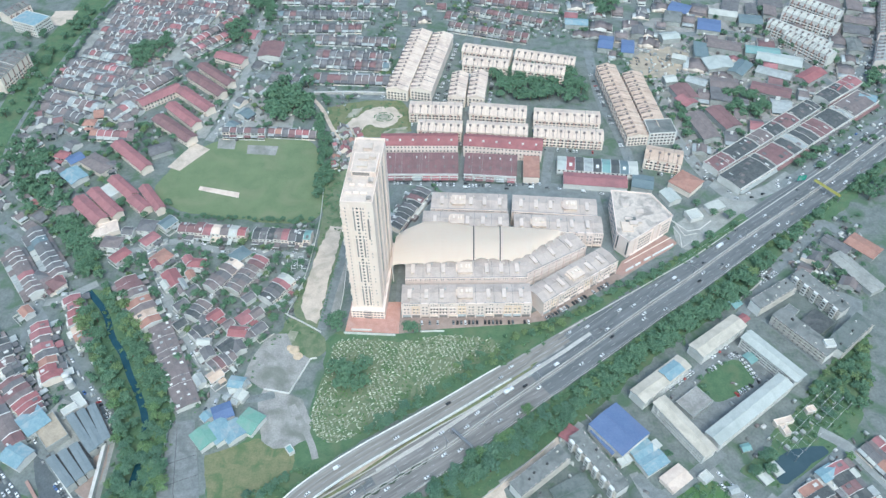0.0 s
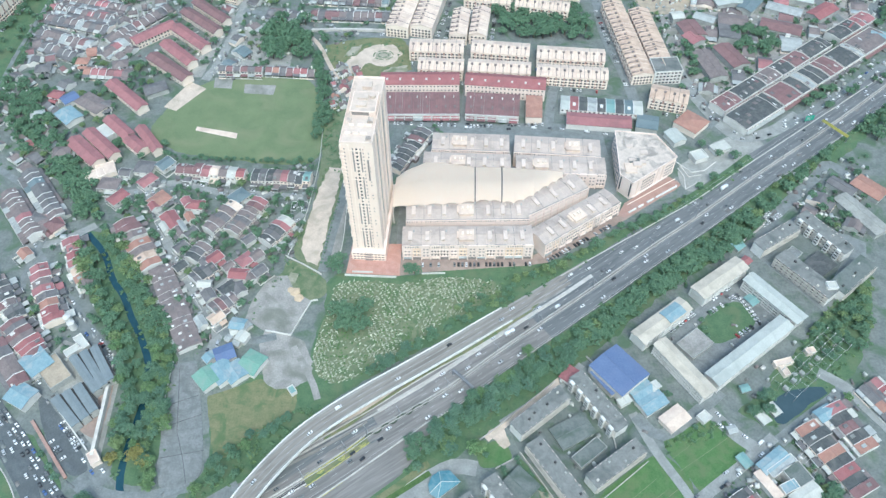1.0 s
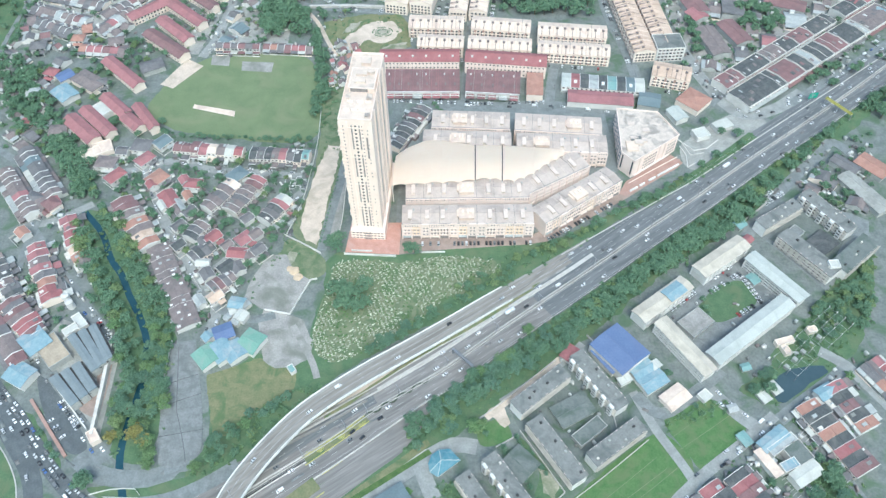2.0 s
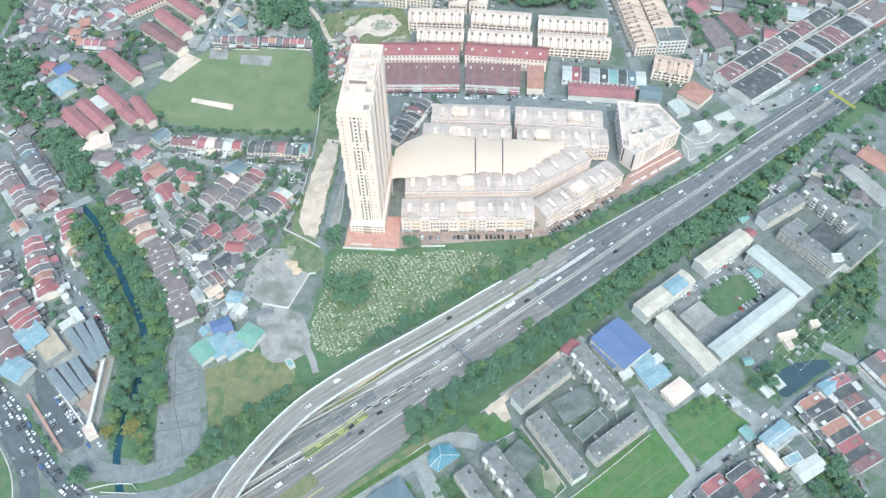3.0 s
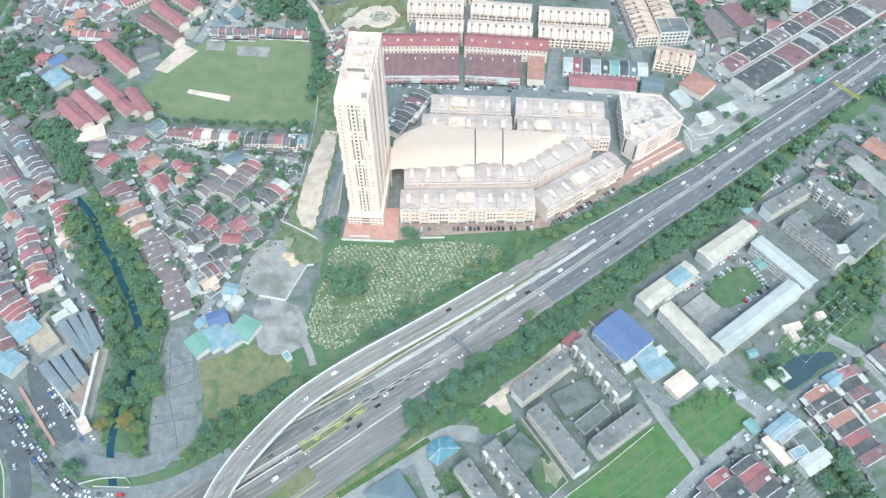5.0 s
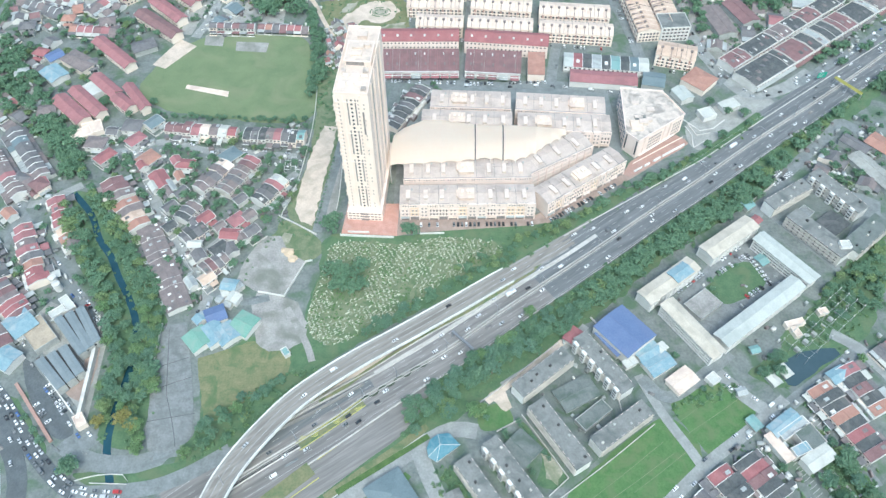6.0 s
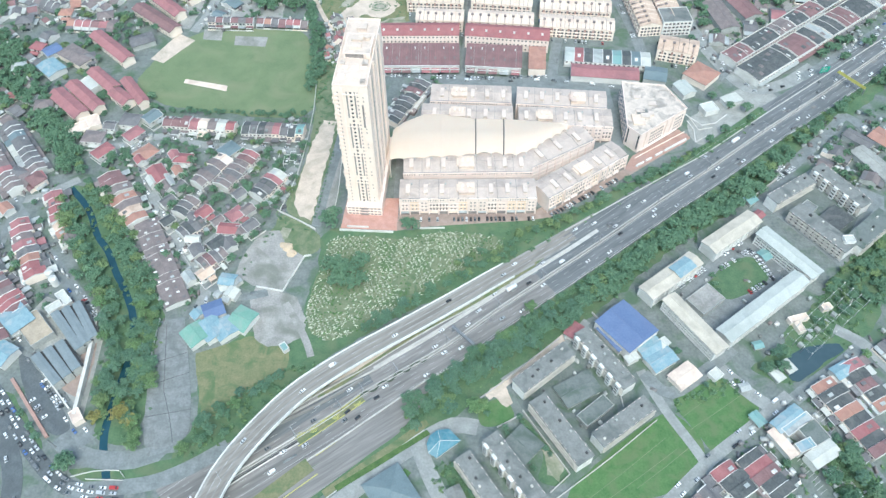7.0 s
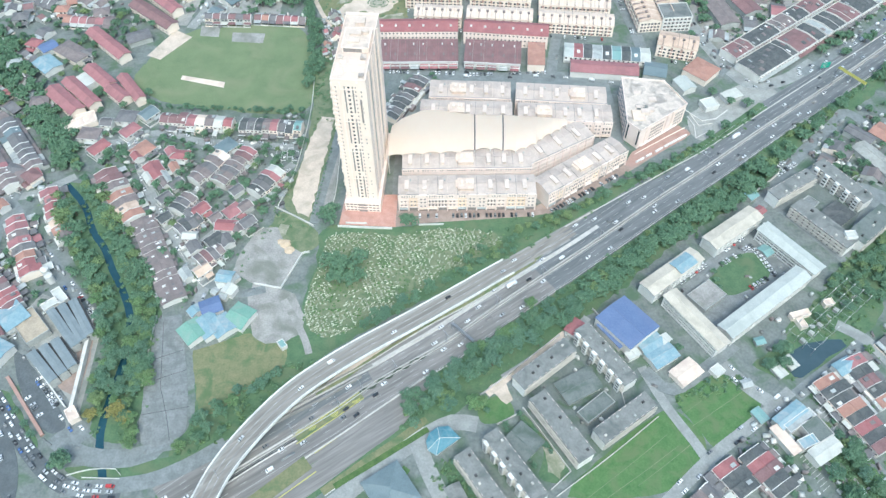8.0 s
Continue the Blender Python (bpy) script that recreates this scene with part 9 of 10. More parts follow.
area("paving", [(163.9, 761.2), (297.6, 828.0), (528.1, 883.9), (547.7, 883.8), (474.7, 703.9), (367.1, 633.0), (277.4, 575.5), (233.0, 525.1), (215.9, 566.9), (220.4, 704.8)], "gravel", 0.1, "dusty grey ground of the works district", "ground", 2.0)
p = (229.6, 704.8)
FOOT.append((Matrix.Translation((p[0], p[1], 0)).inverted(), 30, -26, 26))
for x, y in list(spread([(173.8, 763.6), (296.0, 821.2), (516.8, 854.8), (462.1, 715.2), (365.6, 646.0), (267.0, 621.6), (242.5, 693.7)], 420)):
    if free(x, y, 13.0):
        ang, half = radians(rnd.choice((-15, -12, 75, 78)) + rnd.uniform(-4, 4)), rnd.uniform(9, 19)
        top = rnd.choice(("grey_roof", "brown_roof", "brown_roof", "slate_roof", "brown_roof", "maroon_roof", "grey_roof", "flat_roof"))
        building("warehouse", (x - half * math.cos(ang), y - half * math.sin(ang)), (x + half * math.cos(ang), y + half * math.sin(ang)), rnd.uniform(12, 22), rnd.uniform(4, 7), rnd.choice(("gable", "gable", "shed")), "grey_wall", top, 1.8, None, 0.5, "low workshop with a weathered " + {"grey_roof": "grey", "brown_roof": "brown", "slate_roof": "blue-grey", "pale_sheet": "pale metal", "maroon_roof": "dark maroon", "flat_roof": "stained grey"}[top] + " roof", "workshop", "workshops")
infill([(161.7, 722.0), (294.5, 814.5), (530.3, 840.7), (461.5, 671.5), (360.7, 631.1), (232.5, 501.7), (229.9, 661.7)], 900, (-15, 75, 165), "old", (0.9, 2.2))
infill([(144.1, 842.5), (293.9, 841.8), (250.7, 763.3), (162.5, 727.8), (135.4, 763.8)], 260, (-5, 85), "old", (0.9, 1.8))
infill([(-399.2, 674.2), (-393.7, 844.9), (-266.6, 844.4), (-256.9, 765.3), (-281.5, 706.5), (-338.7, 633.1), (-353.3, 590.5), (-384.4, 599.7)], 260, (15, 105), "old", (0.8, 1.3))
infill([(-412.1, 613.9), (-401.5, 663.7), (-335.7, 623.3), (-332.4, 576.9), (-394.7, 568.3)], 60, (15, 105), "red", (0.8, 1.2))
infill([(-248.0, 753.0), (-200.9, 777.6), (-182.4, 663.0), (-177.7, 599.2), (-213.9, 585.6)], 70, (60, 150), "grey", (0.8, 1.3))
clutter([(-111.1, 581.8), (-83.0, 585.1), (-80.9, 529.0), (-98.2, 521.4)], 120, 2.0)
infill([(-112.8, 583.6), (-82.1, 586.9), (-79.9, 529.0), (-100.2, 521.4)], 80, (20, 110), "red", (0.5, 0.85))
infill([(-111.4, 578.2), (-89.8, 580.8), (-87.3, 533.9), (-103.2, 525.8)], 30, (20, 110), "red", (0.6, 0.9))
infill([(-60.9, 843.4), (7.5, 843.1), (0.6, 783.1), (-57.2, 764.5)], 40, (0, 90), "old", (0.7, 1.1))
infill([(276.7, 397.6), (353.7, 460.4), (321.5, 371.5), (296.3, 380.1)], 60, (-40, 50), "grey", (0.9, 1.5))
infill([(-425.9, 612.7), (-382.2, 612.5), (-349.8, 560.8), (-330.5, 446.9), (-368.5, 440.4), (-420.0, 500.0)], 130, (-30, 60), "old", (0.8, 1.2))
infill([(-366.4, 612.4), (-292.6, 612.0), (-294.4, 560.5), (-339.7, 560.7)], 30, (-30, 60), "old", (0.8, 1.2))

area("dirt_plot", [(196.0, 700.0), (212.0, 722.0), (249.1, 735.2), (266.0, 722.0), (262.2, 700.3), (240.2, 676.8), (206.7, 672.1)], "tan_dirt", 0.13, "bare tan earth lot behind the flats", "dirt", -4.0)
band("wall", [(-135.4, 645.5), (-98.3, 646.4), (-57.5, 644.2)], 2.5, "pale_concrete", 0.1, 2.5, "long low pale wall by the clearing", "wall", "", step=8)
band("pavement", [(-141.7, 644.5), (-125.8, 622.7), (-112.9, 592.6), (-102.3, 569.3)], 4.0, "dirt", 0.1, 0.1, "narrow pale dirt path", "path", shift=0.0)
band("verge", [(-429.1, 534.5), (-431.0, 604.5), (-435.2, 674.3), (-433.5, 753.8), (-424.7, 845.1), (-422.2, 903.7)], 34, "grass", 0.0, 0.07, "green reserve strip beside the railway", "verge")
# ---- greenery ----
grove([(111.7, 286.0), (130.7, 306.5), (173.7, 326.0), (186.2, 342.4), (230.4, 366.4), (230.5, 374.7), (176.8, 345.0), (127.7, 312.3), (110.4, 298.1)], 8, 3.0, 5.0)
grove([(-24.2, 184.3), (-24.5, 204.8), (-13.2, 212.6), (15.1, 237.4), (62.0, 262.3), (111.0, 302.8), (150.5, 332.2), (208.4, 377.6), (278.1, 431.3), (328.6, 477.7), (314.1, 447.2), (260.6, 400.6), (222.2, 366.4), (179.2, 337.2), (152.2, 319.6), (111.3, 283.3), (71.5, 255.4), (36.9, 230.6), (20.8, 217.8), (-4.3, 190.6)], 7.0, 3.6, 6.0, ("green",) * 26 + ("light",))
grove([(-81.5, 303.4), (-72.5, 310.6), (-54.9, 305.7), (-55.4, 284.7), (-73.6, 280.2)], 8, 5.5, 7.5)
grove([(-50.3, 262.6), (-36.2, 271.2), (-14.4, 286.9), (-6.9, 282.3), (-25.1, 269.0), (-46.3, 256.2)], 8, 3.5, 5.0)
tree_line([(45.8, 327.5), (64.1, 336.6), (84.8, 345.4), (111.1, 363.0), (138.5, 381.9), (170.6, 396.8)], 3.4, 2.0, 3.9, ("green",) * 5 + ("light",), 3.5)
band("verge", [(151.3, 384.5), (183.7, 407.0), (215.5, 429.3), (256.2, 463.4)], 8, "grass", 0.1, 0.07, "green verge beside the motorway", "verge")
tree_line([(151.7, 386.9), (176.6, 404.6), (189.5, 414.3)], 4, 1.8, 3.2, ("green",) * 5 + ("light",), 2.5)
scrub_edge = [(132.2, 372.0), (151.3, 384.5), (183.7, 407.0), (215.5, 429.3), (256.2, 463.4)]
for p in smooth(scrub_edge, 2.2):
    r = rnd.uniform(0.8, 1.8)
    SCRUB.append((rnd.choice(BUSHES), pose(p.x + rnd.uniform(-3, 3), p.y + rnd.uniform(-3, 3), -0.1, 0, 0, rnd.uniform(0, 360)) @ Matrix.Diagonal((r, r, r * 0.7, 1))))
tree_line([(4.4, 303.1), (27.7, 315.1), (47.6, 324.9)], 4, 2.0, 3.6, ("green", "green", "green", "light"), 3)
tree_line([(-53.3, 253.2), (-32.4, 267.7), (-10.6, 281.8), (4.3, 292.8), (23.5, 305.0), (45.2, 317.5)], 4.2, 2.2, 4.0, ("green",) * 5 + ("light",), 3.2)
for p in [(-81.1, 340.7), (-85.6, 346.0), (-28.0, 340.5), (-24.0, 339.0), (-79.8, 348.6)]:
    tree(p[0], p[1], 5.5)
grove([(-280.8, 399.9), (-263.8, 382.3), (-244.0, 351.8), (-225.6, 328.4), (-206.0, 289.7), (-187.6, 262.9), (-183.3, 229.9), (-183.4, 206.9), (-178.7, 175.0), (-181.9, 175.0), (-198.6, 207.0), (-197.9, 246.1), (-215.4, 289.7), (-246.3, 338.7), (-272.9, 373.8)], 6.0, 3.2, 5.2, ("green",) * 7 + ("light",) * 3)
for p in [(-193.5, 194.2), (-190.7, 196.0), (-206.3, 192.4), (-208.6, 188.9), (-186.0, 190.6)]:
    tree(p[0], p[1], 4.8, "yellow")
for p in [(-157.7, 175.0), (-155.2, 178.4), (-150.9, 173.2)]:
    tree(p[0], p[1], 4.5, "light")
grove([(-234.7, 173.4), (-225.4, 179.9), (-213.5, 171.7), (-212.2, 161.1), (-222.8, 156.9), (-231.9, 163.4)], 6.0, 5.0, 6.8)
grove([(-253.6, 197.9), (-246.7, 194.3), (-237.5, 182.0), (-240.3, 178.5)], 6, 2.4, 3.4)
grove([(-150.8, 195.9), (-131.1, 206.8), (-118.2, 210.5), (-103.3, 225.8), (-93.0, 225.8), (-104.6, 210.5), (-121.3, 188.7), (-137.7, 171.5), (-145.5, 178.3)], 8, 3.0, 4.8, ("green", "green", "light"))
grove([(-395.1, 561.1), (-366.6, 536.8), (-319.5, 473.9), (-304.1, 446.8), (-276.6, 399.8), (-288.8, 396.0), (-319.5, 443.6), (-363.9, 493.8)], 9, 3.8, 6.0)
grove([(-186.6, 652.7), (-144.0, 662.9), (-129.2, 613.1), (-135.9, 599.1), (-172.1, 599.2)], 9, 6, 8.5)
grove([(48.1, 672.8), (66.9, 688.8), (138.5, 683.1), (149.4, 631.7), (120.3, 626.9), (52.2, 633.9)], 9, 5, 7)
grove([(-344.9, 723.8), (-311.9, 753.3), (-298.1, 723.7), (-332.1, 690.1)], 9, 5, 7)
grove([(-129.2, 589.9), (-116.6, 576.4), (-95.7, 502.3), (-105.8, 502.3), (-116.9, 554.7)], 8, 3.5, 5.5)
grove([(-133.9, 635.4), (-119.6, 635.3), (-109.8, 590.4), (-108.3, 533.0), (-107.3, 484.6), (-114.1, 484.6), (-117.2, 540.9), (-126.8, 590.5)], 6.5, 3.2, 5.0)
tree_line([(-240.4, 465.9), (-222.1, 461.8), (-198.9, 459.6), (-162.2, 458.1), (-114.2, 454.5)], 3.4, 1.4, 3.4, spread=2.5)
band("wall", [(-108.8, 497.7), (-107.6, 452.5), (-111.8, 393.3), (-120.2, 355.1)], 0.3, "white_wall", 0.1, 1.6, "thin white boundary wall beside the dirt strip", "wall", "", step=6)
band("road", [(-92.7, 340.8), (-89.5, 373.1), (-85.1, 408.0), (-81.7, 439.3)], 7, "street", 0.1, 0.08, "grey drive beside the tower")
grove([(-410.5, 564.6), (-377.4, 544.2), (-342.0, 480.3), (-356.2, 461.6), (-388.9, 505.8)], 9, 3.6, 5.8)
grove([(284.7, 646.2), (312.2, 641.1), (322.2, 616.7), (300.0, 598.0), (281.5, 612.1)], 9, 4.5, 6.5)
grove([(364.8, 738.8), (396.9, 741.0), (396.5, 721.2), (365.7, 721.3)], 9, 4, 5.5)
grove([(333.6, 533.0), (367.0, 553.7), (367.7, 541.1), (333.3, 517.0)], 8, 4, 5.5)
grove([(337.3, 540.8), (369.7, 556.6), (364.2, 540.6), (334.7, 525.2)], 8, 4, 5.5)
grove([(228.4, 626.6), (238.7, 621.7), (240.8, 558.2), (229.4, 566.8)], 8, 3.5, 5)
grove([(155.1, 631.7), (165.1, 621.9), (168.9, 575.7), (160.8, 575.8)], 8, 3.5, 5)
grove([(245.9, 283.8), (306.1, 329.1), (296.3, 302.2), (257.1, 261.7), (230.4, 245.0)], 11, 2.0, 4.0, ("green", "light"))
grove([(188.2, 225.1), (212.7, 245.1), (211.7, 229.0), (195.3, 219.3)], 8, 3.0, 4.5)
grove([(-494.2, 730.2), (-470.2, 766.2), (-437.9, 766.0), (-431.6, 845.1), (-410.9, 845.0), (-414.7, 718.3), (-423.3, 643.3), (-423.7, 559.7)], 17, 3.0, 5.5)
scrub([(-425.5, 564.0), (-394.7, 568.3), (-307.4, 425.1), (-368.2, 425.2)], 160, 1.5, 3.0, 0.5)
grove([(318.0, 525.0), (346.7, 556.3), (367.4, 562.2), (355.8, 537.0), (327.7, 515.5)], 7.5, 3.5, 5.0)
grove([(356.0, 495.4), (405.8, 534.5), (387.8, 490.1), (358.4, 475.5)], 8, 3.5, 5.5)
tree_line([(-402.5, 518.4), (-409.0, 577.1), (-408.8, 698.0), (-398.2, 839.4)], 8, 3.0, 5.0, spread=3)
grove([(-250.5, 765.3), (-231.7, 803.5), (-211.9, 729.1), (-232.9, 741.0)], 9, 4.5, 6.5)
grove([(-241.7, 858.4), (-197.9, 844.0), (-203.0, 790.4), (-227.2, 796.9)], 9, 5, 7)
grove([(178.2, 842.3), (205.4, 842.2), (192.4, 801.7), (175.0, 795.2)], 9, 5, 7)
grove([(421.3, 671.6), (470.2, 692.9), (453.1, 650.8), (425.3, 650.9)], 9, 4, 6)
for p in [(20.3, 201.0), (16.3, 199.2)]:
    tree(p[0], p[1], 5.0, "light")
tree(*(54.6, 269.7), 4.5, "light")
for p in [(-192.2, 426.3), (-193.3, 372.7), (-210.9, 376.1), (-172.7, 375.4), (-135.6, 411.3), (-197.7, 358.3), (-193.2, 402.9), (-254.2, 407.9), (-218.1, 426.4), (-196.6, 388.1), (-147.1, 373.7), (-128.8, 349.0), (-143.3, 325.6), (-164.6, 365.3), (-242.7, 426.4), (-199.2, 376.6), (-223.6, 372.7), (-146.7, 310.7), (-134.1, 330.7), (-192.4, 313.2), (-195.7, 415.1), (-228.0, 376.7)]:
    tree(p[0], p[1], rnd.uniform(3.0, 5.0))
for p in [(-354.8, 595.0), (-320.1, 581.4), (-292.4, 590.3), (-378.4, 568.2), (-391.4, 559.6), (-389.1, 526.4), (-361.4, 551.0), (-259.1, 568.0), (-299.9, 559.4), (-291.6, 568.0), (-227.3, 623.0), (-219.7, 642.7), (-204.2, 652.8), (-192.8, 637.6)]:
    tree(p[0], p[1], rnd.uniform(3.0, 5.5))
for p in [(-241.7, 477.0), (216.8, 476.1), (228.7, 464.4), (241.5, 460.9), (243.5, 450.9), (218.6, 436.0), (204.3, 425.3), (308.6, 444.0), (326.3, 443.9), (292.9, 415.6), (294.5, 400.5), (303.9, 409.4)]:
    tree(p[0], p[1], rnd.uniform(3.5, 5.0))

grove([(-285.7, 368.3), (-271.2, 368.3), (-254.3, 338.7), (-236.0, 313.5), (-223.0, 289.8), (-208.4, 263.0), (-200.7, 230.0), (-201.0, 185.4), (-204.3, 185.4), (-210.5, 207.0), (-216.4, 246.2), (-225.4, 271.8), (-249.3, 308.7), (-269.0, 328.5)], 6.2, 3.4, 5.4, ("green",) * 7 + ("light",) * 3)
grove([(-258.4, 373.8), (-250.1, 373.8), (-215.1, 325.8), (-177.4, 262.9), (-176.3, 229.9), (-177.7, 206.9), (-186.1, 210.7), (-200.7, 263.0), (-227.5, 313.5)], 6.5, 3.0, 4.8, ("green",) * 5 + ("light",) * 2)
grove([(-326.6, 446.9), (-294.1, 443.5), (-272.3, 399.8), (-287.5, 394.0), (-310.2, 424.4)], 8, 4, 6.5)
scrub([(294.7, 425.0), (263.9, 401.8), (228.6, 372.9), (206.2, 357.5), (182.9, 344.7), (161.0, 325.2), (135.4, 301.7), (117.5, 284.4), (101.1, 274.0), (76.9, 255.7), (53.5, 235.0), (40.3, 245.8), (79.4, 272.2), (122.6, 310.2), (167.4, 340.5), (216.6, 376.3), (270.4, 415.1)], 760, 1.2, 2.8, 0.4)
scatter_trees([(294.7, 425.0), (263.9, 401.8), (228.6, 372.9), (182.9, 344.7), (135.4, 301.7), (101.1, 274.0), (53.5, 235.0), (40.3, 245.8), (79.4, 272.2), (122.6, 310.2), (167.4, 340.5), (270.4, 415.1)], 330, 2.2, 4.2, ("green",) * 9 + ("light",))
scrub([(316.4, 346.6), (278.2, 314.1), (244.4, 279.7), (216.0, 251.4), (254.0, 251.4), (291.5, 277.4)], 520, 0.9, 2.2, 0.4)
scatter_trees([(316.4, 346.6), (278.2, 314.1), (250.4, 285.7), (258.0, 262.4), (291.5, 277.4)], 150, 2.2, 4.6, ("green",) * 6 + ("light",))
# ---- burial ground: headstones, weeds ----
plot = [(-82.1, 330.4), (-58.6, 332.9), (-38.7, 328.8), (0.7, 336.8), (32.3, 332.6), (39.8, 325.0), (23.7, 312.7), (0.6, 298.4), (-25.2, 273.4), (-50.0, 258.3), (-67.2, 247.8), (-81.3, 246.6), (-91.8, 260.5), (-90.4, 280.3), (-84.3, 313.0)]
hole = [(-81.5, 303.4), (-72.5, 310.6), (-54.9, 305.7), (-55.4, 284.7), (-73.6, 280.2)]
verts, faces = [], []
g = random.Random(3)
xs, ys = [p[0] for p in plot], [p[1] for p in plot]


def slab(x, y, w, d, h, ang):
    c, s, i = math.cos(ang), math.sin(ang), len(verts)
    for z in (0.0, h):
        for u, v in ((-w, -d), (w, -d), (w, d), (-w, d)):
            verts.append((x + u * c - v * s, y + u * s + v * c, z))
    faces.extend([(i + 4, i + 5, i + 6, i + 7)] + [(i + k, i + (k + 1) % 4, i + 4 + (k + 1) % 4, i + 4 + k) for k in range(4)])


for i in range(-62, 62):
    for j in range(-92, 92):
        u, v = i * 2.9 + g.uniform(-0.6, 0.6), j * 1.75 + g.uniform(-0.4, 0.4)
        p = (-30 + u * 0.86 - v * 0.5 + 3.0 * math.sin(v * 0.06), 290 + u * 0.5 + v * 0.86 + 2.4 * math.sin(u * 0.05))
        if inside(p, plot) and not inside(p, hole) and noise.noise(Vector((p[0] * 0.06, p[1] * 0.06, 2))) + g.uniform(-0.4, 0.4) > -0.2:
            a = g.choice((0.5, 0.5, 0.9, -0.35)) + 1.2 * noise.noise(Vector((p[0] * 0.04, p[1] * 0.04, 7))) + g.uniform(-0.3, 0.3)
            slab(p[0], p[1], g.uniform(0.25, 0.95), g.uniform(0.16, 0.36), g.uniform(0.2, 0.5), a)
            if g.random() < 0.5:
                slab(p[0] + math.cos(a) * 1.1, p[1] + math.sin(a) * 1.1, 0.1, 0.35, g.uniform(0.6, 1.0), a)
me = bpy.data.meshes.new("headstones")
me.from_pydata(verts, [], faces)
me.materials.append(M["headstone"])
tagged(new("headstones", me), "hundreds of small white graves scattered in rough grass", "graves", kind="stuff")
verts, faces = [], []
for _ in range(2500):
    p = (g.uniform(min(xs) - 10, max(xs) + 10), g.uniform(min(ys) - 10, max(ys) + 10))
    if inside(p, plot):
        r, i = g.uniform(0.3, 0.9), len(verts)
        verts += [(p[0] + r * math.cos(k * 1.256), p[1] + r * math.sin(k * 1.256), 0.05) for k in range(5)] + [(p[0], p[1], r * 0.9)]
        faces += [(i + k, i + (k + 1) % 5, i + 5) for k in range(5)]
me = bpy.data.meshes.new("weeds")
me.from_pydata(verts, [], faces)
me.materials.append(M["weeds"])
tagged(new("weeds", me), "tufts of tall grass among the graves", "weeds", kind="stuff")

# ---- traffic ----
traffic(MEDIAN, 60, (3.5, 7.0, 10.5), False, 0.15, where="on the motorway")
traffic(MEDIAN, 55, (-3.5, -7.0, -10.5), True, 0.15, where="on the motorway")
traffic(RAMP, 60, (-1.7, 1.7), False, 0.06, ("car",) * 6 + ("van",), "on the ramp")
traffic(STREETS[0][0], 8, (-2.9, 0.2, 3.1), False, 0.16, ("car",) * 9 + ("van",), "in slow traffic")
traffic(STREETS[1][0], 40, (-2.2, 2.2), True, 0.163, ("car",) * 9 + ("van",), "in slow traffic")
for k in (3, 4, 5, 7, 9, 10, 15, 18, 19, 20, 23, 25):
    traffic(STREETS[k][0], 22, (2.6, -2.6), False, 0.16 + 0.003 * k, ("car",) * 8 + ("van",), "parked along the street")
parked((-255.0, 211.6), (-233.5, 189.6), 2.8, 0.6, z=0.2)
parked((-246.1, 217.6), (-226.3, 196.1), 2.9, 0.6, z=0.2)
band("wall", [(-265.9, 219.2), (-247.9, 199.0), (-232.1, 181.3)], 2.0, "terrace_brick", 0.1, 1.2, "low pinkish-brown wall beside the parking strip", "wall", "", step=5)

for p in MARGIN:
    for _ in range(3):
        r = rnd.uniform(0.9, 2.2)
        SCRUB.append((rnd.choice(BUSHES), pose(p.x + rnd.uniform(-2.4, 2.4), p.y + rnd.uniform(-2.4, 2.4), -0.1, 0, 0, rnd.uniform(0, 360)) @ Matrix.Diagonal((r, r, r * 0.7, 1))))
    if rnd.random() < 0.25:
        tree(p.x + rnd.uniform(-1, 1), p.y - 1.5 + rnd.uniform(-1, 1), rnd.uniform(2.2, 3.6), rnd.choice(("green", "green", "green", "light")))
scrub([(-68.0, 148.1), (-28.8, 176.4), (-11.3, 191.3), (25.1, 241.5), (62.9, 273.1), (112.3, 312.4), (166.1, 351.9), (216.0, 391.9), (329.8, 481.2), (374.3, 517.4), (363.7, 488.1), (319.6, 450.5), (260.6, 400.6), (221.5, 363.6), (179.2, 337.2), (151.7, 317.2), (107.5, 291.1), (71.3, 264.4), (37.3, 238.2), (21.1, 226.3), (-6.3, 196.3), (-28.7, 174.0), (-59.0, 152.5)], 800, 1.2, 2.8)
scrub([(107.7, 292.5), (71.3, 264.4), (37.3, 239.4), (3.7, 210.3), (20.6, 210.2), (45.4, 227.4), (75.2, 249.6), (111.9, 281.9)], 110, 0.5, 1.3)
scrub([(110.1, 285.1), (130.7, 306.5), (174.8, 326.0), (187.7, 343.4), (230.4, 366.4), (231.2, 377.5), (177.4, 347.7), (128.1, 314.8), (76.5, 262.2)], 260, 1.4, 3.0, 0.6)
scrub([(32.3, 245.5), (62.9, 273.1), (71.4, 265.7), (37.3, 239.4), (21.1, 227.5), (-8.0, 197.4), (-24.2, 183.3), (-24.9, 206.6), (-13.3, 214.1), (14.5, 238.6)], 420, 1.3, 2.8)
scrub([(-3.0, 165.3), (3.4, 167.3), (20.1, 142.3), (5.0, 142.4)], 60, 0.7, 1.8, 0.3)
scrub([(105.4, 236.4), (118.3, 229.2), (132.1, 210.0), (156.5, 213.7), (138.1, 206.3), (126.0, 213.8)], 60, 0.8, 2.0, 0.3)
scrub([(137.1, 210.0), (157.3, 217.5), (179.1, 223.2), (181.1, 217.4), (152.3, 209.9), (135.3, 191.8)], 90, 0.7, 1.8, 0.2)
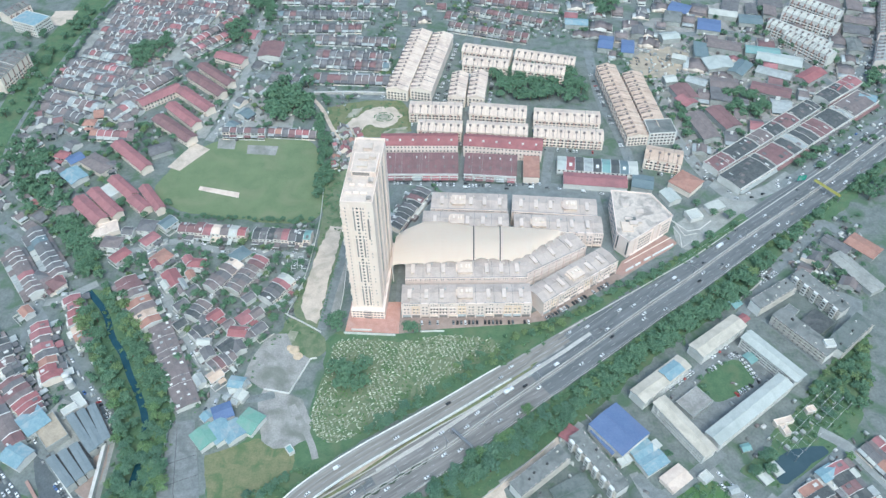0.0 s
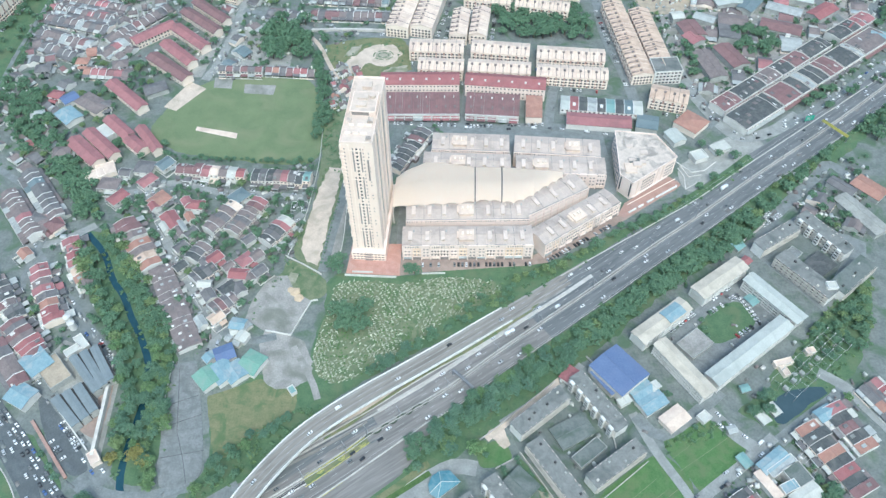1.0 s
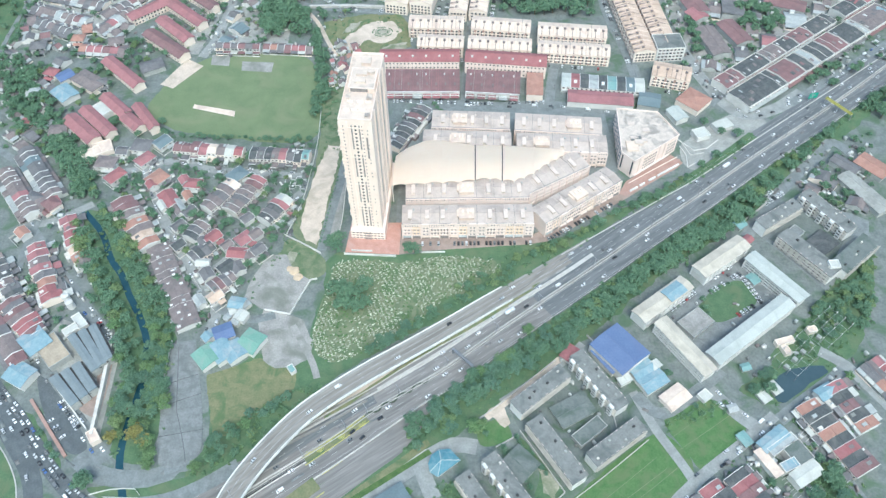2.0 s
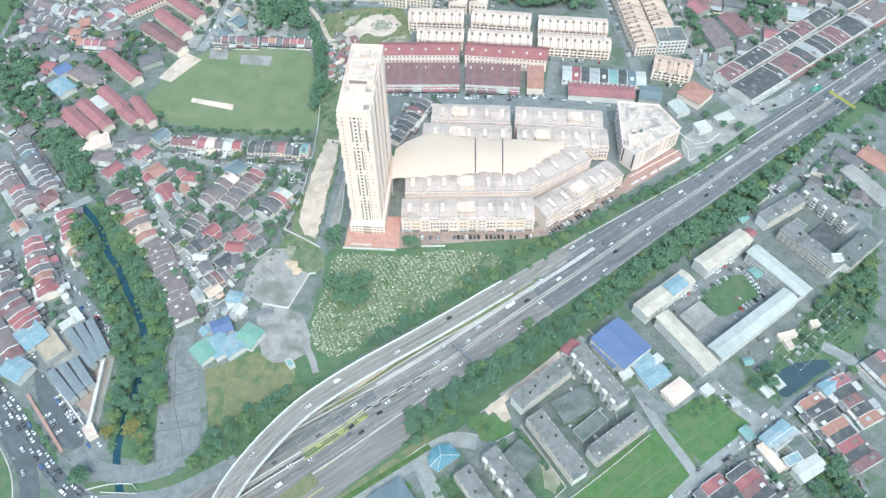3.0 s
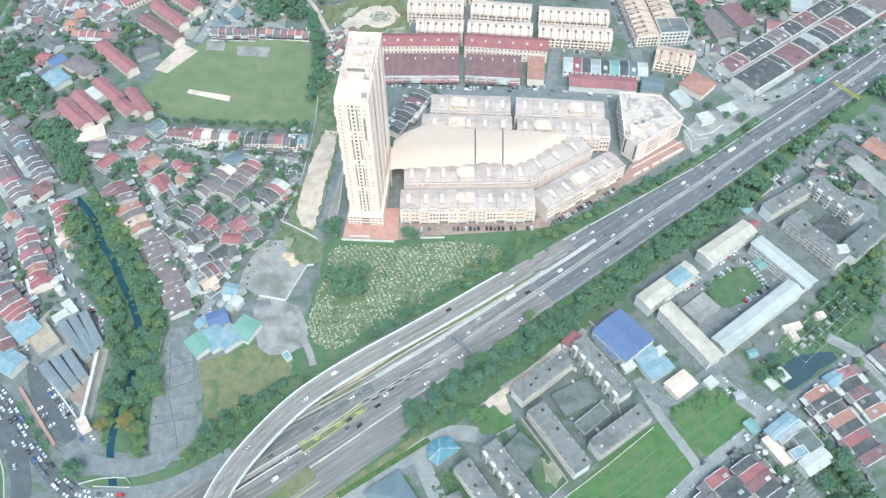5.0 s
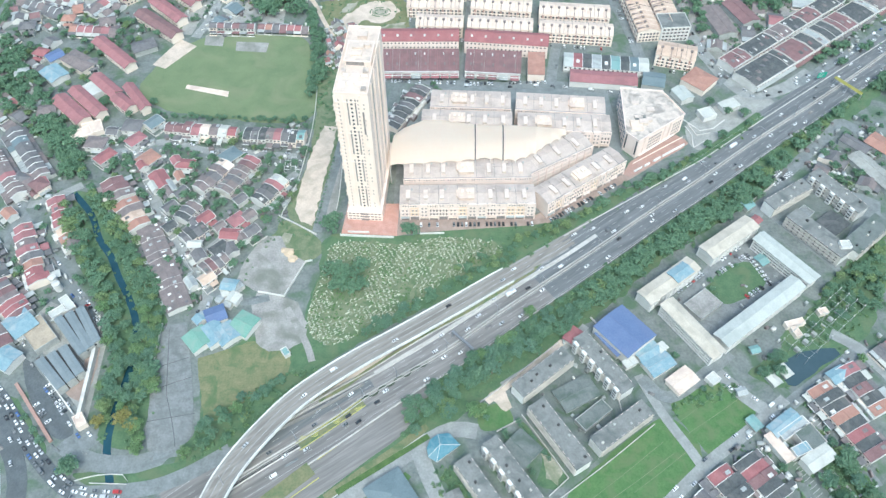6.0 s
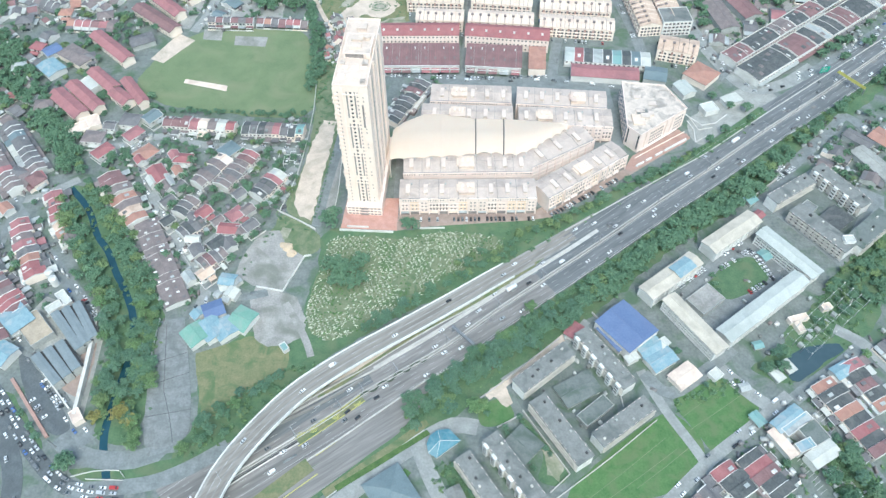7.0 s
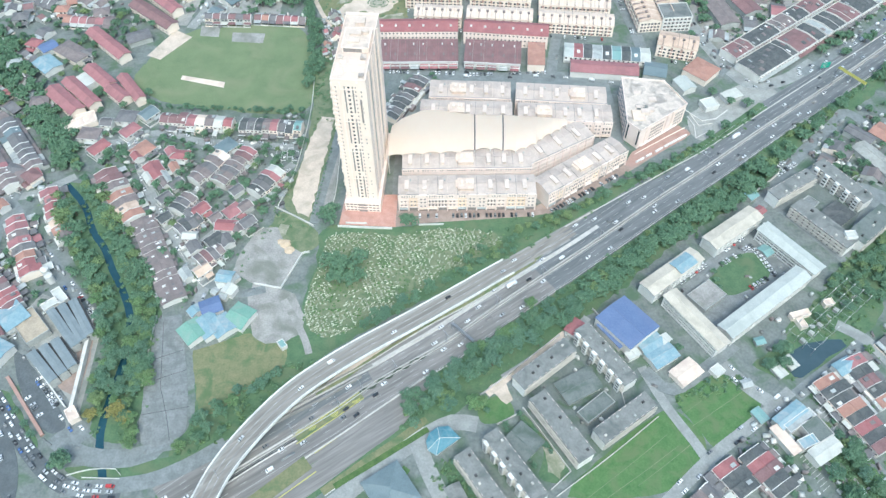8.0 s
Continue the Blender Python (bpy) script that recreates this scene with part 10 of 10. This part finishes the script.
scrub([(36.8, 345.5), (81.3, 350.7), (107.0, 363.0), (171.2, 400.4), (243.5, 450.9), (248.5, 444.3), (164.6, 387.5), (109.5, 350.6), (66.9, 321.4), (23.2, 295.0), (-10.5, 275.6), (4.4, 303.1)], 900, 1.0, 2.2)
scrub([(-79.5, 229.7), (-97.9, 210.5), (-117.7, 187.0), (-133.1, 172.9), (-149.4, 166.6), (-156.9, 171.6), (-145.1, 192.3), (-118.8, 214.3), (-93.4, 229.7)], 300, 1.0, 2.2)
scrub([(-288.4, 376.7), (-262.9, 382.3), (-209.6, 303.8), (-182.9, 262.9), (-176.8, 214.4), (-177.1, 175.0), (-208.2, 181.9), (-215.9, 238.0), (-249.3, 308.7)], 500, 1.0, 2.4)
scrub([(187.5, 229.0), (217.4, 249.2), (251.8, 279.3), (307.0, 331.6), (281.6, 261.7), (248.9, 236.9), (207.3, 213.6)], 340, 0.7, 1.8, 0.2)
scrub([(-114.3, 455.9), (-113.8, 559.4), (-89.9, 543.2), (-82.4, 452.4), (-106.9, 429.8)], 100, 0.8, 1.6)
scrub([(-136.1, 298.8), (-144.2, 280.4), (-141.7, 333.2), (-120.8, 354.1), (-87.1, 340.7), (-89.7, 327.9), (-119.0, 340.8)], 90, 0.8, 1.6, 0.3)
DISTRICTS = ([(-281.3, 430.6), (-109.4, 452.5), (-105.5, 417.3), (-116.8, 354.0), (-144.8, 328.1), (-160.9, 289.6), (-166.5, 262.9), (-211.8, 328.3)], [(-357.2, 457.0), (-326.6, 446.9), (-282.1, 376.7), (-224.8, 263.0), (-286.7, 263.2)], [(141.3, 157.9), (206.2, 209.8), (281.6, 261.7), (237.1, 139.0), (143.4, 139.1)], [(-435.2, 674.3), (-225.4, 844.2), (-60.9, 843.4), (-52.0, 652.3), (-183.3, 567.8), (-365.2, 577.0)], [(161.0, 716.3), (530.3, 840.7), (418.8, 566.4), (232.5, 501.7)], [(272.1, 440.9), (356.1, 467.1), (320.4, 368.8), (279.1, 391.7)], [(-6.2, 843.2), (178.2, 842.3), (165.8, 751.5), (7.0, 764.3)])
for outline, trees, bushes, bits in zip(DISTRICTS, (700, 150, 70, 800, 800, 90, 160), (800, 260, 300, 1000, 1200, 140, 200), (520, 260, 260, 1200, 1400, 200, 300)):
    scatter_trees(outline, trees, 1.6, 3.6, ("green",) * 8 + ("light",))
    scrub(outline, bushes, 0.7, 1.8, 0.2)
    clutter(outline, bits)
clutter([(155.6, 317.1), (222.8, 352.8), (244.9, 293.0), (168.5, 237.1), (136.7, 275.2)], 40, 1.4)
clutter([(201.9, 257.6), (240.8, 279.3), (252.0, 268.2), (213.9, 236.9), (190.9, 229.0)], 24, 1.6)
clutter([(39.8, 221.6), (75.2, 249.6), (120.4, 221.4), (79.8, 167.8)], 60, 1.6)
scatter_trees([(-407.4, 595.0), (-345.3, 612.3), (-270.4, 585.5), (-259.4, 544.1), (-307.9, 521.1), (-254.4, 463.3), (-286.1, 446.7), (-311.7, 456.8), (-322.2, 433.9), (-347.7, 430.9)], 300, 2.2, 4.2, ("green",) * 6 + ("light",))
scatter_trees([(173.8, 763.6), (296.0, 821.2), (530.5, 854.8), (465.4, 692.9), (362.3, 636.0), (243.3, 525.1), (240.2, 682.8)], 420, 2.6, 5.0)
grove([(-299.1, 416.9), (-282.4, 419.3), (-273.2, 402.9), (-273.5, 387.0), (-286.7, 394.0), (-297.3, 406.0)], 6.5, 3.2, 5.0, ("green", "green", "light"))
grove([(215.1, 171.3), (224.4, 175.9), (233.4, 176.4), (240.2, 165.7), (244.9, 160.4), (237.4, 139.7), (216.0, 139.7), (214.3, 155.1), (210.2, 164.0)], 6.0, 4.2, 6.4, ("green",) * 6 + ("yellow", "light"))
scrub([(215.1, 171.3), (224.4, 175.9), (233.4, 176.4), (240.2, 165.7), (244.9, 160.4), (237.4, 139.7), (216.0, 139.7), (214.3, 155.1), (210.2, 164.0)], 160, 1.5, 2.8)
scatter_trees([(-450.0, 640.0), (-445.0, 690.0), (-432.0, 745.0), (-420.0, 815.0), (-414.0, 815.0), (-424.0, 742.0), (-430.0, 690.0), (-436.0, 640.0)], 70, 2.6, 4.6)
for x, y, r in ((178.4, 295.9, 2.6), (179.1, 289.4, 2.4), (180.4, 283.7, 2.0), (186.0, 303.0, 1.8), (193.0, 307.0, 1.6), (200.0, 310.0, 1.6)):
    tree(x, y, r)
# shrubs and trees round the lawns and the old flats
scrub([(140.0, 203.0), (146.0, 209.5), (158.0, 215.5), (174.0, 223.0), (182.0, 214.0), (176.0, 209.0), (160.0, 206.0)], 70, 1.2, 2.4)
for x, y, r in ((176.0, 215.5, 3.4), (171.5, 219.0, 3.2), (142.8, 208.0, 2.4), (156.8, 215.0, 2.2), (112.6, 241.4, 3.2), (143.8, 237.8, 3.0), (19.0, 199.5, 4.6), (24.0, 196.0, 2.2)):
    tree(x, y, r, "light" if r > 4 else "green")
tree_line([(42.5, 193.0), (50.0, 181.5), (58.0, 171.0)], 3.2, 1.6, 2.6, spread=1.0)
tree_line([(34.5, 186.5), (42.0, 173.5), (48.5, 163.5)], 3.0, 1.4, 2.4, spread=0.8)
tree_line([(4.0, 165.0), (12.0, 154.0), (19.0, 143.5)], 3.0, 1.8, 3.0, spread=1.5)
scrub([(-11.0, 160.0), (-3.0, 167.0), (6.0, 160.0), (16.0, 143.0), (2.0, 142.0)], 80, 1.0, 2.0)
scrub([(-112.0, 540.0), (-96.0, 540.0), (-93.0, 480.0), (-107.0, 470.0)], 90, 0.8, 1.8)
tree_line([(-87.0, 414.5), (-90.0, 387.8), (-92.0, 362.6), (-94.0, 348.0)], 3.4, 0.7, 1.3, spread=0.5)
scrub([(-112.0, 598.0), (-104.0, 620.0), (-84.0, 630.0), (-48.0, 629.0), (-38.0, 612.0), (-36.0, 584.0), (-46.0, 596.0), (-50.0, 620.0), (-80.0, 618.0), (-100.0, 590.0)], 120, 0.6, 1.6)
tree_line([(-16.0, 505.0), (-12.0, 498.0), (-6.0, 492.0)], 4.0, 2.0, 3.0, spread=1.5)
raise_terraces()
plant_trees()
park_cars()

# ---- signs over the motorway ----
p, q = (326.9, 502.6), (341.9, 480.9)
m, w = lie(p, q)
gantry = tagged(new("gantry"), "yellow footbridge-like gantry over the motorway", "gantry")
gantry.matrix_world = m
part("beam", boxes((-w / 2, w / 2, -1.0, -0.8, 6, 7.4), (-w / 2, w / 2, 0.8, 1.0, 6, 7.4), (-w / 2, w / 2, -0.8, 0.8, 6, 6.2)), "yellow", gantry)
for x in (-w / 2, 0, w / 2):
    part("post", boxes((x - 0.4, x + 0.4, -0.4, 0.4, -0.2, 6)), "steel", gantry)
p = (317.0, 505.6)
sign = tagged(new("road_sign"), "large green direction sign on two posts", "road sign")
sign.matrix_world = pose(p[0], p[1], 0, 0, 0, 12)
part("panel", boxes((-4, 4, -0.12, 0.12, 3.5, 9)), "sign_green", sign)
for z, a, b in ((7.6, -3.0, 1.5), (6.2, -3.0, 2.4), (4.8, -3.0, 0.8)):
    part("lettering_bar", boxes((a, b, -0.16, -0.12, z - 0.25, z + 0.25)), "marking", sign)
for x in (-2.5, 2.5):
    part("post", boxes((x - 0.15, x + 0.15, 0.12, 0.4, -0.2, 8.5)), "steel", sign)

# street lamps along the median
def street_lamp(x, y, ang):
    lamp = tagged(new("street_lamp"), "tall grey twin-arm street lamp on the median", "street lamp", "median lamps")
    lamp.matrix_world = pose(x, y, 0.2, 0, 0, ang)
    part("pole", boxes((-0.14, 0.14, -0.14, 0.14, 0, 10.5)), "steel", lamp)
    for s in (-1, 1):
        arm = part("arm", boxes((-0.08, 0.08, min(0, s * 2.6), max(0, s * 2.6), 10.3, 10.5)), "steel", lamp)
        part("lamp_head", boxes((-0.18, 0.18, min(s * 2.0, s * 3.1), max(s * 2.0, s * 3.1), 10.15, 10.3)), "pale_sheet", arm)


line = smooth(MEDIAN, 42)
for a, b in zip(line, line[1:]):
    street_lamp(a.x, a.y, math.degrees(math.atan2(b.y - a.y, b.x - a.x)))
p, q = (4.0, 253.5), (17.1, 240.3)
m, w = lie(p, q)
gantry = tagged(new("gantry"), "grey steel sign gantry over the carriageway", "gantry")
gantry.matrix_world = m
part("beam", boxes((-w / 2, w / 2, -0.8, -0.6, 6, 6.9), (-w / 2, w / 2, 0.6, 0.8, 6, 6.9), (-w / 2, w / 2, -0.6, 0.6, 6, 6.15)), "steel", gantry)
for x in (-w / 2, w / 2):
    part("post", boxes((x - 0.35, x + 0.35, -0.35, 0.35, -0.2, 6)), "steel", gantry)
part("sign_panel", boxes((-w * 0.3, w * 0.25, -0.95, -0.8, 5.6, 7.6)), "steel", gantry)
for k in range(7):
    x = -w / 2 + w * (k + 0.5) / 7
    part("brace", boxes((x - 0.1, x + 0.1, -0.6, 0.6, 6.6, 6.75)), "steel", gantry)
